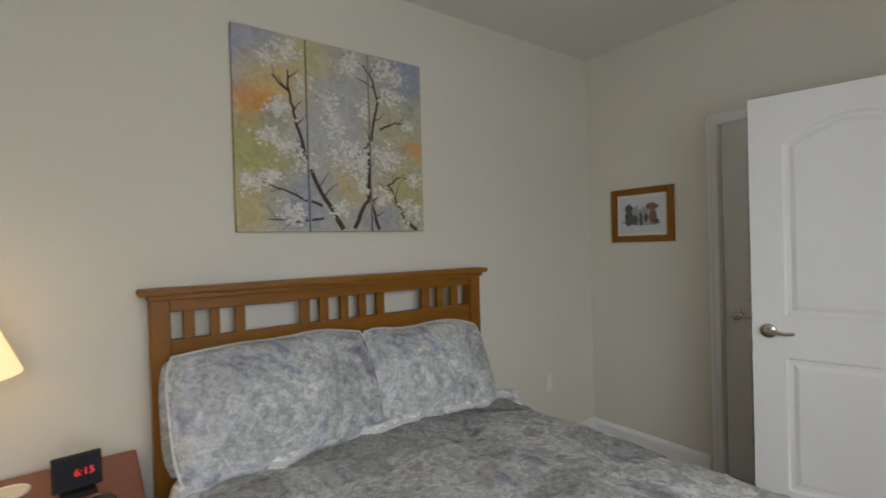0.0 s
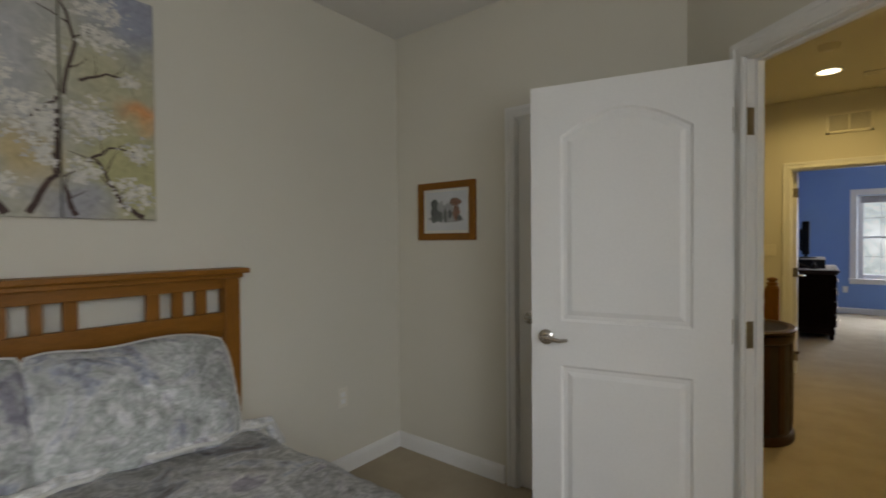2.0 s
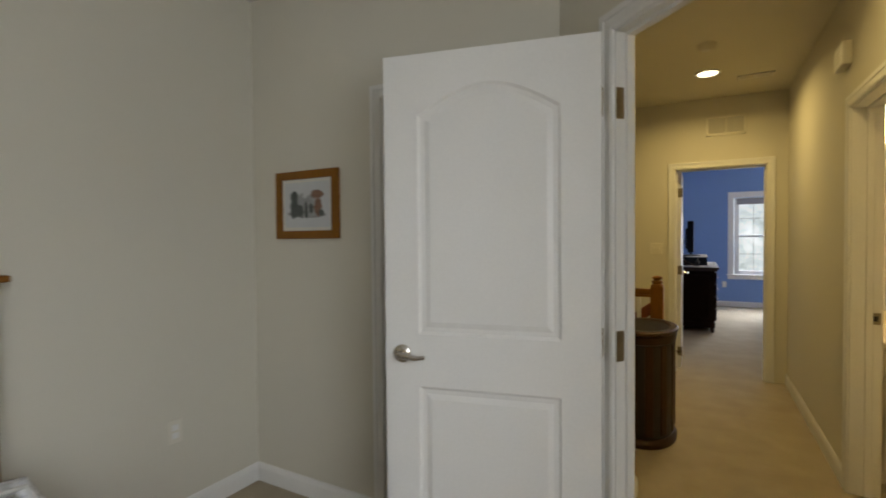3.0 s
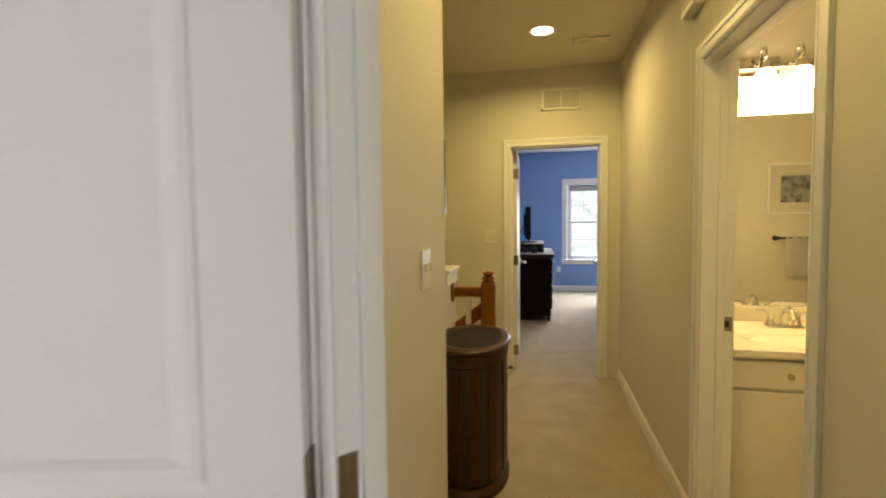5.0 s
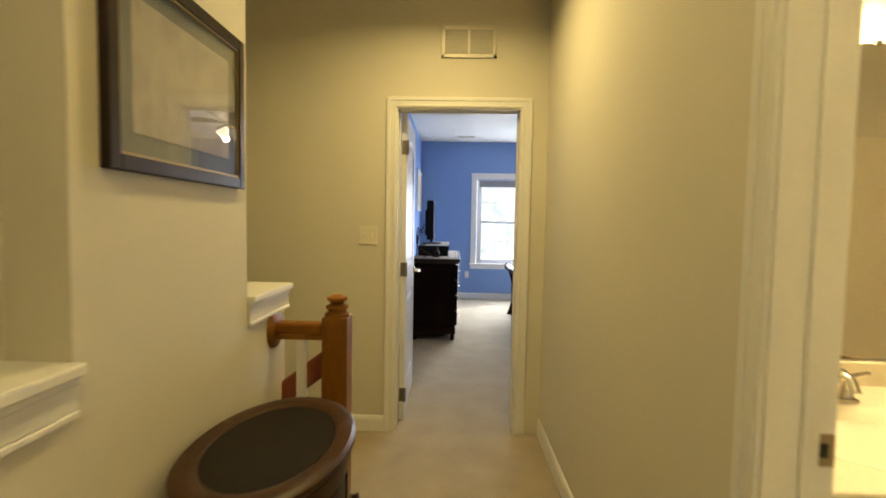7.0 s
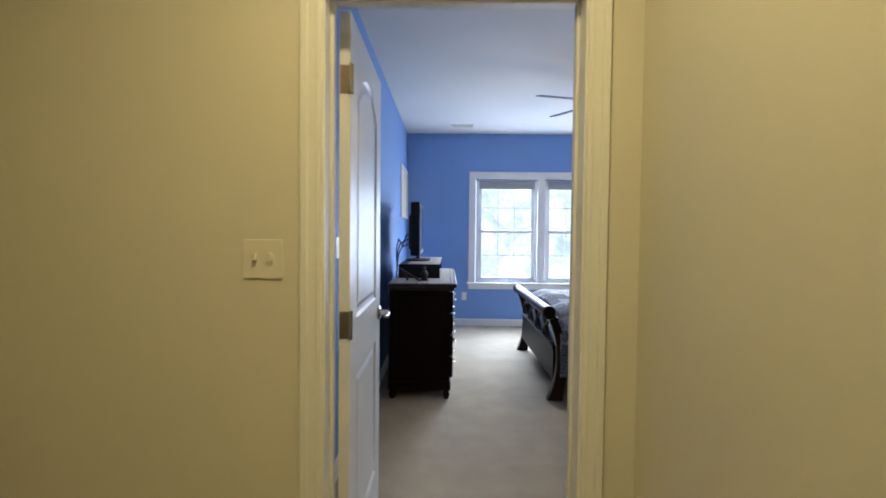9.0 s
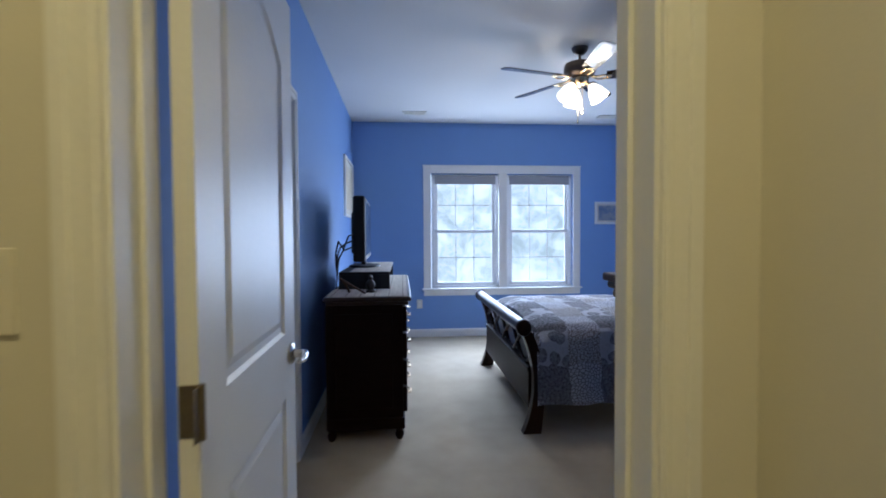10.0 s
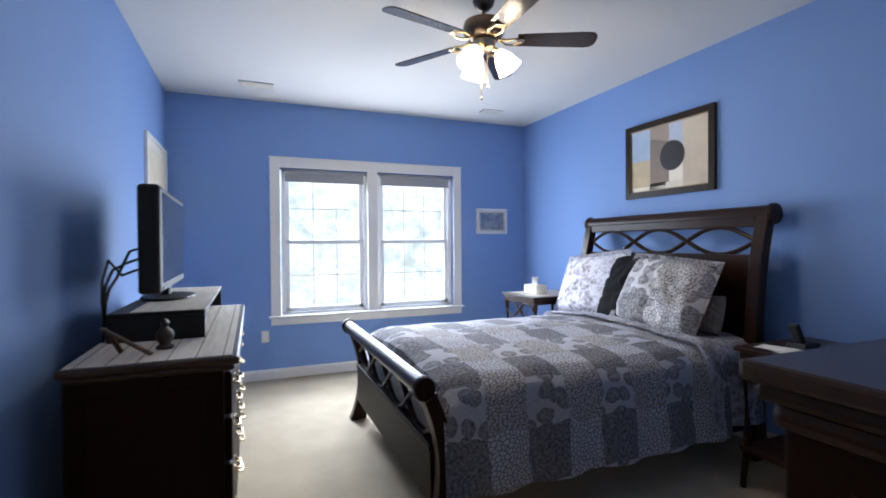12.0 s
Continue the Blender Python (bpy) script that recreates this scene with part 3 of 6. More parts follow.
baseboard("baseboard", 3.40, 3.03, -1.6, 3.03)
baseboard("baseboard", 0, CLB + 0.07, 0, 0, TILT1)
baseboard("baseboard", 0, D1B + 0.07, 0, -0.01, DIAG)
baseboard("baseboard", 4.245, 1.112, 3.46, 1.112)
baseboard("baseboard", 5.448, 1.357, 4.24, 1.357)
baseboard("baseboard", 5.79, 1.357, 5.46, 1.357)
baseboard("baseboard", 6.87, 1.08, 6.87, 2.5)
baseboard("baseboard", 4.86, 0.12, 6.87, 0.12)
baseboard("baseboard", XB, YB, XB, 1.27)
baseboard("baseboard", XB, 1.27, 9.04, 1.27)
baseboard("baseboard", 8.14, 1.27, 6.99, 1.27)
baseboard("baseboard", 6.99, YB, XB, YB)


def door_trim(m, a, b, depth, name, h=2.045, near=True, far=True, material="white"):
    """Jamb lining, stop and casings round an opening. Local: wall along x, face at y = 0, wall body towards +y."""
    bm = bmesh.new()
    t = 0.018
    box(a, a + t, -0.002, depth + 0.002, 0, h - t, bm=bm)
    box(b - t, b, -0.002, depth + 0.002, 0, h - t, bm=bm)
    box(a, b, -0.002, depth + 0.002, h - t, h, bm=bm)
    box(a + t, a + t + 0.01, depth * 0.5, depth * 0.5 + 0.03, 0, h - t, 0.002, bm=bm)
    box(b - t - 0.01, b - t, depth * 0.5, depth * 0.5 + 0.03, 0, h - t, 0.002, bm=bm)
    box(a + t, b - t, depth * 0.5, depth * 0.5 + 0.03, h - t - 0.01, h - t, 0.002, bm=bm)
    for side, y0 in ((near, 0.0), (far, depth)):
        if not side:
            continue
        s = -1 if y0 == 0.0 else 1
        for w0, w1, pr in ((0.0, 0.060, 0.012), (0.040, 0.062, 0.016), (0.006, 0.016, 0.0145)):
            ya, yb = sorted((y0, y0 + s * pr))
            q = 0.010
            box(a + q - w1, a + q - w0, ya, yb, 0, h - q + w1, 0.002, bm=bm)
            box(b - q + w0, b - q + w1, ya, yb, 0, h - q + w1, 0.002, bm=bm)
            box(a + q - w0, b - q + w0, ya, yb, h - q + w0, h - q + w1, 0.002, bm=bm)
    return tagged(part(name, placed(bm, m), material), "white painted door casing and jamb", "door frame", kind="structure")


X_WALL = Matrix.Rotation(radians(90), 4, "Z")          # local x -> world y, local y -> world -x
flip = Matrix.Diagonal((1, -1, 1, 1))
door_trim(DIAG @ X_WALL @ flip, D1A, D1B, 0.065, "door_frame_1")
door_trim(TILT1 @ X_WALL @ flip, CLA, CLB, 0.12, "door_frame_2", far=False)
door_trim(Matrix.Translation((6.87, 0, 0)) @ X_WALL @ flip, 0.27, 1.056, 0.12, "door_frame_3")
door_trim(Matrix.Translation((0, 0.12, 0)) @ flip, 3.93, 4.79, 0.12, "door_frame_4")
door_trim(Matrix.Translation((0, 1.27, 0)), 8.20, 8.98, 0.10, "door_frame_5", h=2.09, far=False)


def inset(loop, d):
    """Loop of (x, z), anticlockwise, moved inwards by d."""
    out = []
    n = len(loop)
    for i in range(n):
        p, a, b = (Vector(loop[k % n]) for k in (i, i - 1, i + 1))
        e1, e2 = (p - a).normalized(), (b - p).normalized()
        n1, n2 = Vector((-e1.y, e1.x)), Vector((-e2.y, e2.x))
        q = (n1 + n2).normalized()
        out.append(p + q * (d / max(0.3, q.dot(n1))))
    return [(v.x, v.y) for v in out]


def panel_skin(bm, w, h, y, s, panels):
    """One door face at depth y, outward direction s, with moulded panels sunk into it."""
    def ring(loop, depth):
        return [bm.verts.new((x, y - s * depth, z)) for x, z in loop]
    edges = []
    outer = ring([(0, 0), (w, 0), (w, h), (0, h)], 0)
    edges += [bm.edges.new((outer[k], outer[(k + 1) % 4])) for k in range(4)]
    for loop in panels:
        r0 = ring(loop, 0)
        n = len(r0)
        edges += [bm.edges.new((r0[k], r0[(k + 1) % n])) for k in range(n)]
        prev = r0
        for d, dep in ((0.010, 0.008), (0.026, 0.009), (0.046, 0.003)):
            cur = ring(inset(loop, d), dep)
            for k in range(n):
                bm.faces.new((prev[k], prev[(k + 1) % n], cur[(k + 1) % n], cur[k]))
            prev = cur
        bm.faces.new(prev)
    bmesh.ops.triangle_fill(bm, use_beauty=True, edges=edges)


def interior_door(name, m, w, label, hinge_side=1, h=2.02, lever=1):
    """Two-panel arch-top door; hinge line at local x = 0, faces at y = 0 and y = 0.035."""
    t = 0.035
    d = thing(name, m, label, "door")
    s = 0.128
    low = [(s, 0.21), (w - s, 0.21), (w - s, 0.82), (s, 0.82)]
    arch = [(s, 1.01), (w - s, 1.01), (w - s, 1.80)]
    arch += [(w - s - (w - 2 * s) * k / 12, 1.80 + 0.10 * math.sin(math.pi * k / 12)) for k in range(1, 12)] + [(s, 1.80)]
    bm = bmesh.new()
    panel_skin(bm, w, h, 0.0, -1, [low, arch])
    panel_skin(bm, w, h, t, 1, [low, arch])
    for x0, x1, z0, z1 in ((0, 0, 0, h), (w, w, 0, h)):
        bm.faces.new([bm.verts.new(c) for c in ((x0, 0, 0), (x0, t, 0), (x0, t, h), (x0, 0, h))])
    for z in (0, h):
        bm.faces.new([bm.verts.new(c) for c in ((0, 0, z), (w, 0, z), (w, t, z), (0, t, z))])
    part("slab", bm, "white", d, at=(0, 0, 0.012))
    for s2, y in ((-1, 0.0), (1, t)):
        bm = lathe([(0.0, -0.001), (0.033, 0), (0.033, 0.006), (0.026, 0.012), (0.013, 0.014), (0.012, 0.045), (0.0, 0.047)], 20)
        placed(bm, Matrix.Translation((w - 0.065, y, 0.95)) @ Matrix.Rotation(radians(90 if s2 < 0 else -90), 4, "X"))
        tube([(w - 0.065, y + s2 * 0.042, 0.95), (w - 0.09, y + s2 * 0.05, 0.952), (w - 0.13, y + s2 * 0.052, 0.946), (w - 0.165, y + s2 * 0.047, 0.95)], [0.012, 0.011, 0.009, 0.007], 10, bm)
        part("lever_handle", bm, "nickel", d, "satin nickel lever handle", smooth=True)
    for z in (0.18, 1.02, 1.815):
        bm = box(-0.002, 0.0015, 0.002, t - 0.002, z - 0.045, z + 0.045, 0.001)
        lathe([(0.006, z - 0.047), (0.006, z + 0.047)], 10, bm=bm, m=Matrix.Translation((-0.004, -0.005 if hinge_side > 0 else t + 0.005, 0)))
        box(-0.032, -0.0035, -0.0045 if hinge_side > 0 else t + 0.002, -0.002 if hinge_side > 0 else t + 0.0045, z - 0.045, z + 0.045, 0.001, bm=bm)
        part("hinge", bm, "hinge", d, "aged brass butt hinge")
    return d


# bedroom door, stands open against the closet doorway
hinge1 = DIAG @ Vector((-0.020, D1B + 0.034, 0))
end1 = Vector((3.040, 1.815, 0))
a1 = math.atan2(end1.y - hinge1.y, end1.x - hinge1.x)
bedroom_door = interior_door("bedroom_door", Matrix.Translation(hinge1) @ Matrix.Rotation(a1, 4, "Z"), 0.760, "white two-panel arch-top door standing open beside the closet", 1)
for z in (0.20, 1.015, 1.80):
    leaf = placed(box(-0.002, 0.026, D1B - 0.0205, D1B - 0.0178, z - 0.05, z + 0.05), bedroom_door.matrix_world.inverted() @ DIAG)
    part("hinge_leaf", leaf, "hinge", bedroom_door, "aged brass hinge leaf on the jamb")
# closet door, shut
interior_door("closet_door", TILT1 @ Matrix.Translation((0.006, CLA + 0.02, 0)) @ X_WALL @ flip, 0.732, "white two-panel closet door, shut", -1)
# blue room door, open at a right angle
interior_door("blue_room_door", Matrix.Translation((7.02, 0.996, 0)) @ Matrix.Rotation(radians(0.6), 4, "Z"), 0.735, "white two-panel arch-top door standing wide open", 1)
# bathroom door, open against the wall
interior_door("bathroom_door", Matrix.Translation((3.955, -0.012, 0)) @ Matrix.Rotation(radians(-88), 4, "Z"), 0.80, "white two-panel bathroom door standing wide open", -1)
interior_door("blue_closet_door", Matrix.Translation((8.96, 1.335, 0)) @ Matrix.Rotation(math.pi, 4, "Z"), 0.74, "white two-panel closet door, shut", 1, h=2.065)


# ---- windows ----
def double_hung(name, m, x0, x1, z0, z1):
    """Double-hung vinyl sash window with grilles in a deep opening; local: face at y = 0, outside towards +y."""
    w = thing(name, m, "white double-hung window with grilles and a raised grey shade", "window")
    w["kind"] = "structure"
    zm = (z0 + z1) / 2
    bm = bmesh.new()
    for a, b, c, d in ((x0, x0 + 0.035, z0, z1), (x1 - 0.035, x1, z0, z1), (x0, x1, z0, z0 + 0.03), (x0, x1, z1 - 0.03, z1)):
        box(a, b, 0.03, 0.10, c, d, 0.003, bm=bm)
    part("window_frame", bm, "vinyl", w)
    for k, (za, zb, y) in enumerate(((z0 + 0.03, zm + 0.02, 0.045), (zm - 0.02, z1 - 0.03, 0.075))):
        xa, xb, s = x0 + 0.035, x1 - 0.035, 0.042
        bm = bmesh.new()
        for a, b, c, d in ((xa, xa + s, za, zb), (xb - s, xb, za, zb), (xa, xb, za, za + s), (xa, xb, zb - s * 0.8, zb)):
            box(a, b, y, y + 0.028, c, d, 0.004, bm=bm)
        part("sash", bm, "vinyl", w)
        bm = bmesh.new()
        gw = 0.009
        for g in (1, 2):
            gx = xa + s + (xb - xa - 2 * s) * g / 3
            box(gx - gw / 2, gx + gw / 2, y + 0.012, y + 0.018, za + s, zb - s * 0.8, bm=bm)
        gz = (za + zb) / 2
        box(xa + s, xb - s, y + 0.012, y + 0.018, gz - gw / 2, gz + gw / 2, bm=bm)
        part("grille", bm, "vinyl", w)
        pane = part("pane", box(xa + s, xb - s, y + 0.020, y + 0.023, za + s, zb - s * 0.8), "glass", w)
        pane.visible_shadow = False
    bm = box(x0 + 0.037, x1 - 0.037, 0.012, 0.020, z1 - 0.115, z1 - 0.03)
    box(x0 + 0.037, x1 - 0.037, 0.008, 0.026, z1 - 0.125, z1 - 0.108, 0.003, bm=bm)
    lathe([(0.02, x0 + 0.037), (0.02, x1 - 0.037)], 14, bm=bm, m=Matrix.Translation((0, 0.024, z1 - 0.028)) @ Matrix.Rotation(radians(90), 4, "Y"))
    part("shade", bm, "shade", w, "raised grey roller shade")
    return w


# local x -> world -y, local y -> world +x
BW = Matrix.Translation((XB, 0, 0)) @ Matrix.Rotation(radians(-90), 4, "Z")
double_hung("window_1", BW, -0.27, 0.595, 0.625, 2.09)
double_hung("window_2", BW, 0.71, 1.575, 0.625, 2.09)


def window_trim(name, m, a, b, z0, z1, mull=None):
    bm = bmesh.new()
    c = 0.095
    for x0, x1, y0, za, zb in ((a - c, a, -0.018, z0, z1 + c), (b, b + c, -0.018, z0, z1 + c), (a, b, -0.018, z1, z1 + c)):
        box(x0, x1, y0, 0, za, zb, 0.003, bm=bm)
    box(a - c - 0.008, b + c + 0.008, -0.024, 0, z1 + c, z1 + c + 0.012, 0.003, bm=bm)
    for x0, x1 in ((a - 0.016, a), (b, b + 0.016)):
        box(x0, x1, -0.003, 0.14, z0, z1, bm=bm)
    box(a, b, 0, 0.14, z1, z1 + 0.015, bm=bm)
    if mull:
        box(mull - 0.055, mull + 0.055, -0.014, 0.10, z0, z1, 0.003, bm=bm)
    box(a - c - 0.02, b + c + 0.02, -0.05, 0.14, z0 - 0.022, z0, 0.006, bm=bm)
    box(a - c, b + c, -0.016, 0, z0 - 0.095, z0 - 0.022, 0.003, bm=bm)
    tagged(part(name, placed(bm, m), "white"), "white window casing with sill and apron", "window frame", kind="structure")


window_trim("window_trim_1", BW, -0.285, 1.59, 0.625, 2.10, 0.6525)
# assumed pair of windows out of view, added as the source of the bedroom daylight
SW = Matrix.Translation((0, YS, 0)) @ Matrix.Rotation(radians(180), 4, "Z")
double_hung("added_window_1", SW, -1.785, -0.75, 0.765, 2.365)
double_hung("added_window_2", SW, -0.75, 0.285, 0.765, 2.365)
window_trim("added_window_trim", SW, -1.80, 0.30, 0.75, 2.38)

# ---- ground and distance outside ----
tagged(part("ground", box(-60, 120, -90, 90, -3.3, -3.2), mat("lawn", (0.07, 0.11, 0.03), 0.95, 0.4, 0.4, 8, 0.3)), "green lawn round the house", "ground", kind="structure")
# trees emit their own light; pale ramp paints the daylight glare and haze
trees = bpy.data.materials.new("glowing_foliage_distance")
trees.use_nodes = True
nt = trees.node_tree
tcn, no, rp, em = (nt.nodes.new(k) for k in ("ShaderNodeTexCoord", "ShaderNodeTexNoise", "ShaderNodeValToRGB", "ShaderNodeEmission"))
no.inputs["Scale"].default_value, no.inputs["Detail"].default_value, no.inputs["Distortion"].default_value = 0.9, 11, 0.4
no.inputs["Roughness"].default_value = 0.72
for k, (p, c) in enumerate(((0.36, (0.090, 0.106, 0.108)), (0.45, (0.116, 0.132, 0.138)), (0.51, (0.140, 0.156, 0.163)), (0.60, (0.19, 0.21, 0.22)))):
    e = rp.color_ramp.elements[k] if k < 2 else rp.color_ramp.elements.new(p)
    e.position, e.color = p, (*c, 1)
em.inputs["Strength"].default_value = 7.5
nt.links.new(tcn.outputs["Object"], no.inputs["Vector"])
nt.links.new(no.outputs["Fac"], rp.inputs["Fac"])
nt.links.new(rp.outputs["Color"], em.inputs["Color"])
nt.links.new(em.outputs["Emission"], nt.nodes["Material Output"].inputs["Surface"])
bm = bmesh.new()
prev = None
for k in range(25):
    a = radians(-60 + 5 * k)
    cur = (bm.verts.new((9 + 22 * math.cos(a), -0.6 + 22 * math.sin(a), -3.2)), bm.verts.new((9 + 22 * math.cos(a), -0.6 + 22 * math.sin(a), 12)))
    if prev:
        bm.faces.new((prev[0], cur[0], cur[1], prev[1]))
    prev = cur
tagged(part("backdrop", bm, trees), "self-lit backdrop of trees with daylight glare and haze in its colour", "backdrop", kind="structure")


# ---- soft things ----
def pillow_mesh(w, h, d, flange=0.0, seed=0, n=34):
    """Stuffed pillow: local x across, z up, y thick, centred."""
    bm = bmesh.new()
    grids = []
    for s in (-1, 1):
        g = []
        for i in range(n + 1):
            row = []
            for j in range(n + 1):
                u, v = 2 * i / n - 1, 2 * j / n - 1
                e = max(0.0, (1 - abs(u) ** 2.6) * (1 - abs(v) ** 2.6)) ** 0.55
                pinch = 1 - 0.06 * (abs(u) ** 2) * (1 - abs(v) ** 2)
                pinch2 = 1 - 0.06 * (abs(v) ** 2) * (1 - abs(u) ** 2)
                q = Vector((u * 3 + seed, v * 3, s * 2.0))
                q0 = Vector((u * 3 + seed, v * 3, 0.5))
                wr = 0.030 * noise.noise(q * 0.9) + 0.018 * noise.noise(q * 2.3) + 0.009 * noise.noise(q * 5.0)
                fold = noise.noise(Vector((u * 1.2 + v * 2.2 + seed, v * 1.5 - u * 1.1, s * 3.0)))
                wr += 0.018 * (1 - min(1.0, abs(fold) * 5)) * (0.4 + abs(u * v))
                wr *= e * min(1.0, d / 0.19) ** 1.5
                soft = 1 - 0.07 * (u * v) ** 4
                row.append(bm.verts.new((u * w / 2 * pinch2 * soft, s * (d / 2 * e) + wr, v * h / 2 * pinch * soft + 0.02 * noise.noise(q0 * 0.7))))
            g.append(row)
        grids.append(g)
        for i in range(n):
            for j in range(n):
                bm.faces.new((g[i][j], g[i + 1][j], g[i + 1][j + 1], g[i][j + 1]))
    bmesh.ops.remove_doubles(bm, verts=bm.verts, dist=0.001)
    if flange:
        own = bmesh.new()
        pts = []
        for k in range(64):
            a = 2 * math.pi * k / 64
            c, sn = math.cos(a), math.sin(a)
            r = 1 / max(abs(c), abs(sn))
            pts.append((c * r, sn * r))
        inner = [own.verts.new((x * w / 2 * 0.96, 0.004, z * h / 2 * 0.96)) for x, z in pts]
        outer = [own.verts.new((x * (w / 2 + flange), 0.004, z * (h / 2 + flange))) for k, (x, z) in enumerate(pts)]
        for k in range(64):
            own.faces.new((inner[k], inner[(k + 1) % 64], outer[(k + 1) % 64], outer[k]))
        bmesh.ops.solidify(own, geom=own.faces[:], thickness=0.006)
        merge(bm, own)
    return bm


def cover_mesh(x0, x1, y0, y1, top, drops, r=0.10, n=46, amp=0.012, seed=0.0, hem=0.02, crown=0.03):
    """Bedcover: a crowned top over x0..x1, y0..y1 that falls over its sides by drops (west, east, south, north)."""
    bm = bmesh.new()
    dw, de, ds, dn = drops

    def axis(a, b, da, db):
        out = []
        if da:
            out += [("lo", da * (1 - k / 9)) for k in range(9)]
        out += [("top", k / n) for k in range(n + 1)]
        if db:
            out += [("hi", db * (k + 1) / 9) for k in range(9)]
        return out

    def place(a, b, item):
        k, v = item
        if k == "top":
            return a + (b - a) * v, 0.0
        flare = 0.05 * (v / 0.4) ** 0.6
        return (a - flare, v) if k == "lo" else (b + flare, v)

    xs, ys = axis(x0, x1, dw, de), axis(y0, y1, ds, dn)
    rows = []
    for ix in xs:
        row = []
        for iy in ys:
            x, dx = place(x0, x1, ix)
            y, dy = place(y0, y1, iy)
            z = top - max(dx, dy)
            if dx == 0 and dy == 0:
                u, v = (x - x0) / (x1 - x0), (y - y0) / (y1 - y0)
                ex = min(1.0, min(u * (x1 - x0) if dw else 1, (1 - u) * (x1 - x0) if de else 1) / r)
                ey = min(1.0, min(v * (y1 - y0) if ds else 1, (1 - v) * (y1 - y0) if dn else 1) / r)
                z += crown * (1 - (2 * u - 1) ** 2) - 0.045 * ((1 - ex) ** 2 + (1 - ey) ** 2)
            else:
                z -= 0.045
            q = Vector((x * 3 + seed, y * 3, z * 3))
            crease = 1 - min(1.0, abs(noise.noise(q * 1.6 + Vector((7.1, 3.3, 0.0)))) * 6)
            wave = amp * (noise.noise(q) + 0.5 * noise.noise(q * 2.7) + 0.35 * crease)
            if dx > 0:
                fold = 0.022 * math.sin(y * 17 + seed) * min(1, dx / 0.2)
                x += fold * (1 if ix[0] == "hi" else -1)
            if dy > 0:
                y += 0.022 * math.sin(x * 17 + seed) * min(1, dy / 0.2)
            if dx >= dw - 1e-6 and ix[0] == "lo" or dy >= ds - 1e-6 and iy[0] == "lo":
                z += hem * noise.noise(q * 0.7)
            row.append(bm.verts.new((x, y, z + wave)))
        rows.append(row)
    for a, b in zip(rows, rows[1:]):
        for k in range(len(a) - 1):
            bm.faces.new((a[k], b[k], b[k + 1], a[k + 1]))
    bmesh.ops.solidify(bm, geom=bm.faces[:], thickness=0.012)
    return bm


# ---- bedroom things ----
M["piping"] = mat("pale_piping", (0.55, 0.54, 0.50), 0.8)


def mission_bed():
    b = thing("bed", (1.45, 3.0, 0), "honey oak mission bed made up with a faded floral comforter", "bed")
    o = Vector((-1.45, -3.0, 0))
    T = Matrix.Translation(o)

    def p(name, bm, m, label="", smooth=False):
        part(name, placed(bm, T), m, b, label, smooth=smooth)
    for x in (0.655, 2.178):
        p("post", box(x, x + 0.068, 2.915, 2.985, 0, 1.215, 0.005), "oak")
    bm = box(0.622, 2.282, 2.885, 3.01, 1.232, 1.256, 0.006)
    box(0.65, 2.255, 2.90, 3.0, 1.212, 1.232, 0.004, bm=bm)
    p("cap_rail", bm, "oakh")
    p("top_rail", box(0.723, 2.178, 2.93, 2.965, 1.165, 1.213, 0.003), "oakh")
    p("middle_rail", box(0.723, 2.178, 2.93, 2.965, 0.985, 1.06, 0.003), "oakh")
    for x0, x1 in ((0.767, 0.806), (0.860, 0.896), (0.953, 0.992), (1.223, 1.266), (1.311, 1.354), (1.415, 1.452), (1.507, 1.545), (1.600, 1.644), (1.866, 1.916), (1.964, 2.008), (2.058, 2.105)):
        p("slat", box(x0, x1, 2.937, 2.958, 1.058, 1.167, 0.002), "oak")
    p("headboard_panel", box(0.723, 2.178, 2.938, 2.955, 0.35, 0.987), "oakh")
    for x in (0.66, 2.215):
        p("side_rail", box(x, x + 0.028, 1.05, 2.92, 0.24, 0.40, 0.004), "oak")
    for x in (0.66, 2.178):
        p("foot_post", box(x, x + 0.068, 1.02, 1.088, 0, 0.42, 0.005), "oak")
    p("foot_rail", box(0.728, 2.178, 1.035, 1.065, 0.18, 0.40, 0.004), "oakh")
    p("mattress", box(0.70, 2.20, 1.09, 2.90, 0.30, 0.57, 0.05, seg=4), "towel", "white mattress", True)
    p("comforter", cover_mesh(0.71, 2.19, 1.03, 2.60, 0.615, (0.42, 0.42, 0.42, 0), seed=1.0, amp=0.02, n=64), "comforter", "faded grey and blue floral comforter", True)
    hem = [(0.66, 2.58, 0.52)] + [(0.70 + 1.50 * k / 24, 2.575 + 0.03 * math.sin(k * 0.9) + 0.02 * math.sin(k * 2.1), 0.632 + 0.03 * (1 - (2 * k / 24 - 1) ** 2)) for k in range(25)] + [(2.24, 2.57, 0.54)]
    p("piping", tube(hem, 0.008, 6), "piping", "pale cotton piping along the fold", True)
    p("fold", tube([(x, y + 0.035, z - 0.004) for x, y, z in hem], 0.034, 10, flat=0.7), "comforter", "", True)
    p("sheet", box(0.72, 2.19, 2.58, 2.89, 0.56, 0.60, 0.02), "towel", "white bed sheet", True)


mission_bed()


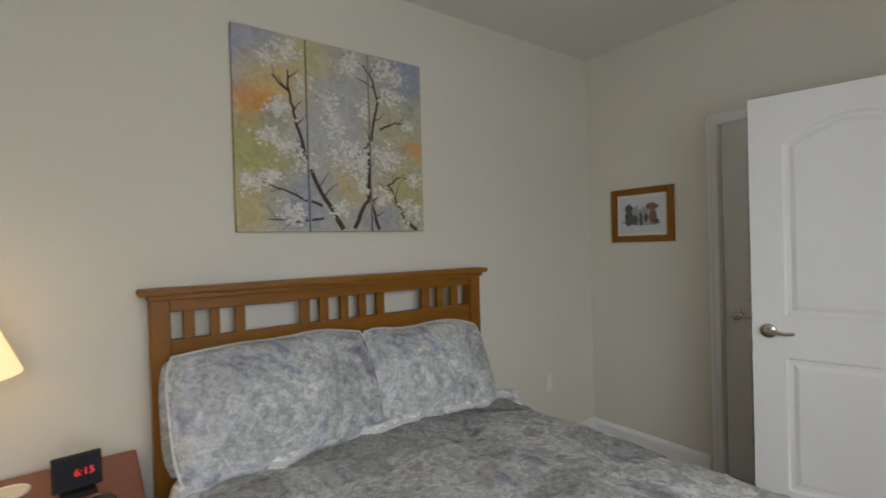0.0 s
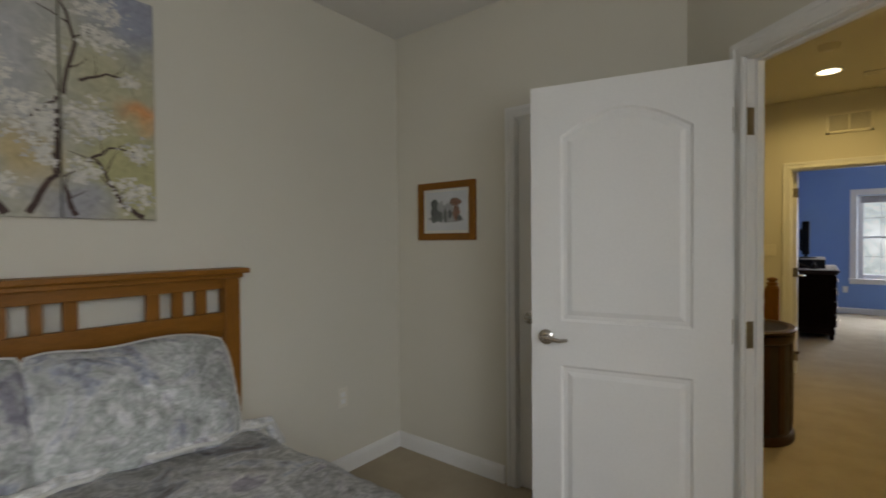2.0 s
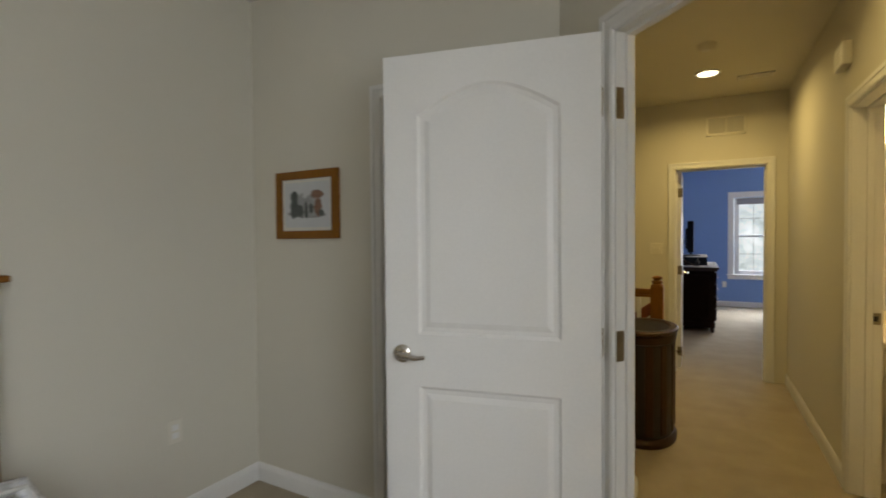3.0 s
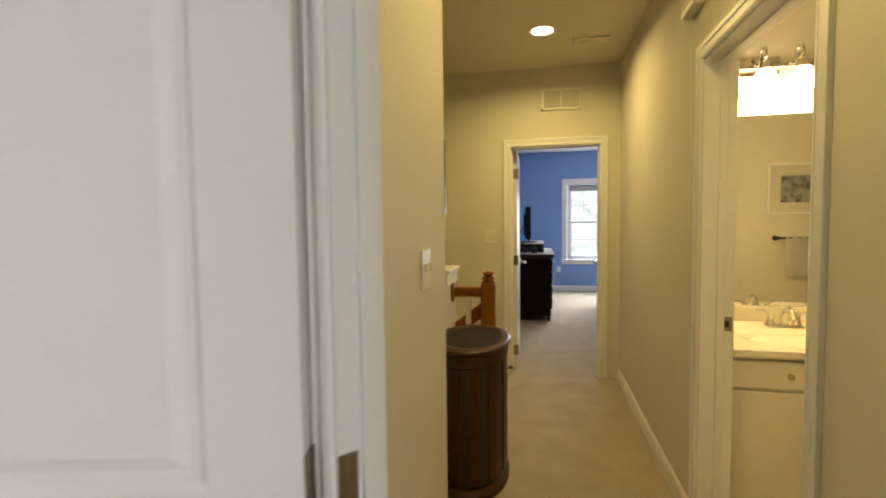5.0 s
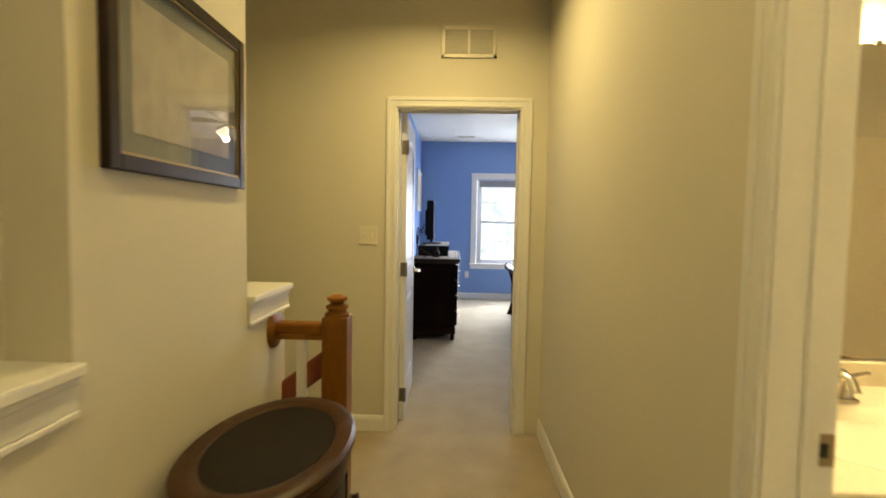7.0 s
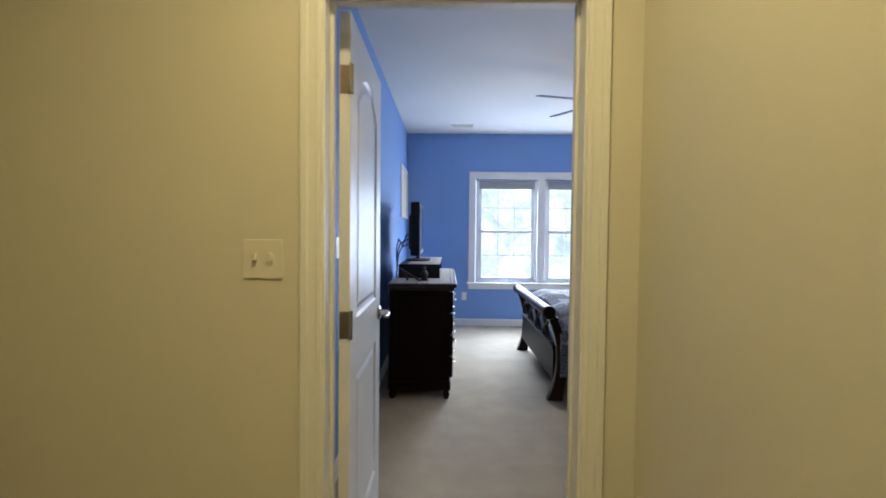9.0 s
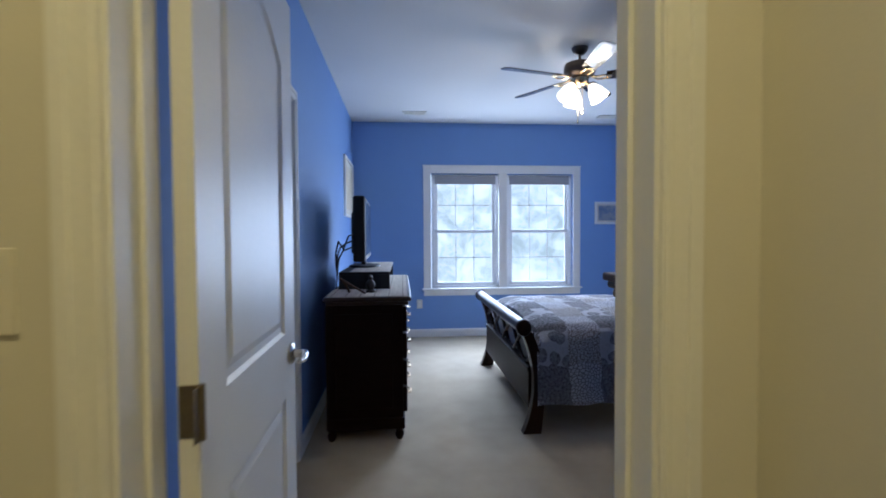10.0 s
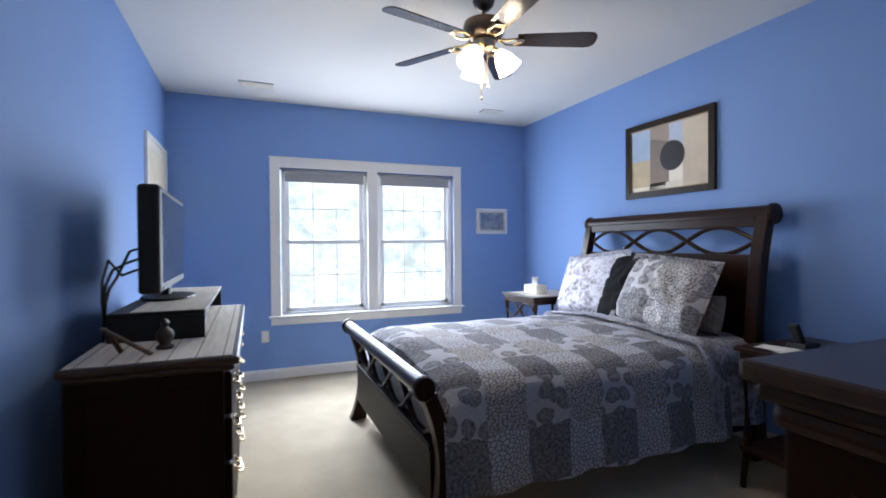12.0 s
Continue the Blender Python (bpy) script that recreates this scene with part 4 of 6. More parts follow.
def pillow(x, y, z, w, h, d, lean, rz, material, label, seed, flange=0.0, ry=0.0, piped=False):
    ob = part("pillow", pillow_mesh(w, h, d, flange, seed), material, None, smooth=True)
    ob.matrix_world = pose(x, y, z, lean, ry, rz)
    tagged(ob, label, "pillow", "bed pillows")
    if piped:
        rim = []
        for k in range(73):
            a = 2 * math.pi * k / 72
            r = 1 / max(abs(math.cos(a)), abs(math.sin(a)))
            u, v = math.cos(a) * r, math.sin(a) * r
            soft = 1 - 0.07 * (u * v) ** 4
            drift = 0.02 * noise.noise(Vector((u * 3 + seed, v * 3, 0.5)) * 0.7)
            rim.append((u * w / 2 * (1 - 0.06 * v * v * (1 - u * u)) * soft, 0.0, v * h / 2 * (1 - 0.06 * u * u * (1 - v * v)) * soft + drift))
        part("piping", tube(rim, 0.0055, 6), "piping", ob, "pale cotton piping round the edge", smooth=True)
    return ob


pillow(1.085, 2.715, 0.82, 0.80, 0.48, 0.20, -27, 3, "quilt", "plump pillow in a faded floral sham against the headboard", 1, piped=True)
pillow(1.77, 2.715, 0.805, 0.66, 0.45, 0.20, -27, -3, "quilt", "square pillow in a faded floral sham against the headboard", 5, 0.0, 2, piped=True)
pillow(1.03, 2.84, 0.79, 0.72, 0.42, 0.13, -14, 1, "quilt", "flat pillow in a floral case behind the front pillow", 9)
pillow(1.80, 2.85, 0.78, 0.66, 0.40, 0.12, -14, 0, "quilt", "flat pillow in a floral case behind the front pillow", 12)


def nightstand_bedroom():
    n = thing("nightstand", (0.27, 2.75, 0), "reddish cherry wood nightstand beside the bed", "nightstand")
    part("tabletop", box(-0.33, 0.335, -0.24, 0.25, 0.635, 0.66, 0.005), "cherry", n)
    part("body", box(-0.29, 0.30, -0.21, 0.24, 0.10, 0.635, 0.004), "cherry", n)
    for z in (0.14, 0.38):
        d = part("drawer", box(-0.26, 0.27, -0.225, -0.209, z, z + 0.22, 0.005), "cherry", n)
        part("knob", lathe([(0.0, -0.03), (0.014, -0.026), (0.008, -0.01), (0.012, 0)], 12, m=Matrix.Translation((0, -0.225, z + 0.11)) @ Matrix.Rotation(radians(-90), 4, "X")), "bronze", d, smooth=True)
    for x in (-0.27, 0.25):
        for y in (-0.19, 0.19):
            part("leg", box(x, x + 0.035, y, y + 0.035, 0, 0.10, 0.003), "cherry", n)


nightstand_bedroom()


def table_lamp():
    l = thing("table_lamp", (0.12, 2.72, 0.66), "lit table lamp with a cream bell shade", "lamp")
    part("base", lathe([(0.0, 0), (0.085, 0), (0.085, 0.012), (0.03, 0.03), (0.02, 0.06), (0.055, 0.13), (0.06, 0.18), (0.025, 0.26), (0.014, 0.30), (0.0, 0.30)], 24), "bronze", l, "bronze lamp base", smooth=True)
    part("stem", lathe([(0.006, 0.29), (0.006, 0.66)], 8), "brass", l)
    bm = lathe([(0.205, 0.40), (0.165, 0.50), (0.135, 0.58), (0.11, 0.66)], 32)
    bmesh.ops.delete(bm, geom=[f for f in bm.faces if len(f.verts) > 4], context="FACES")
    bmesh.ops.solidify(bm, geom=bm.faces[:], thickness=0.002)
    part("shade", bm, "lampshade", l, "glowing cream fabric shade", smooth=True)


table_lamp()


def text_mesh(name, body, size, material, parent, m, label=""):
    cu = bpy.data.curves.new("txt", "FONT")
    cu.body, cu.size, cu.extrude, cu.align_x, cu.align_y = body, size, 0.0006, "CENTER", "CENTER"
    tmp = new("txt", cu)
    me = bpy.data.meshes.new_from_object(tmp.evaluated_get(bpy.context.evaluated_depsgraph_get()))
    bpy.data.objects.remove(tmp)
    me.materials.clear()
    me.materials.append(M[material])
    ob = new(name, me)
    ob.parent, ob.matrix_local = parent, m
    return ob


def alarm_clock():
    c = thing("alarm_clock", Matrix.Translation((0.44, 2.72, 0.66)) @ Matrix.Rotation(radians(6), 4, "Z"), "black digital alarm clock with red numerals", "clock")
    part("stand", box(-0.045, 0.045, -0.03, 0.03, 0, 0.014, 0.004), "black", c)
    part("case", placed(box(-0.062, 0.062, -0.012, 0.016, 0.018, 0.118, 0.004), Matrix.Rotation(radians(-6), 4, "X")), "black", c)
    part("display", placed(box(-0.054, 0.054, -0.0135, -0.0118, 0.03, 0.108), Matrix.Rotation(radians(-6), 4, "X")), "screen", c)
    text_mesh("numerals", "6:15", 0.030, "red", c, pose(0.016, -0.0225, 0.072, 84, 0, 0))


alarm_clock()


def coaster(x, y, r, material, label):
    c = part("coaster", lathe([(0, 0), (r, 0), (r, 0.006), (r * 0.9, 0.009), (r * 0.86, 0.005), (0, 0.005)], 28), material, None, smooth=True)
    c.location = (x, y, 0.66)
    tagged(c, label, "coaster")


coaster(0.485, 2.615, 0.05, "bronze", "round dark coaster on the nightstand")
coaster(0.265, 2.86, 0.055, "paper", "round cream coaster on the nightstand")


# triptych canvas
def canvas_mat(name, ox, oz):
    """Painted ground of the triptych: soft clouds of colour at their places on the whole picture; ox, oz: the canvas's corner in it."""
    m = bpy.data.materials.new(name)
    m.use_nodes = True
    nt = m.node_tree
    b = nt.nodes["Principled BSDF"]
    b.inputs["Roughness"].default_value, b.inputs["Specular IOR Level"].default_value = 0.75, 0.25
    tc = nt.nodes.new("ShaderNodeTexCoord")
    wob = nt.nodes.new("ShaderNodeTexNoise")
    wob.inputs["Scale"].default_value, wob.inputs["Detail"].default_value = 6.0, 5
    at = nt.nodes.new("ShaderNodeVectorMath")
    at.operation = "ADD"
    at.inputs[1].default_value = (ox, 0, oz)
    nt.links.new(tc.outputs["Object"], at.inputs[0])
    nt.links.new(at.outputs[0], wob.inputs["Vector"])
    warp = nt.nodes.new("ShaderNodeVectorMath")
    warp.operation = "MULTIPLY_ADD"
    warp.inputs[1].default_value = (0.22, 0.0, 0.22)
    nt.links.new(wob.outputs["Color"], warp.inputs[0])
    nt.links.new(at.outputs[0], warp.inputs[2])
    col = None
    clouds = [(0.50, 0.62, 0.34, 0.43, 0.43, 0.44), (0.10, 0.92, 0.30, 0.33, 0.34, 0.42), (0.33, 0.92, 0.17, 0.50, 0.46, 0.22), (0.18, 0.74, 0.20, 0.62, 0.45, 0.16), (0.10, 0.62, 0.12, 0.70, 0.27, 0.05),
              (0.17, 0.55, 0.09, 0.24, 0.28, 0.36), (0.08, 0.40, 0.22, 0.40, 0.39, 0.12), (0.05, 0.12, 0.20, 0.50, 0.41, 0.18), (0.30, 0.12, 0.18, 0.31, 0.34, 0.41), (0.55, 0.25, 0.15, 0.53, 0.41, 0.20),
              (0.85, 0.62, 0.28, 0.45, 0.42, 0.26), (0.93, 0.93, 0.22, 0.28, 0.30, 0.40), (0.93, 0.46, 0.09, 0.72, 0.27, 0.07), (0.90, 0.20, 0.24, 0.43, 0.40, 0.17), (0.72, 0.07, 0.13, 0.34, 0.34, 0.38)]
    for u, v, r, cr, cg, cb in clouds:
        d = nt.nodes.new("ShaderNodeVectorMath")
        d.operation = "DISTANCE"
        d.inputs[1].default_value = (0.949 * u + 0.11, 0, 0.884 * v + 0.11)
        nt.links.new(warp.outputs[0], d.inputs[0])
        k = nt.nodes.new("ShaderNodeMapRange")
        k.interpolation_type = "SMOOTHSTEP"
        for key, x in (("From Min", r * 1.15), ("From Max", r * 0.25), ("To Min", 0.0), ("To Max", 0.8)):
            k.inputs[key].default_value = x
        nt.links.new(d.outputs["Value"], k.inputs["Value"])
        mx = nt.nodes.new("ShaderNodeMix")
        mx.data_type = "RGBA"
        mx.inputs["A"].default_value, mx.inputs["B"].default_value = (0.44, 0.42, 0.34, 1), (cr, cg, cb, 1)
        nt.links.new(k.outputs["Result"], mx.inputs["Factor"])
        if col:
            nt.links.new(col, mx.inputs["A"])
        col = mx.outputs["Result"]
    brush = nt.nodes.new("ShaderNodeTexNoise")
    brush.inputs["Scale"].default_value, brush.inputs["Detail"].default_value, brush.inputs["Distortion"].default_value = 22.0, 6, 1.5
    nt.links.new(at.outputs[0], brush.inputs["Vector"])
    tone = nt.nodes.new("ShaderNodeMapRange")
    for key, x in (("From Min", 0.3), ("From Max", 0.7), ("To Min", 0.84), ("To Max", 1.14)):
        tone.inputs[key].default_value = x
    nt.links.new(brush.outputs["Fac"], tone.inputs["Value"])
    mul = nt.nodes.new("ShaderNodeMix")
    mul.data_type, mul.blend_type = "RGBA", "MULTIPLY"
    mul.inputs["Factor"].default_value = 1.0
    nt.links.new(col, mul.inputs["A"])
    nt.links.new(tone.outputs["Result"], mul.inputs["B"])
    nt.links.new(mul.outputs["Result"], b.inputs["Base Color"])
    bp = nt.nodes.new("ShaderNodeBump")
    bp.inputs["Strength"].default_value, bp.inputs["Distance"].default_value = 0.2, 0.003
    nt.links.new(brush.outputs["Fac"], bp.inputs["Height"])
    nt.links.new(bp.outputs["Normal"], b.inputs["Normal"])
    return m


M["branch"] = mat("brown_paint", (0.06, 0.032, 0.024), 0.7, 0.4, 30, 200, 0.1)
M["blossom"] = mat("white_paint_dabs", (0.64, 0.61, 0.54), 0.7, 0.3, 30, 200, 0.1)
M["blossom_grey"] = mat("grey_white_paint_dabs", (0.46, 0.45, 0.43), 0.7, 0.3, 30, 200, 0.1)


# heads of blossom as shares of the whole picture, with their size
BLOSSOMS = [(0.24, 0.92, 0.069), (0.14, 0.86, 0.044), (0.2, 0.63, 0.055), (0.32, 0.76, 0.05), (0.16, 0.48, 0.056), (0.23, 0.43, 0.056), (0.07, 0.24, 0.056), (0.16, 0.28, 0.05), (0.25, 0.1, 0.07), (0.32, 0.35, 0.05),
            (0.45, 0.69, 0.056), (0.47, 0.58, 0.062), (0.52, 0.43, 0.094), (0.61, 0.37, 0.075), (0.55, 0.89, 0.055), (0.59, 0.95, 0.05), (0.76, 0.92, 0.07), (0.81, 0.78, 0.069), (0.64, 0.68, 0.05), (0.77, 0.41, 0.081),
            (0.68, 0.45, 0.05), (0.62, 0.25, 0.05), (0.91, 0.12, 0.075), (0.93, 0.3, 0.05), (0.74, 0.2, 0.056), (0.49, 0.12, 0.05), (0.91, 0.62, 0.035), (0.84, 0.9, 0.05)]


def triptych():
    """Three canvases; branches and blossoms are thin paint laid on the front."""
    rnd = random.Random(7)
    X0, X1, Z0, Z1, YF = 0.983, 1.932, 1.468, 2.352, 2.993
    cuts = [(X0, 1.298), (1.304, 1.617), (1.623, X1)]
    branches = []

    def grow(x, z, ang, length, w, depth):
        pts = [(x, z, w)]
        n = 9
        for k in range(n):
            ang += rnd.uniform(-0.2, 0.2)
            x, z = x + math.cos(ang) * length / n, z + math.sin(ang) * length / n
            pts.append((x, z, w * (1 - 0.7 * (k + 1) / n)))
            if depth and k in (2, 4, 5):
                grow(x, z, ang + rnd.choice((-1, 1)) * rnd.uniform(0.5, 1.1), length * rnd.uniform(0.35, 0.6), w * 0.55, depth - 1)
        branches.append(pts)
    # main limbs: foot, bends and tip as shares of the whole picture, with the width at the foot
    limbs = [([(0.51, 0.01), (0.43, 0.15), (0.36, 0.28), (0.29, 0.52), (0.26, 0.66), (0.24, 0.86)], 0.013),
             ([(0.57, 0.01), (0.62, 0.14), (0.67, 0.19), (0.66, 0.45), (0.72, 0.73), (0.69, 0.86), (0.62, 0.95)], 0.011),
             ([(0.71, 0.01), (0.68, 0.12), (0.67, 0.20)], 0.010),
             ([(0.95, 0.01), (0.87, 0.07), (0.82, 0.17), (0.78, 0.28)], 0.010),
             ([(0.40, 0.14), (0.24, 0.20), (0.09, 0.26)], 0.007),
             ([(0.41, 0.07), (0.28, 0.05), (0.10, 0.07)], 0.006),
             ([(0.75, 0.24), (0.83, 0.31), (0.95, 0.30)], 0.006),
             ([(0.73, 0.58), (0.82, 0.63), (0.93, 0.63)], 0.006),
             ([(0.24, 0.72), (0.16, 0.80)], 0.006), ([(0.68, 0.50), (0.56, 0.38)], 0.006)]
    for way, w in limbs:
        pts = []
        for q, ((ua, va), (ub, vb)) in enumerate(zip(way, way[1:])):
            for k in range(5):
                t = k / 5
                f = (q + t) / (len(way) - 1)
                x = X0 + (X1 - X0) * (ua + (ub - ua) * t) + rnd.gauss(0, 0.003)
                z = Z0 + (Z1 - Z0) * (va + (vb - va) * t) + rnd.gauss(0, 0.003)
                pts.append((x, z, w * (1 - 0.7 * f)))
                if f > 0.2 and k in (1, 3):
                    grow(x, z, math.atan2(vb - va, ub - ua) + rnd.choice((-1, 1)) * rnd.uniform(0.4, 1.0), rnd.uniform(0.06, 0.13), w * 0.3, 0)
        branches.append(pts)
    for x0, x1 in cuts:
        art = thing("canvas_painting", ((x0 + x1) / 2, 3.03, Z0), "narrow canvas painted with white blossoms on brown branches", "painting", "triptych canvases")
        T = Matrix.Translation((-(x0 + x1) / 2, -3.03, -Z0))
        part("canvas", placed(box(x0, x1, YF + 0.003, 3.029, Z0, Z1, 0.003), T), canvas_mat("soft_painted_ground", (x0 + x1) / 2 - X0, 0.0), art)
        bm = bmesh.new()
        for pts in branches:
            for (xa, za, wa), (xb, zb, wb) in zip(pts, pts[1:]):
                if not (x0 < (xa + xb) / 2 < x1 and Z0 < min(za, zb) and max(za, zb) < Z1 - wa):
                    continue
                xa, xb = (min(max(x, x0 + wa), x1 - wa) for x in (xa, xb))
                d = Vector((xb - xa, zb - za)).normalized()
                n = Vector((-d.y, d.x))
                q = [(xa + n.x * wa, za + n.y * wa), (xa - n.x * wa, za - n.y * wa), (xb - n.x * wb, zb - n.y * wb), (xb + n.x * wb, zb + n.y * wb)]
                y = YF + 0.0018
                bm.faces.new([bm.verts.new((x, y, z)) for x, z in q])
        if bm.faces:
            part("painted_branch", placed(bm, T), "branch", art)["kind"] = "stuff"
        for tone in ("blossom_grey", "blossom"):
            bm = bmesh.new()
            pick = random.Random(11 if tone == "blossom" else 23)
            for u, v, size in BLOSSOMS:
                for _ in range(int((46 if tone == "blossom" else 26) * (size / 0.05) ** 1.5)):
                    x = X0 + (X1 - X0) * u + pick.gauss(0, size * 0.50)
                    z = Z0 + (Z1 - Z0) * v + pick.gauss(0, size * 0.42)
                    r = pick.uniform(0.004, 0.015)
                    a0, n, lobes = pick.uniform(0, 6), 13, pick.choice((3, 4, 5))
                    y = YF + (pick.uniform(0.0003, 0.0012) if tone == "blossom" else pick.uniform(0.0013, 0.0027))
                    ring = [(r * (0.72 + 0.40 * math.sin(a0 + lobes * 2 * math.pi * k / n) + pick.uniform(-0.12, 0.12)), 2 * math.pi * k / n) for k in range(n)]
                    ring = [(x + q * math.cos(a), z + 0.8 * q * math.sin(a)) for q, a in ring]
                    if all(x0 < px < x1 and Z0 < pz < Z1 for px, pz in ring):
                        bm.faces.new([bm.verts.new((px, y, pz)) for px, pz in ring])
            if bm.faces:
                part("painted_blossom", placed(bm, T), tone, art)["kind"] = "stuff"
            else:
                bm.free()


triptych()


def framed_picture(m, w, h, fw, frame_mat, inner, label, mount=0.0, lip=None, depth=0.022, glazed=True, mat_board="paper"):
    """Framed picture; local: centre at the origin, x across, z up, front towards -y, back on y = 0. inner: material of the print."""
    f = thing("framed_picture", m, label, "picture")
    bm = bmesh.new()
    a, b = w / 2, h / 2
    for x0, x1, z0, z1 in ((-a, -a + fw, -b, b), (a - fw, a, -b, b), (-a + fw, a - fw, -b, -b + fw), (-a + fw, a - fw, b - fw, b)):
        box(x0, x1, -depth, 0, z0, z1, 0.003, bm=bm)
    part("frame", bm, frame_mat, f)
    a, b = a - fw, b - fw
    if lip:
        bm = bmesh.new()
        for x0, x1, z0, z1 in ((-a, -a + 0.006, -b, b), (a - 0.006, a, -b, b), (-a, a, -b, -b + 0.006), (-a, a, b - 0.006, b)):
            box(x0, x1, -depth * 0.8, -0.004, z0, z1, bm=bm)
        part("frame_lip", bm, lip, f)
    part("mat_board", box(-a, a, -0.008, -0.003, -b, b), mat_board, f)
    part("print", box(-a + mount, a - mount, -0.0095, -0.008, -b + mount, b - mount), inner, f)
    if glazed:
        g = part("glass", box(-a, a, -0.0135, -0.012, -b, b), "glass", f)
        g.visible_shadow = False
    return f


M["print_dogs"] = mat("white_paper_print", (0.62, 0.62, 0.60), 0.8, 0.08, 8, 120, 0.0)
pm = TILT1 @ Matrix.Translation((0, -0.417, 1.552)) @ Matrix.Rotation(radians(-90), 4, "Z")
fp = framed_picture(pm, 0.437, 0.355, 0.042, "oak", "print_dogs", "oak-framed print of a sitting group on white paper", 0.018)
M["ink_dark"] = mat("dark_ink", (0.06, 0.07, 0.06), 0.8, 0.5, 60, 200, 0.0)
M["ink_brown"] = mat("brown_ink", (0.22, 0.10, 0.05), 0.8, 0.5, 60, 200, 0.0)
rnd = random.Random(3)
M["ink_grey"] = mat("grey_wash", (0.34, 0.33, 0.31), 0.8, 0.4, 60, 200, 0.0)
blots = ((0.0, -0.045, 0.135, 0.028, "ink_grey"), (-0.05, 0.0, 0.05, 0.06, "ink_grey"), (0.02, 0.0, 0.04, 0.055, "ink_grey"), (-0.088, -0.02, 0.034, 0.052, "ink_dark"), (-0.092, 0.045, 0.030, 0.032, "ink_dark"),
         (-0.045, -0.035, 0.022, 0.035, "ink_dark"), (-0.005, -0.03, 0.014, 0.045, "ink_dark"), (0.03, -0.02, 0.016, 0.03, "ink_dark"), (0.078, -0.012, 0.028, 0.052, "ink_brown"), (0.072, 0.052, 0.046, 0.024, "ink_brown"), (0.10, -0.045, 0.018, 0.02, "ink_dark"))
for q, (cx, cz, rx, rz, mm) in enumerate(blots):
    bm = bmesh.new()
    bm.faces.new([bm.verts.new((cx + rx * rnd.uniform(0.72, 1.15) * math.cos(k * math.pi / 14), -0.0098 - 0.00012 * q, cz + rz * rnd.uniform(0.72, 1.15) * math.sin(k * math.pi / 14))) for k in range(28)])
    part("printed_figure", bm, mm, fp)


def outlet(m, label="ivory plastic wall outlet plate", toggles=0, w=0.07, name="wall_outlet", category="outlet"):
    o = thing(name, m, label, category)
    part("cover_plate", box(-w / 2, w / 2, -0.006, 0, -0.057, 0.057, 0.002), "plate", o)
    if toggles:
        for k in range(toggles):
            x = (k - (toggles - 1) / 2) * 0.046
            part("toggle", box(x - 0.006, x + 0.006, -0.017, -0.005, -0.006, 0.018, 0.002), "plate", o)
    else:
        for z in (-0.02, 0.02):
            bm = box(-0.016, 0.016, -0.008, -0.005, z - 0.014, z + 0.014, 0.002)
            part("socket", bm, "white", o)
    return o


outlet(Matrix.Translation((2.926, 3.03, 0.45)))


# ---- hall things ----
WEST_FACE = Matrix.Rotation(radians(-90), 4, "Z")        # front towards -x
outlet(Matrix.Translation((3.95, 1.112, 1.238)), "ivory double light switch on the hall wall", 2, 0.105, "light_switch", "switch")
outlet(Matrix.Translation((6.87, 1.219, 1.243)) @ WEST_FACE, "ivory double light switch on the hall end wall", 2, 0.116, "light_switch", "switch")
outlet(Matrix.Translation((XB, 0.435, 0.425)) @ WEST_FACE, "ivory wall outlet below the window")

# framed picture on the pillar
M["sepia"] = patch_mat("sepia_print", [(0.16, 0.14, 0.11), (0.34, 0.30, 0.24), (0.26, 0.23, 0.19), (0.42, 0.38, 0.31)], 6.0, 0.6)
M["dark_mount"] = mat("grey_green_mount", (0.10, 0.11, 0.10), 0.8, 0.1, 6, 200, 0.02)
framed_picture(Matrix.Translation((5.103, 1.357, 1.645)), 0.575, 0.443, 0.032, "frameblack", "sepia", "black-framed sepia print behind glass", 0.05, "framegold", mat_board="dark_mount")


def grille(name, m, w, h, halves, label):
    """Louvred vent; local: front towards -y, centre at the origin."""
    g = thing(name, m, label, "vent")
    part("backing", box(-w / 2, w / 2, -0.004, 0, -h / 2, h / 2), "black" if halves == 1 else "shade", g)
    bm = bmesh.new()
    f = 0.022
    for x0, x1, z0, z1 in ((-w / 2, -w / 2 + f, -h / 2, h / 2), (w / 2 - f, w / 2, -h / 2, h / 2), (-w / 2, w / 2, -h / 2, -h / 2 + f), (-w / 2, w / 2, h / 2 - f, h / 2)):
        box(x0, x1, -0.012, 0, z0, z1, 0.003, bm=bm)
    for k in range(1, halves):
        x = -w / 2 + w * k / halves
        box(x - 0.007, x + 0.007, -0.012, 0, -h / 2 + f, h / 2 - f, 0.002, bm=bm)
    part("frame", bm, "plate", g)
    n = max(4, int((h - 2 * f) / 0.012))
    for k in range(n):
        z = -h / 2 + f + (h - 2 * f) * (k + 0.5) / n
        bm = box(-w / 2 + f, w / 2 - f, -0.0055, -0.0045, -0.005, 0.005)
        placed(bm, Matrix.Translation((0, -0.003, z)) @ Matrix.Rotation(radians(35), 4, "X"))
        part("slat", bm, "plate", g)
    return g


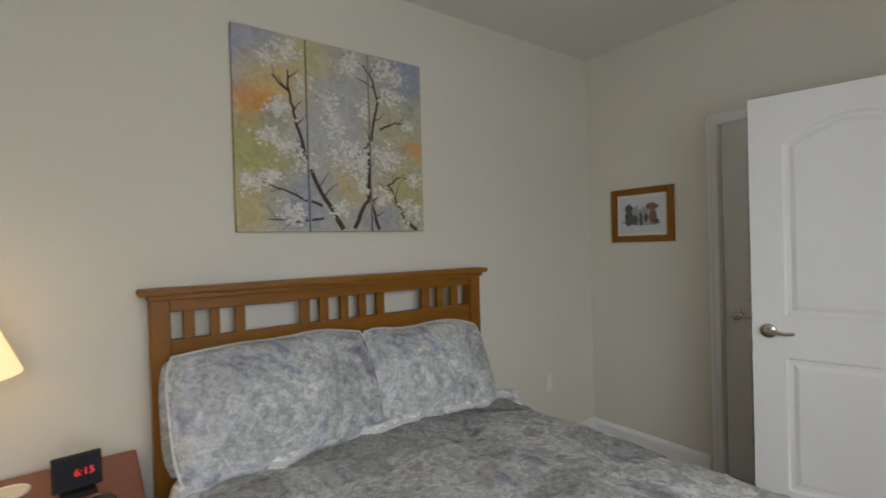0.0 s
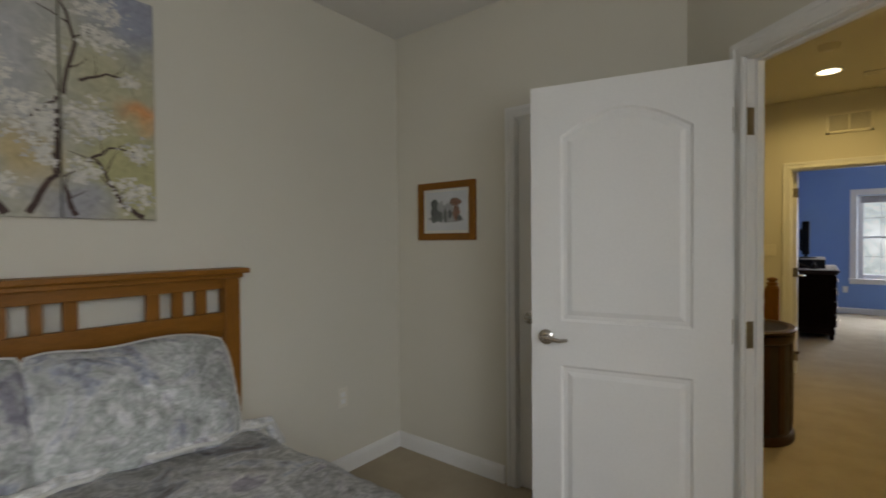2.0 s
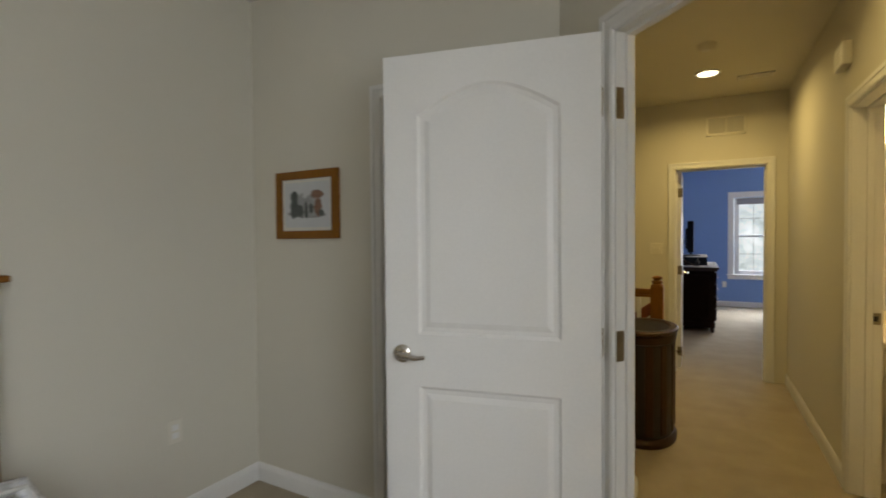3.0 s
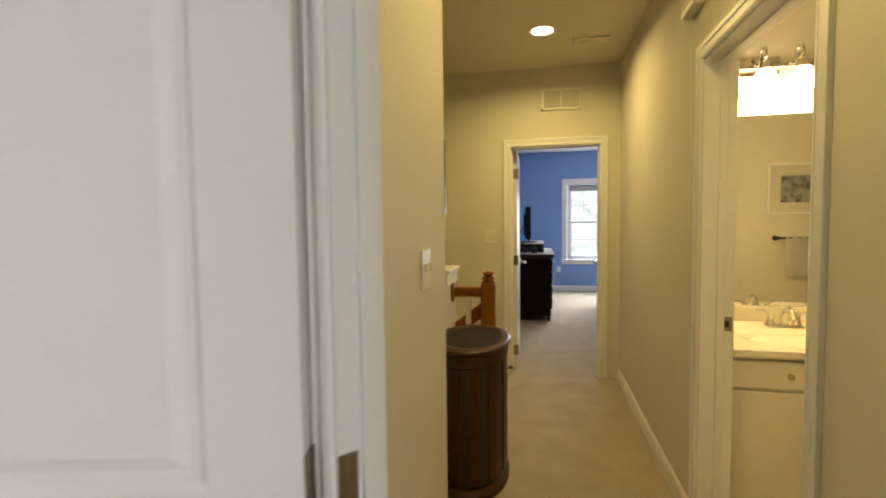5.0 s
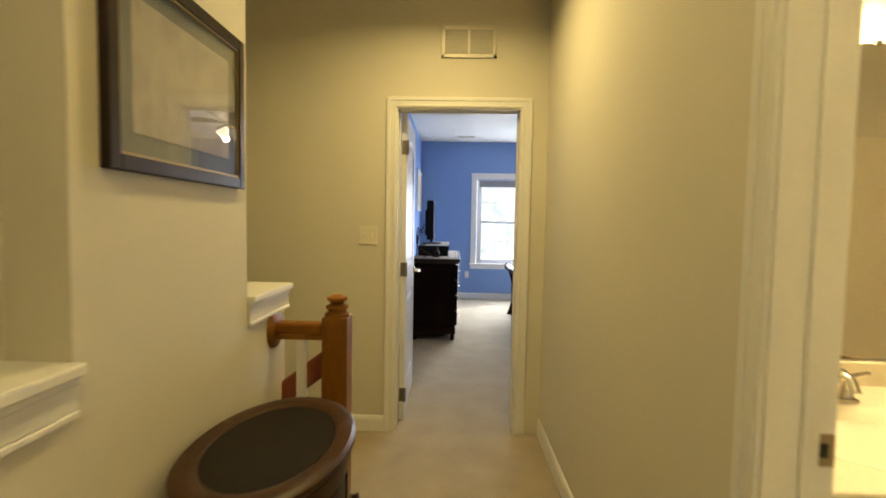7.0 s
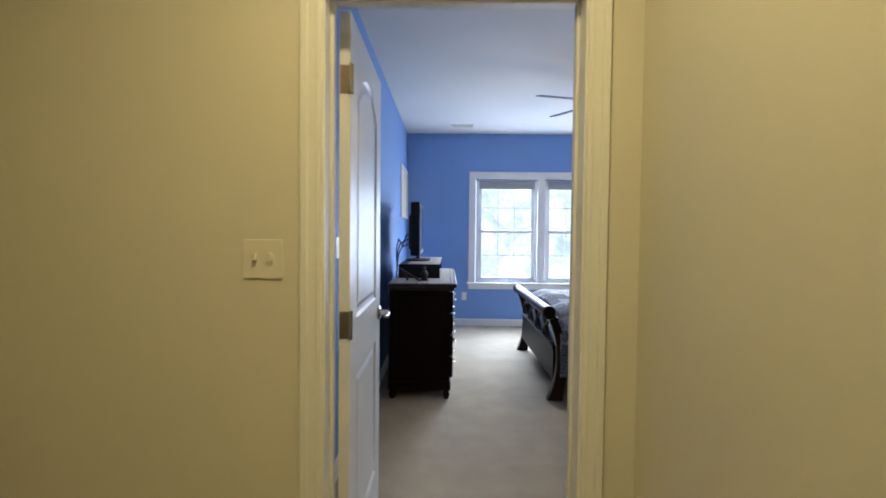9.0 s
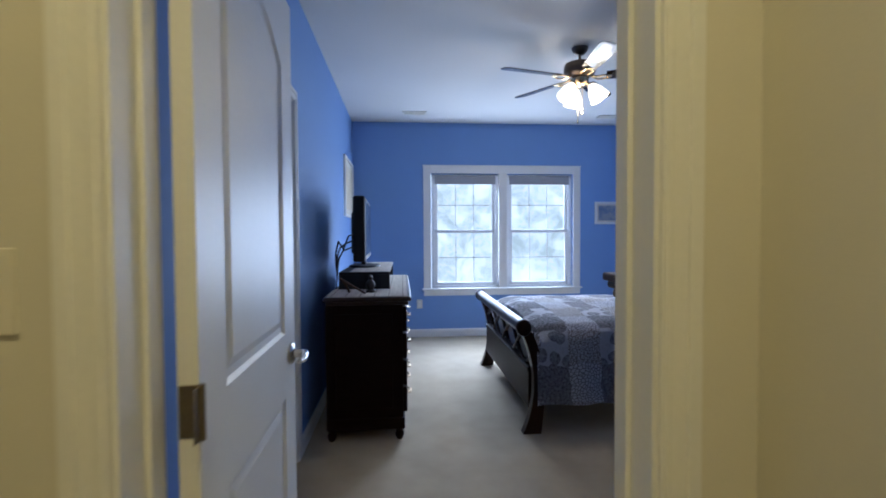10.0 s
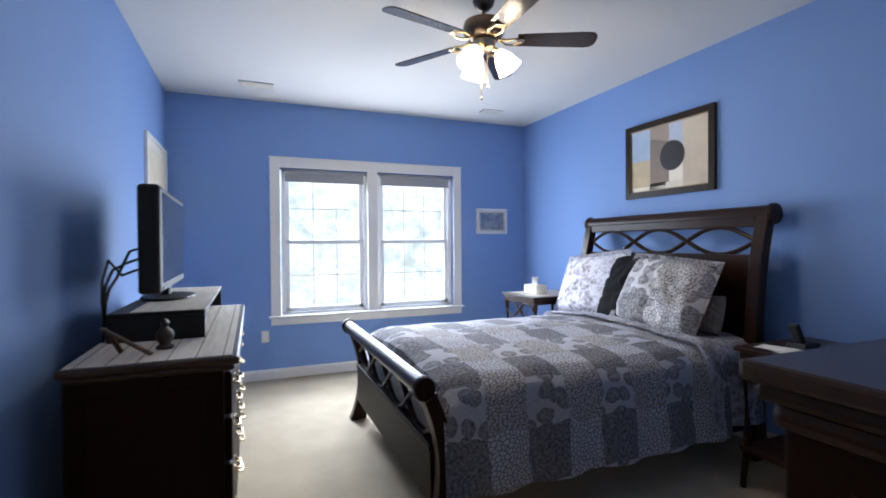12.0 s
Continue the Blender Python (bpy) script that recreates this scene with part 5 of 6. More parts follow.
grille("return_vent", Matrix.Translation((6.87, 0.612, 2.427)) @ WEST_FACE, 0.335, 0.185, 2, "ivory louvred return air vent above the doorway")
DOWN = Matrix.Rotation(radians(90), 4, "X")              # front towards -z
grille("ceiling_vent", Matrix.Translation((6.29, 0.42, H)) @ Matrix.Rotation(radians(90), 4, "Z") @ DOWN, 0.26, 0.11, 2, "white ceiling vent in the hall")
grille("ceiling_vent", Matrix.Translation((11.77, 0.50, HB)) @ Matrix.Rotation(radians(90), 4, "Z") @ DOWN, 0.28, 0.13, 2, "white ceiling vent in the blue bedroom")
grille("ceiling_vent", Matrix.Translation((11.80, -1.845, HB)) @ Matrix.Rotation(radians(90), 4, "Z") @ DOWN, 0.22, 0.13, 1, "white ceiling vent in the blue bedroom")

ch = thing("door_chime", (4.865, 0.12, 2.325), "small cream door chime box on the hall wall", "door chime")
part("cover", box(-0.09, 0.09, 0.0, 0.045, -0.062, 0.062, 0.008), "plate", ch)
for k in range(3):
    part("slot", box(-0.06, 0.06, 0.044, 0.0465, -0.03 + 0.022 * k, -0.022 + 0.022 * k), "hallceil", ch)

can_pos = (6.045, 0.772, H)
can = thing("recessed_light", can_pos, "lit recessed ceiling light with a white trim ring", "ceiling light", "hall recessed lights")
bm = lathe([(0.075, -0.003), (0.098, -0.008), (0.10, 0.0), (0.072, 0.0)], 32)
bmesh.ops.delete(bm, geom=[f for f in bm.faces if len(f.verts) > 4], context="FACES")
part("trim_ring", bm, "white", can, smooth=True)
part("lens", lathe([(0.0, -0.004), (0.074, -0.004), (0.074, -0.001), (0, -0.001)], 32), "canglow", can)
# fixture for the added can over the near hall, out of view
copy_thing(can, Matrix.Translation((3.95, 0.66, H)))
det = thing("smoke_detector", (5.375, 0.783, H), "round white smoke detector on the hall ceiling", "smoke detector")
part("housing", lathe([(0.0, -0.038), (0.045, -0.036), (0.06, -0.02), (0.066, 0), (0, 0)], 28), "hallceil", det, smooth=True)
part("sensor_ring", lathe([(0.02, -0.042), (0.028, -0.040), (0.03, -0.034), (0.0, -0.034)], 20), "plate", det, smooth=True)


def wall_cap(name, x0, x1, y0, y1, z):
    """Moulded white cap on a knee wall."""
    bm = box(x0, x1, y0 - 0.028, y1 + 0.028, z - 0.012, z + 0.012, 0.005)
    box(x0, x1, y0 - 0.016, y1 + 0.016, z - 0.028, z - 0.012, 0.004, bm=bm)
    box(x0, x1, y0 - 0.010, y1 + 0.010, z - 0.075, z - 0.028, 0.003, bm=bm)
    box(x0, x1, y0 - 0.014, y1 + 0.014, z - 0.088, z - 0.075, 0.003, bm=bm)
    structure(name, bm, "white", "white moulded cap on the knee wall", "trim")


wall_cap("trim_1", 4.255, 4.741, 1.357, 1.48, 1.062)
wall_cap("trim_2", 5.449, 5.815, 1.357, 1.48, 1.068)


def stair_rail():
    n = thing("stair_railing", (5.68, 1.117, 0), "honey oak newel post and handrail with white balusters", "railing")
    bm = box(-0.047, 0.047, -0.047, 0.047, 0, 0.975, 0.004)
    part("newel_post", bm, "oak", n)
    part("finial", lathe([(0.046, 0.975), (0.046, 0.985), (0.034, 0.992), (0.034, 1.0), (0.042, 1.006), (0.042, 1.014), (0.022, 1.022), (0.028, 1.03), (0.038, 1.038), (0.038, 1.046), (0.02, 1.055), (0, 1.058)], 28), "oak", n, "turned oak finial", smooth=True)
    bm = box(-0.03, 0.03, 0.045, 0.225, 0.905, 0.95, 0.010)
    box(-0.022, 0.022, 0.045, 0.225, 0.885, 0.905, 0.004, bm=bm)
    part("handrail", bm, "oak", n)
    part("rosette", lathe([(0.0, -0.018), (0.055, -0.016), (0.068, -0.010), (0.072, 0), (0, 0)], 28, m=Matrix.Translation((0, 0.24, 0.92)) @ Matrix.Rotation(radians(-90), 4, "X")), "oak", n, "round oak wall rosette", smooth=True)
    for y in (0.135,):
        part("baluster", box(-0.016, 0.016, y - 0.016, y + 0.016, 0, 0.886, 0.003), "white", n, "white square baluster")
    # rail of the flight that goes down behind the knee wall
    pts = [(0.10, 0.03, 0.80), (0.14, 1.38, -0.25)]
    d = Vector(pts[1]) - Vector(pts[0])
    bm = box(-0.028, 0.028, 0, d.length, -0.042, 0.042, 0.012)
    placed(bm, Matrix.Translation(pts[0]) @ d.to_track_quat("Y", "Z").to_matrix().to_4x4())
    part("flight_handrail", bm, "cherry", n, "dark sloping handrail")
    for k in range(3):
        part("baluster", box(0.10, 0.132, 0.30 + 0.25 * k, 0.332 + 0.25 * k, -0.19 - 0.19 * k, 0.56 - 0.19 * k, 0.003), "white", n, "white square baluster")
    return n


stair_rail()


def drum_cabinet():
    c = thing("oval_cabinet", (5.125, 1.147, 0), "oval dark brown drum cabinet with a leather inset top", "cabinet")
    sx, sy = 1.55, 1.0
    part("body", lathe([(0.178, 0.05), (0.182, 0.08), (0.182, 0.655), (0.178, 0.68)], 48, sx, sy), "cabdark", c, "dark stained coopered body", smooth=True)
    part("plinth", lathe([(0.0, 0.0), (0.196, 0), (0.198, 0.03), (0.188, 0.05), (0.180, 0.055)], 48, sx, sy), "cabrim", c, smooth=True)
    part("top_band", lathe([(0.180, 0.665), (0.192, 0.672), (0.196, 0.70), (0.198, 0.725), (0.190, 0.73)], 48, sx, sy), "cabrim", c, smooth=True)
    part("rim", lathe([(0.150, 0.748), (0.158, 0.756), (0.196, 0.758), (0.206, 0.750), (0.206, 0.738), (0.198, 0.728), (0.15, 0.728)], 48, sx, sy), "cabrim", c, "worn brown rim", smooth=True)
    part("top_inset", lathe([(0.0, 0.752), (0.152, 0.752), (0.152, 0.745), (0, 0.745)], 48, sx, sy), "cabtop", c, "dark green leather inset")
    for k in range(12):
        a = 2 * math.pi * (k + 0.5) / 12
        bm = box(-0.026, 0.026, -0.006, 0.004, 0.075, 0.66, 0.003)
        placed(bm, Matrix.Translation((0.183 * sx * math.cos(a), 0.183 * sy * math.sin(a), 0)) @ Matrix.Rotation(math.atan2(math.sin(a) / sy, math.cos(a) / sx) - math.pi / 2, 4, "Z"))
        part("stave", bm, "cabrim", c)
    part("knob", lathe([(0.0, -0.028), (0.012, -0.024), (0.007, -0.008), (0.011, 0)], 14, m=Matrix.Translation((0.05, -0.19, 0.58)) @ Matrix.Rotation(radians(-90), 4, "X")), "bronze", c, smooth=True)


drum_cabinet()


# ---- bathroom things ----
def vanity():
    v = thing("bathroom_vanity", (5.22, -0.49, 0), "white painted vanity cabinet with brass knobs", "cabinet")
    T = Matrix.Translation((-5.22, 0.49, 0))

    def p(name, bm, m, parent=v, label="", smooth=False):
        return part(name, placed(bm, T), m, parent, label, smooth=smooth)
    p("body", box(4.91, 5.555, -0.955, -0.035, 0.09, 0.775), "cabwhite")
    p("toe_kick", box(4.97, 5.5, -0.955, -0.035, 0, 0.09), "cabwhite")
    fronts = [("drawer", -0.505, -0.05, 0.628, 0.755, (-0.277, 0.69)), ("door", -0.505, -0.05, 0.11, 0.615, (-0.462, 0.535)),
              ("drawer", -0.94, -0.52, 0.628, 0.755, (-0.73, 0.69)), ("drawer", -0.94, -0.52, 0.43, 0.615, (-0.73, 0.52)), ("drawer", -0.94, -0.52, 0.11, 0.418, (-0.73, 0.27))]
    for name, y0, y1, z0, z1, (ky, kz) in fronts:
        d = p(name, box(4.892, 4.909, y0, y1, z0, z1, 0.005), "cabwhite")
        k = p("knob", lathe([(0.0, -0.026), (0.013, -0.023), (0.015, -0.017), (0.006, -0.008), (0.010, 0)], 16, m=Matrix.Translation((4.892, ky, kz)) @ Matrix.Rotation(radians(90), 4, "Y")), "brass", d, "small brass knob", True)


vanity()


def vanity_top():
    t = thing("bathroom_countertop", (5.2, -0.49, 0.775), "cream cultured marble vanity top with a moulded basin", "countertop")
    bm = bmesh.new()
    nx, ny = 40, 52
    x0, x1, y0, y1 = 4.865, 5.55, -0.965, -0.025
    cx, cy, rx, ry = 5.13, -0.47, 0.19, 0.27
    rows = []
    for i in range(nx + 1):
        row = []
        for j in range(ny + 1):
            x, y = x0 + (x1 - x0) * i / nx, y0 + (y1 - y0) * j / ny
            q = math.sqrt(((x - cx) / rx) ** 2 + ((y - cy) / ry) ** 2)
            z = 0.803 - (0.11 * (1 - q ** 2.4) + 0.012 if q < 1 else 0.012 * max(0, 1 - (q - 1) / 0.12))
            row.append(bm.verts.new((x, y, z)))
        rows.append(row)
    for a, b in zip(rows, rows[1:]):
        for k in range(ny):
            bm.faces.new((a[k], b[k], b[k + 1], a[k + 1]))
    placed(bm, Matrix.Translation((-5.2, 0.49, -0.775)))
    part("basin_top", bm, "marble", t, smooth=True)
    bm = box(4.862, 4.885, -0.967, -0.023, 0.770, 0.801, 0.006)
    box(4.88, 5.555, -0.967, -0.955, 0.770, 0.801, 0.004, bm=bm)
    part("edge", placed(bm, Matrix.Translation((-5.2, 0.49, -0.775))), "marble", t)
    part("backsplash", placed(box(5.532, 5.556, -0.962, -0.025, 0.80, 0.885, 0.006), Matrix.Translation((-5.2, 0.49, -0.775))), "marble", t)
    part("drain", lathe([(0, 0.008), (0.018, 0.008), (0.024, 0.002), (0.024, 0)], 18, m=Matrix.Translation((-0.07, 0.02, -0.092))), "nickel", t, smooth=True)


vanity_top()


def faucet():
    f = thing("faucet", (5.385, -0.47, 0.803), "satin nickel two-handle bathroom faucet", "faucet")
    part("base", box(-0.028, 0.028, -0.085, 0.085, 0, 0.016, 0.007), "nickel", f, smooth=True)
    part("spout", tube([(0.0, 0, 0.01), (-0.002, 0, 0.06), (-0.02, 0, 0.095), (-0.055, 0, 0.105), (-0.09, 0, 0.092), (-0.11, 0, 0.06)], [0.021, 0.017, 0.015, 0.014, 0.013, 0.012], 12), "nickel", f, smooth=True)
    for s in (-1, 1):
        h = part("handle", lathe([(0.022, 0.012), (0.018, 0.03), (0.013, 0.055), (0.017, 0.07), (0.0, 0.078)], 16, m=Matrix.Translation((0, s * 0.062, 0))), "nickel", f, smooth=True)
        part("lever", tube([(0, s * 0.062, 0.072), (0.002, s * 0.095, 0.083), (0.004, s * 0.13, 0.088)], [0.009, 0.007, 0.006], 8), "nickel", h, smooth=True)


faucet()
sd = thing("soap_dish", (5.42, -0.78, 0.803), "gold shell-shaped soap dish on the vanity top", "soap dish")
part("dish", lathe([(0.0, 0.0), (0.04, 0.0), (0.055, 0.03), (0.06, 0.05), (0.056, 0.05), (0.05, 0.03), (0.036, 0.008), (0, 0.008)], 14), "brass", sd)
part("soap", lathe([(0.0, 0.012), (0.035, 0.014), (0.04, 0.026), (0.03, 0.036), (0, 0.038)], 18, 1.1, 0.8), "paper", sd, smooth=True)

mr = thing("wall_mirror", (5.556, -0.49, 0.89), "frameless vanity mirror on the bathroom wall", "mirror")
part("mirror_glass", placed(box(5.550, 5.555, -0.935, -0.03, 0.89, 1.945), Matrix.Translation((-5.556, 0.49, -0.89))), "mirror", mr)
for y in (-0.25, -0.70):
    part("clip", placed(box(5.546, 5.556, y - 0.01, y + 0.01, 1.937, 1.953, 0.001), Matrix.Translation((-5.556, 0.49, -0.89))), "nickel", mr)


def vanity_light():
    v = thing("vanity_light", (5.56, -0.37, 2.2), "nickel bathroom light bar with scroll arms and lit glass shades", "wall light")
    part("bar", box(-0.045, -0.018, -0.32, 0.36, -0.016, 0.016, 0.006), "nickel", v)
    part("backplate", box(-0.02, 0.0, -0.12, 0.16, -0.055, 0.055, 0.008), "nickel", v)
    for k in range(3):
        y = 0.17 - 0.173 * k
        ring = [(-0.10 + 0.034 * math.cos(a), y, 0.045 + 0.034 * math.sin(a)) for a in [0.4 * q for q in range(15)]]
        a = part("scroll_arm", tube([(-0.03, y, 0.0), (-0.06, y, 0.005)] + ring, 0.008, 8), "nickel", v, smooth=True)
        part("cap", lathe([(0.0, 0.012), (0.02, 0.008), (0.03, -0.02), (0.034, -0.035)], 18, m=Matrix.Translation((-0.13, y, -0.01))), "nickel", a, smooth=True)
        part("glass_shade", lathe([(0.032, -0.04), (0.046, -0.07), (0.060, -0.115), (0.072, -0.145), (0.066, -0.145), (0.04, -0.075), (0.026, -0.045)], 24, m=Matrix.Translation((-0.13, y, 0))), "vglow", v, "lit frosted glass bell shade", smooth=True)


vanity_light()
stp = thing("strike_plate", (4.7715, 0.02, 0.936), "aged brass strike plate on the bathroom jamb", "strike plate")
part("plate", box(-0.0022, 0, -0.022, 0.022, -0.03, 0.03, 0.001), "hinge", stp)
# no real hole: a thin black plate gives the shade inside it
part("latch_hole_shade", box(-0.0032, -0.002, -0.010, 0.012, -0.013, 0.013), "black", stp)

# things on the wall opposite the mirror
M["harbour"] = patch_mat("black_white_photo", [(0.02, 0.02, 0.022), (0.08, 0.08, 0.09), (0.45, 0.44, 0.42), (0.05, 0.05, 0.05)], 9.0, 0.5)
EAST_FACE = Matrix.Rotation(radians(90), 4, "Z")         # front towards +x
framed_picture(Matrix.Translation((3.90, -1.395, 1.63)) @ EAST_FACE, 0.53, 0.44, 0.02, "white", "harbour", "white-framed dark harbour photograph with a wide mount", 0.085)
tb = thing("towel_bar", (3.90, -1.49, 1.21), "antique brass towel bar on the bathroom wall", "towel bar")
part("bar", tube([(0.06, -0.30, 0), (0.06, 0.30, 0)], 0.008, 10), "bronze", tb, smooth=True)
for s in (-1, 1):
    part("bracket", lathe([(0.024, 0), (0.02, 0.01), (0.009, 0.02), (0.009, 0.05), (0.016, 0.06), (0.0, 0.075)], 16, m=Matrix.Translation((0, s * 0.285, 0)) @ Matrix.Rotation(radians(90), 4, "Y")), "bronze", tb, smooth=True)
bm = bmesh.new()
n = 14
rows = []
for k, (dx, z) in enumerate([(0.049, -0.30), (0.048, -0.15), (0.049, -0.02), (0.053, 0.008), (0.06, 0.013), (0.067, 0.008), (0.072, -0.02), (0.074, -0.15), (0.077, -0.32)]):
    rows.append([bm.verts.new((dx + 0.003 * math.sin(j * 1.3 + k * 0.4), 0.04 + 0.19 * j / n, z + 0.004 * math.sin(j))) for j in range(n + 1)])
for a, b in zip(rows, rows[1:]):
    for j in range(n):
        bm.faces.new((a[j], b[j], b[j + 1], a[j + 1]))
bmesh.ops.solidify(bm, geom=bm.faces[:], thickness=0.006)
tw = part("hand_towel", bm, "towel", None, smooth=True)
tw.location = (3.90, -1.49, 1.21)
tagged(tw, "white terry hand towel hung over the bar", "towel")


def bathtub():
    t = thing("bathtub", (4.73, -2.16, 0), "white alcove bathtub with a moulded surround", "bathtub")
    part("apron", box(-0.82, 0.82, 0.33, 0.37, 0, 0.45, 0.012), "marble", t)
    bm = bmesh.new()
    for x0, x1, y0, y1 in ((-0.82, 0.82, 0.26, 0.37), (-0.82, 0.82, -0.38, -0.30), (-0.82, -0.70, -0.30, 0.26), (0.70, 0.82, -0.30, 0.26)):
        box(x0, x1, y0, y1, 0.42, 0.455, 0.01, bm=bm)
    part("rim", bm, "marble", t)
    part("basin", box(-0.72, 0.72, -0.32, 0.28, 0.06, 0.10, 0.01), "marble", t)
    bm = box(-0.825, 0.825, -0.39, -0.375, 0.45, 1.95)
    box(-0.83, -0.815, -0.375, 0.38, 0.45, 1.95, bm=bm)
    box(0.815, 0.83, -0.375, 0.38, 0.45, 1.95, bm=bm)
    part("surround", bm, "marble", t)


bathtub()


# ---- blue bedroom things ----
def loops(p, name, x0, x1, z0, z1, y, n, r):
    """Interlaced oval loops between two rails, one part each."""
    step = (x1 - x0) / n
    for k in range(n):
        c = x0 + step * (k + 0.5)
        for s in (-1, 1):
            pts = []
            for q in range(25):
                u = q / 12 - 1
                x = c + step * 0.70 * u
                z = (z0 + z1) / 2 + s * (z1 - z0) / 2 * math.cos(2.2 * u)
                if x0 <= x <= x1:
                    pts.append((x, y + s * 0.004, z))
            p(name, tube(pts, r, 8))


def sleigh_bed():
    b = thing("sleigh_bed", (10.0, -1.3, 0), "dark mahogany sleigh bed with scrolled ends and a patchwork duvet", "bed")
    T = {k: Matrix.Translation((9.19 - 10.0, 1.17, 0)) @ Matrix.Diagonal((0.935, 0.949, 1.05, 1)) @ Matrix.Translation((-x, 0.112, 0)) for k, x in (("foot", 9.07), ("head", 9.19), ("mid", 9.13))}

    def p(name, bm, m="mahog", label="", smooth=False, parent=b):
        return part(name, placed(bm, T[where]), m, parent, label, smooth=smooth)

    where = "foot"
    # end posts: S-curved side profile, local outline (y, z) extruded along x
    def post(x, w, prof):
        bm = prism(prof, w, 0.006)
        placed(bm, Matrix.Translation((x, 0, 0)) @ Matrix(((0, 1, 0, 0), (1, 0, 0, 0), (0, 0, 1, 0), (0, 0, 0, 1))))
        return bm

    def s_profile(base, top, zt, thick, s):
        """s = +1: rolls towards +y."""
        mid = base - s * 0.05
        left, right = [], []
        for k in range(19):
            u = k / 18
            y = base * (1 - u) ** 3 + 3 * mid * u * (1 - u) ** 2 + 3 * (mid - s * 0.02) * u * u * (1 - u) + top * u ** 3
            flare = 0.035 * (1 - u) ** 6
            t = thick * (1 - 0.15 * u)
            left.append((y - t / 2 - flare * 0.3, zt * u))
            right.append((y + t / 2 + flare, zt * u))
        return left + right[::-1] if s > 0 else left + right[::-1]
    foot = s_profile(-0.185, -0.125, 0.66, 0.085, 1)
    for x in (9.085, 10.845):
        p("foot_post", post(x, 0.075, foot))
    p("foot_roll", placed(lathe([(0.0, 0), (0.048, 0), (0.054, 0.012), (0.054, 0.03), (0.044, 0.04), (0.043, 1.81), (0.054, 1.82), (0.054, 1.84), (0.048, 1.85), (0, 1.85)], 28), Matrix.Translation((9.07, -0.112, 0.672)) @ Matrix.Rotation(radians(90), 4, "Y")), "mahog", "rolled footboard rail", True)
    p("foot_upper_rail", box(9.16, 10.845, -0.21, -0.17, 0.575, 0.625, 0.008))
    loops(lambda nm, bm: p(nm, bm, "mahog", "", True), "scroll", 9.17, 10.84, 0.40, 0.580, -0.190, 4, 0.0125)
    bm = box(9.16, 10.845, -0.215, -0.165, 0.14, 0.40, 0.006)
    box(9.16, 10.845, -0.222, -0.158, 0.375, 0.405, 0.008, bm=bm)
    p("foot_panel", bm, "dark")
    for x in (9.75, 10.2):
        p("support_leg", box(x, x + 0.06, -0.40, -0.34, 0, 0.16, 0.004), "dark")
    where = "head"
    head = s_profile(-2.42, -2.50, 1.42, 0.085, -1)
    for x in (9.21, 10.93):
        p("head_post", post(x, 0.085, head))
    p("head_roll", placed(lathe([(0.0, 0), (0.058, 0), (0.064, 0.012), (0.064, 0.03), (0.052, 0.04), (0.052, 1.80), (0.064, 1.81), (0.064, 1.83), (0.058, 1.845), (0, 1.845)], 28), Matrix.Translation((9.19, -2.515, 1.43)) @ Matrix.Rotation(radians(90), 4, "Y")), "mahog", "rolled headboard rail", True)
    p("head_top_rail", box(9.295, 10.93, -2.51, -2.46, 1.355, 1.42, 0.008))
    loops(lambda nm, bm: p(nm, bm, "mahog", "", True), "scroll", 9.30, 10.93, 1.185, 1.36, -2.475, 3, 0.0145)
    p("head_panel", box(9.295, 10.93, -2.48, -2.44, 0.30, 1.19, 0.006))
    where = "mid"
    for x in (9.185, 10.835):
        p("side_rail", box(x, x + 0.03, -2.38, -0.22, 0.18, 0.36, 0.005))
    p("mattress", box(9.22, 10.83, -2.37, -0.25, 0.30, 0.62, 0.06, seg=4), "towel", "white mattress", True)
    p("duvet", cover_mesh(9.17, 10.88, -2.10, -0.235, 0.665, (0.43, 0.43, 0, 0.10), 0.12, seed=4.0, crown=0.05), "duvet", "grey and taupe patchwork duvet", True)
    bm = cover_mesh(9.16, 10.89, -2.36, -1.90, 0.690, (0.40, 0.40, 0, 0), 0.10, n=40, seed=9.0, crown=0.048, amp=0.016)
    p("turned_sheet", bm, "sham", "folded grey leaf-print sheet", True)


sleigh_bed()
pillow(10.56, -2.13, 0.985, 0.74, 0.50, 0.17, 24, 0, "sham", "grey floral pillow sham on the sleigh bed", 21, 0.03, 6)
pillow(9.75, -2.07, 0.975, 0.68, 0.50, 0.19, 26, 0, "spotted", "spotted grey patchwork pillow sham on the sleigh bed", 25, 0.03, -4)
pillow(10.10, -2.10, 0.985, 0.50, 0.50, 0.13, 24, 0, "velvet", "black velvet pillow behind the shams", 31)
pillow(9.52, -2.14, 0.865, 0.34, 0.24, 0.13, 20, 8, "bolster", "small striped bolster cushion", 35)


def pull(parent, x, y, z, axis):
    """Small bail pull; axis '-y' or '+x' says which way the drawer faces."""
    pts = [(-0.045, 0, 0), (-0.04, -0.02, -0.006), (0, -0.024, -0.016), (0.04, -0.02, -0.006), (0.045, 0, 0)]
    bm = tube(pts, 0.005, 8)
    for s in (-1, 1):
        lathe([(0.014, 0), (0.012, 0.004), (0, 0.006)], 12, bm=bm, m=Matrix.Translation((s * 0.045, 0, 0)) @ Matrix.Rotation(radians(90), 4, "X"))
    rot = Matrix.Identity(4) if axis == "-y" else EAST_FACE
    part("pull", placed(bm, Matrix.Translation((x, y, z)) @ rot), "brass", parent, "brass bail pull", smooth=True)


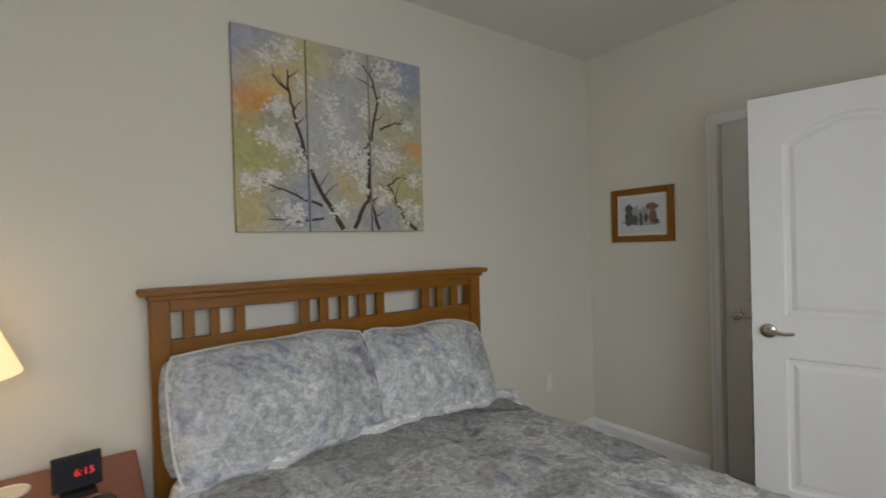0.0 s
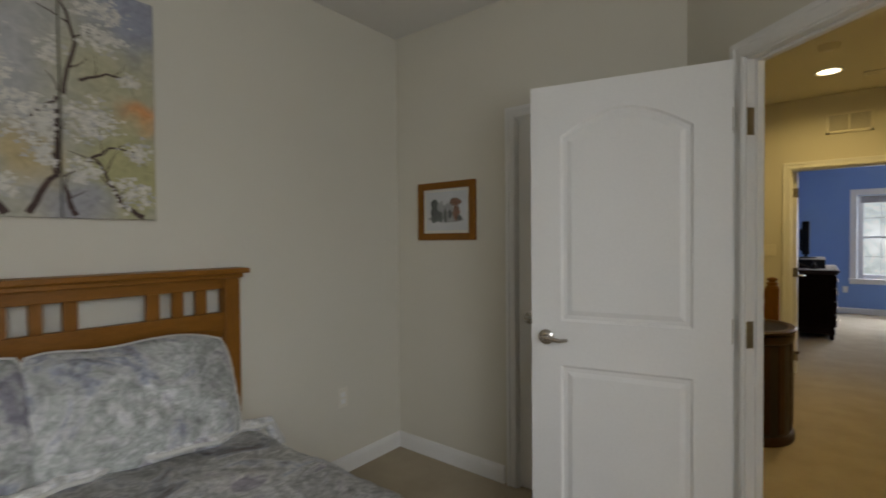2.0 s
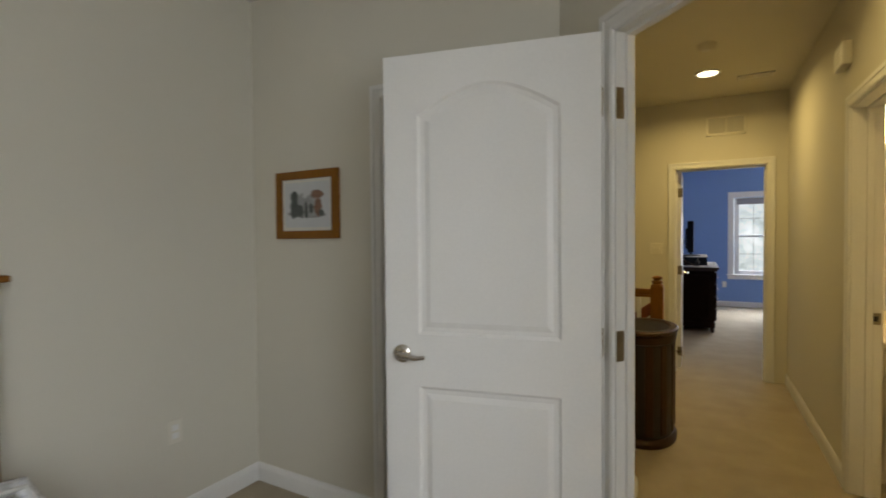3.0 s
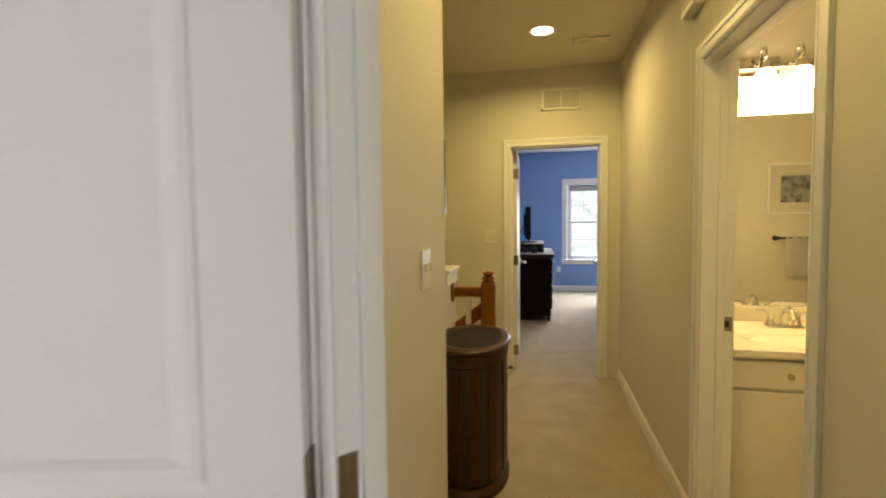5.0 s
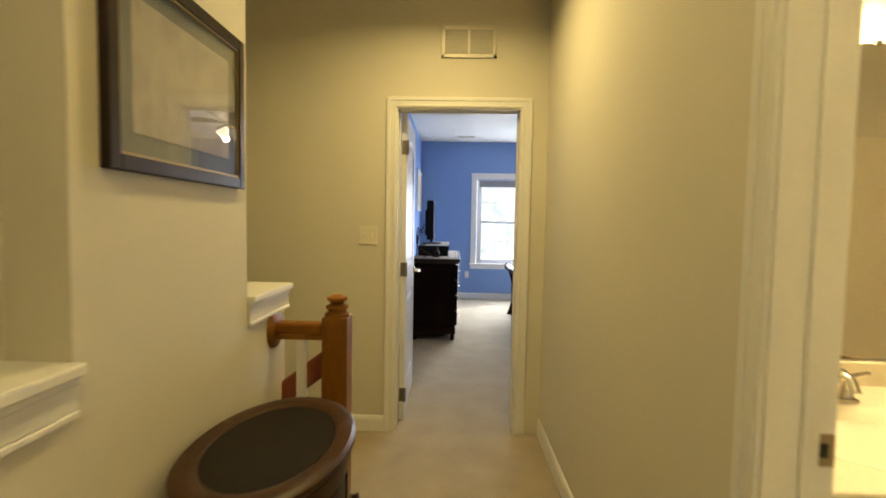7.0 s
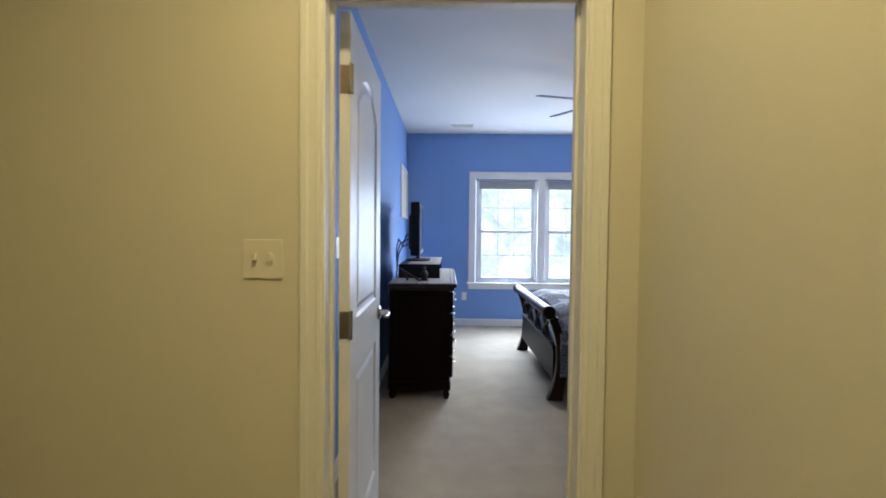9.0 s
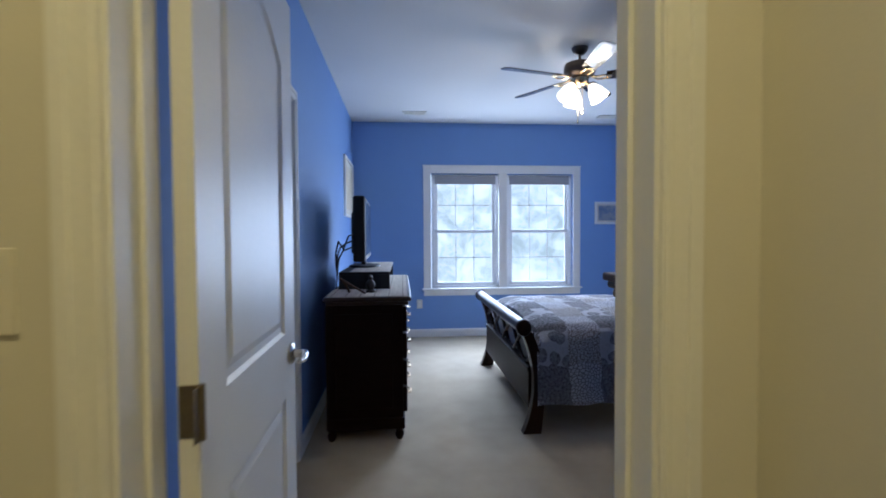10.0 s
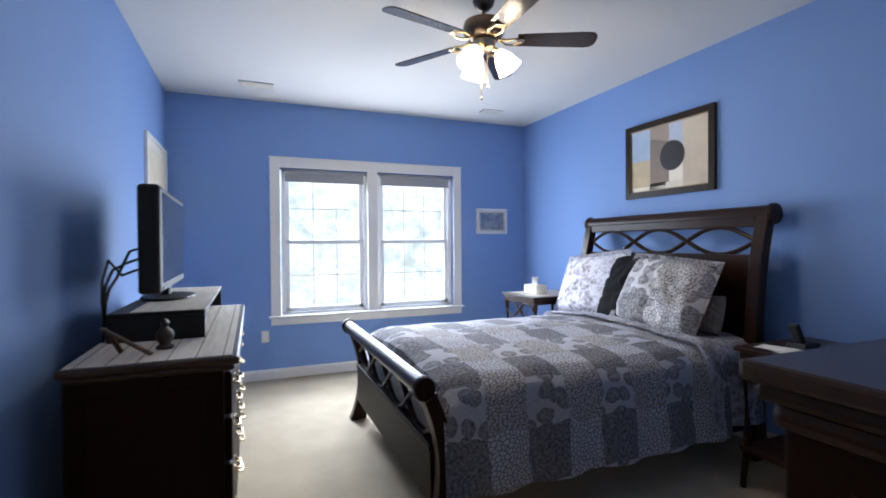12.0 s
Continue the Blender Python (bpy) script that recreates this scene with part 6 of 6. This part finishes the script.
def dresser():
    d = thing("dresser", (9.975, 0.93, 0), "dark cherry dresser with a striped runner on top", "dresser")
    T = Matrix.Diagonal((1, 1, 1.045, 1)) @ Matrix.Translation((-9.89, -0.93, 0))
    bm = box(9.085, 10.70, 0.60, 1.15, 0.858, 0.886, 0.008)
    box(9.10, 10.685, 0.615, 1.14, 0.835, 0.858, 0.010, bm=bm)
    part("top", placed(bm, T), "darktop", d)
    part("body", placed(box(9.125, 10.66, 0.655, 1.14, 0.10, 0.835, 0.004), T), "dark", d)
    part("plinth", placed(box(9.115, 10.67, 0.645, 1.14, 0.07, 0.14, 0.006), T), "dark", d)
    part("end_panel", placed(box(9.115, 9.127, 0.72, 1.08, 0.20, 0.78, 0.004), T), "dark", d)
    for x in (9.12, 10.61):
        for y in (0.65, 1.08):
            part("leg", lathe([(0.0, 0), (0.018, 0), (0.03, 0.03), (0.022, 0.055), (0.032, 0.075)], 16, m=T @ Matrix.Translation((x + 0.03, y + 0.03, 0))), "dark", d, smooth=True)
    for r in range(4):
        z0 = 0.16 + 0.167 * r
        for c in range(2):
            x0 = 9.16 + 0.745 * c
            w = part("drawer", placed(box(x0, x0 + 0.72, 0.628, 0.656, z0, z0 + 0.155, 0.007), T), "dark", d)
            for px in (x0 + 0.18, x0 + 0.54):
                pull(w, px - 9.89, 0.628 - 0.93, (z0 + 0.085) * 1.045, "-y")


dresser()
rn = thing("table_runner", (9.975, 0.90, 0.926), "cream striped cloth runner on the dresser", "runner")
part("cloth", box(-0.79, 0.79, -0.275, 0.235, 0, 0.005, 0.002), "runner", rn)
for k in range(6):
    part("stripe", box(-0.79, 0.79, -0.25 + 0.09 * k, -0.244 + 0.09 * k, 0.0045, 0.0060), "bolster", rn)


def tv_riser():
    r = thing("tv_riser", Matrix.Translation((10.19, 0.925, 0.931)) @ Matrix.Diagonal((1, 1, 1.16, 1)), "low black box shelf under the television", "shelf")
    part("shelf_top", box(-0.60, 0.60, -0.18, 0.18, 0.088, 0.104, 0.003), "black", r)
    for x in (-0.60, 0.585):
        part("side_panel", box(x, x + 0.015, -0.18, 0.18, 0, 0.088, 0.002), "black", r)
    part("back_panel", box(-0.585, 0.585, 0.165, 0.178, 0, 0.088), "black", r)
    part("cloth", box(-0.598, 0.605, -0.184, 0.10, 0.1045, 0.108, 0.001), "runner", r, "cream striped cloth")
    part("cable_box", box(-0.30, 0.10, -0.14, 0.12, 0.001, 0.06, 0.004), "black", r)


tv_riser()


def television():
    t = thing("television", Matrix.Translation((10.17, 0.965, 1.057)) @ Matrix.Rotation(radians(1.5), 4, "Z"), "black flat-panel television on a glossy stand", "television")
    part("stand_base", lathe([(0.0, 0), (0.15, 0), (0.145, 0.012), (0.03, 0.02), (0, 0.02)], 32, 1.4, 0.85), "black", t, smooth=True)
    part("stand_neck", box(-0.06, 0.06, -0.01, 0.025, 0.012, 0.075, 0.006), "black", t)
    part("casing", box(-0.50, 0.47, -0.03, 0.058, 0.062, 0.545, 0.018, seg=3), "black", t)
    part("back_housing", box(-0.30, 0.30, 0.03, 0.085, 0.11, 0.44, 0.02), "black", t)
    part("screen", box(-0.435, 0.435, -0.0315, -0.029, 0.105, 0.515), "screen", t)
    part("bezel_strip", box(-0.43, 0.43, -0.033, -0.029, 0.074, 0.092, 0.001), "black", t)


television()
for k, (dy, sag) in enumerate(((0.0, 0.05), (0.03, 0.02), (0.06, -0.02))):
    pts = [(9.82, 0.985 + 0.01 * k, 1.26 - 0.05 * k), (9.74, 1.01 + dy * 0.4, 1.275 - 0.05 * k), (9.66, 1.05 + dy * 0.5, 1.255 - 0.05 * k), (9.60, 1.085 + dy * 0.5, 1.20 - sag), (9.565, 1.105 + dy * 0.4, 1.13 - sag * 0.5), (9.55, 1.115 + dy * 0.2, 1.05), (9.55, 1.12, 0.97), (9.56, 1.13, 0.895)]
    c = part("cable", tube([(x + 0.075, y, 0.932 + (z - 0.895) * 1.04) for x, y, z in pts], 0.006, 6), "black", None, smooth=True)
    tagged(c, "black cable looping down behind the television", "cable", "television cables")

fig = thing("figurine", (9.405, 0.87, 0.931), "small bronze figurine on the dresser", "figurine")
part("body", lathe([(0.0, 0), (0.03, 0), (0.032, 0.01), (0.02, 0.02), (0.032, 0.045), (0.03, 0.065), (0.012, 0.085), (0.016, 0.10), (0.008, 0.115), (0, 0.118)], 18), "cabdark", fig, smooth=True)
lean = thing("photo_easel", (9.325, 0.985, 0.931), "slanted dark wooden easel on the dresser", "easel")
part("leg", tube([(-0.05, -0.09, 0.008), (0.03, 0.08, 0.10)], 0.012, 8, flat=0.5), "cabrim", lean)
part("prop", tube([(0.04, 0.02, 0.006), (0.02, 0.06, 0.09)], 0.009, 8), "cabrim", lean)


def tall_chest():
    c = thing("chest_of_drawers", (7.315, -0.535, 0), "dark cherry chest of drawers with a moulded top", "chest")
    T = Matrix.Diagonal((0.925, 1, 1.047, 1)) @ Matrix.Translation((-7.325, 0.57, 0))
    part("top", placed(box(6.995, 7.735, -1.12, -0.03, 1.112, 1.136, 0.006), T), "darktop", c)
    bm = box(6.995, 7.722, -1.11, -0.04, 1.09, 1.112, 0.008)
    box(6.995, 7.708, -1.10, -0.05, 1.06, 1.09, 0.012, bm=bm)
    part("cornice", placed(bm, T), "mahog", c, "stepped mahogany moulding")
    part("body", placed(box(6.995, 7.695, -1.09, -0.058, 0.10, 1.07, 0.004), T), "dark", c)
    part("plinth", placed(box(6.995, 7.71, -1.10, -0.045, 0.0, 0.13, 0.008), T), "dark", c)
    bm = bmesh.new()
    for x0, x1, z0, z1 in ((7.03, 7.10, 0.16, 1.02), (7.55, 7.62, 0.16, 1.02), (7.10, 7.55, 0.16, 0.23), (7.10, 7.55, 0.95, 1.02)):
        box(x0, x1, -0.060, -0.048, z0, z1, 0.004, bm=bm)
    part("side_frame", placed(bm, T), "dark", c)
    for r in range(5):
        z0 = 0.15 + 0.178 * r
        d = part("drawer", placed(box(7.693, 7.716, -1.05, -0.10, z0, z0 + 0.165, 0.006), T), "dark", c)
        for y in (-0.80, -0.35):
            pull(d, (7.716 - 7.325) * 0.925, y + 0.57, (z0 + 0.09) * 1.047, "+x")


tall_chest()
rn2 = thing("table_runner", (7.30, -0.70, 1.190), "folded cream striped cloth on the chest", "runner")
part("cloth", box(-0.30, 0.34, -0.32, 0.34, 0, 0.008, 0.003), "runner", rn2)
part("folded_edge", tube([(-0.30, 0.34, 0.008), (0.34, 0.34, 0.008)], 0.010, 8), "runner", rn2, smooth=True)


def side_table(x, y, w, dpt, h, label, cloth=True):
    n = thing("nightstand", (x, y, 0), label, "nightstand", "sleigh bed nightstands")
    part("tabletop", box(-w / 2, w / 2, -dpt / 2, dpt / 2, h - 0.025, h, 0.006), "mahog", n)
    part("apron", box(-w / 2 + 0.025, w / 2 - 0.025, -dpt / 2 + 0.025, dpt / 2 - 0.02, h - 0.075, h - 0.025, 0.003), "mahog", n)
    loops(lambda nm, bm: part(nm, bm, "mahog", n, smooth=True), "scroll", -w / 2 + 0.03, w / 2 - 0.03, h - 0.22, h - 0.075, dpt / 2 - 0.03, 2, 0.009)
    part("lower_shelf", box(-w / 2 + 0.02, w / 2 - 0.02, -dpt / 2 + 0.02, dpt / 2 - 0.02, 0.20, 0.225, 0.004), "mahog", n)
    if cloth:
        part("cloth", box(-w / 2 + 0.05, w / 2 - 0.04, -dpt / 2 + 0.08, dpt / 2 - 0.06, h + 0.0005, h + 0.004), "runner", n)
    for sx in (-1, 1):
        for sy in (-1, 1):
            part("leg", tube([(sx * (w / 2 - 0.035), sy * (dpt / 2 - 0.035), 0), (sx * (w / 2 - 0.05), sy * (dpt / 2 - 0.05), 0.3), (sx * (w / 2 - 0.04), sy * (dpt / 2 - 0.04), h - 0.07)], [0.016, 0.02, 0.026], 10), "mahog", n, smooth=True)
    return n


side_table(11.30, -2.17, 0.60, 0.64, 0.825, "mahogany nightstand with carved loops beside the window")
side_table(8.80, -2.18, 0.56, 0.62, 0.765, "mahogany nightstand with carved loops and a telephone", False)
tx = thing("tissue_box", (11.33, -2.08, 0.83), "white tissue box with a tissue pulled up", "tissue box")
part("carton", box(-0.115, 0.115, -0.06, 0.06, 0, 0.085, 0.004), "paper", tx)
bm = bmesh.new()
ring = [[bm.verts.new(((0.045 - 0.006 * k) * math.cos(a * 0.785) + 0.006 * math.sin(3 * a), (0.02 + 0.004 * k) * math.sin(a * 0.785), 0.085 + 0.018 * k + 0.008 * math.sin(2.2 * a) * k / 3)) for a in range(8)] for k in range(5)]
for a, b in zip(ring, ring[1:]):
    for k in range(8):
        bm.faces.new((a[k], a[(k + 1) % 8], b[(k + 1) % 8], b[k]))
part("tissue", bm, "towel", tx, smooth=True)
ph = thing("telephone", (8.86, -2.10, 0.77), "dark cordless telephone on its base", "telephone")
part("base", box(-0.05, 0.05, -0.06, 0.06, 0, 0.035, 0.008), "black", ph)
part("handset", placed(box(-0.024, 0.024, -0.015, 0.015, 0, 0.12, 0.008), Matrix.Translation((0.0, 0.02, 0.03)) @ Matrix.Rotation(radians(-30), 4, "X")), "black", ph)
pp = thing("paper_stack", (8.90, -1.97, 0.77), "small stack of loose cream papers", "papers")
for k in range(4):
    part("sheet", placed(box(-0.09, 0.09, -0.06, 0.06, 0.002 * k, 0.002 * k + 0.0014), Matrix.Rotation(radians(-12 + 9 * k), 4, "Z")), "paper", pp)

# pictures
bp = framed_picture(Matrix.Translation((10.11, YB, 2.015)) @ Matrix.Rotation(radians(180), 4, "Z"), 0.86, 0.62, 0.05, "frameblack", "paper", "black-framed collage print with a dark disc", 0.0, "framegold", 0.03)
for x0, x1, z0, z1, col in ((-0.38, -0.17, 0.0, 0.26, (0.33, 0.42, 0.55)), (-0.17, 0.02, -0.26, 0.26, (0.23, 0.18, 0.14)), (0.02, 0.15, -0.05, 0.26, (0.36, 0.42, 0.54)), (0.15, 0.38, -0.26, 0.26, (0.50, 0.43, 0.33)), (-0.38, -0.17, -0.22, 0.0, (0.46, 0.37, 0.23)), (-0.17, 0.15, -0.26, -0.20, (0.62, 0.58, 0.5))):
    part("paper_block", box(x0, x1, -0.0108, -0.0098, z0, z1), mat("collage_paper", col, 0.8, 0.12, 14, 90, 0.05), bp)
part("disc", placed(lathe([(0.0, 0.0), (0.118, 0.0), (0.118, 0.0008), (0, 0.0008)], 36), Matrix.Translation((0.05, -0.0112, 0.0)) @ Matrix.Rotation(radians(90), 4, "X")), mat("charcoal_ink", (0.05, 0.045, 0.045), 0.8, 0.3, 30, 120, 0.05), bp)
M["seascape"] = patch_mat("seascape_print", [(0.05, 0.09, 0.22), (0.20, 0.28, 0.45), (0.45, 0.48, 0.52), (0.12, 0.16, 0.26)], 7.0, 0.6)
framed_picture(Matrix.Translation((XB, -2.085, 1.591)) @ WEST_FACE, 0.40, 0.295, 0.03, "white", "seascape", "small white-framed seascape beside the window", 0.02)
M["warmprint"] = patch_mat("warm_cream_print", [(0.62, 0.48, 0.30), (0.72, 0.66, 0.52), (0.70, 0.58, 0.40)], 3.0, 0.7)
framed_picture(Matrix.Translation((11.74, 1.27, 1.85)), 0.86, 0.66, 0.03, "white", "warmprint", "cream and orange print in a pale frame beside the window", 0.06, glazed=False)


def ceiling_fan():
    f = thing("ceiling_fan", (9.775, -0.72, HB), "five-blade ceiling fan with brass arms and lit glass shades", "ceiling fan")
    part("canopy", lathe([(0.0, -0.055), (0.03, -0.053), (0.055, -0.03), (0.065, 0.0), (0, 0)], 28), "bronze", f, smooth=True)
    part("downrod", lathe([(0.011, -0.11), (0.011, -0.05)], 12), "bronze", f, smooth=True)
    part("motor_housing", lathe([(0.0, -0.10), (0.05, -0.105), (0.115, -0.125), (0.122, -0.15), (0.122, -0.185), (0.10, -0.215), (0.06, -0.225), (0.0, -0.225)], 36), "bronze", f, "bronze motor housing", smooth=True)
    part("switch_housing", lathe([(0.06, -0.225), (0.07, -0.235), (0.062, -0.275), (0.04, -0.295), (0.0, -0.30)], 28), "brass", f, smooth=True)
    for k in range(5):
        a = radians(32 + 72 * k)
        R = Matrix.Rotation(a, 4, "Z")
        arm = bmesh.new()
        for s in (-1, 1):
            tube([(0.085, s * 0.008, -0.222), (0.13, s * 0.03, -0.238), (0.175, s * 0.042, -0.236), (0.215, s * 0.02, -0.232), (0.225, 0, -0.231)], 0.0075, 8, arm)
        box(0.19, 0.235, -0.03, 0.03, -0.236, -0.229, 0.003, bm=arm)
        blade_arm = part("blade_arm", placed(arm, R), "brass", f, "scrolled brass blade arm", smooth=True)
        outline = [(0.195, -0.052), (0.60, -0.068), (0.635, -0.062), (0.655, -0.04), (0.66, 0.0), (0.655, 0.04), (0.635, 0.062), (0.60, 0.068), (0.195, 0.052)]
        bm = prism(outline, 0.007, 0.0)
        placed(bm, R @ Matrix.Translation((0, 0, -0.228)) @ Matrix.Rotation(radians(-13), 4, "X") @ Matrix.Rotation(radians(90), 4, "X"))
        part("blade", bm, "grey_blade", blade_arm, "dark wooden fan blade")
    for k in range(3):
        a = radians(120 * k)
        R = Matrix.Rotation(a, 4, "Z")
        part("light_arm", placed(tube([(0.04, 0, -0.27), (0.075, 0, -0.285), (0.09, 0, -0.30)], 0.012, 10), R), "brass", f, smooth=True)
        sh = lathe([(0.024, 0.0), (0.036, -0.02), (0.058, -0.06), (0.066, -0.095), (0.075, -0.125), (0.069, -0.125), (0.052, -0.06), (0.02, -0.005)], 24)
        placed(sh, R @ Matrix.Translation((0.085, 0, -0.295)) @ Matrix.Rotation(radians(-32), 4, "Y"))
        part("glass_shade", sh, "frosted", f, "lit frosted glass shade", smooth=True)
    for dx, zb in ((0.012, -0.55), (-0.014, -0.49)):
        ch = part("pull_chain", tube([(dx, dx, -0.29), (dx, dx, zb)], 0.0022, 6), "brass", f)
        part("chain_fob", lathe([(0.0, zb - 0.025), (0.006, zb - 0.018), (0.007, zb - 0.008), (0.003, zb), (0, zb)], 10, m=Matrix.Translation((dx, dx, 0))), "brass", ch, smooth=True)


ceiling_fan()
tb2 = thing("light_switch", Matrix.Translation((8.00, 1.27, 1.24)), "ivory light switch on the blue wall", "switch")
part("cover_plate", box(-0.035, 0.035, -0.006, 0, -0.057, 0.057, 0.002), "plate", tb2)
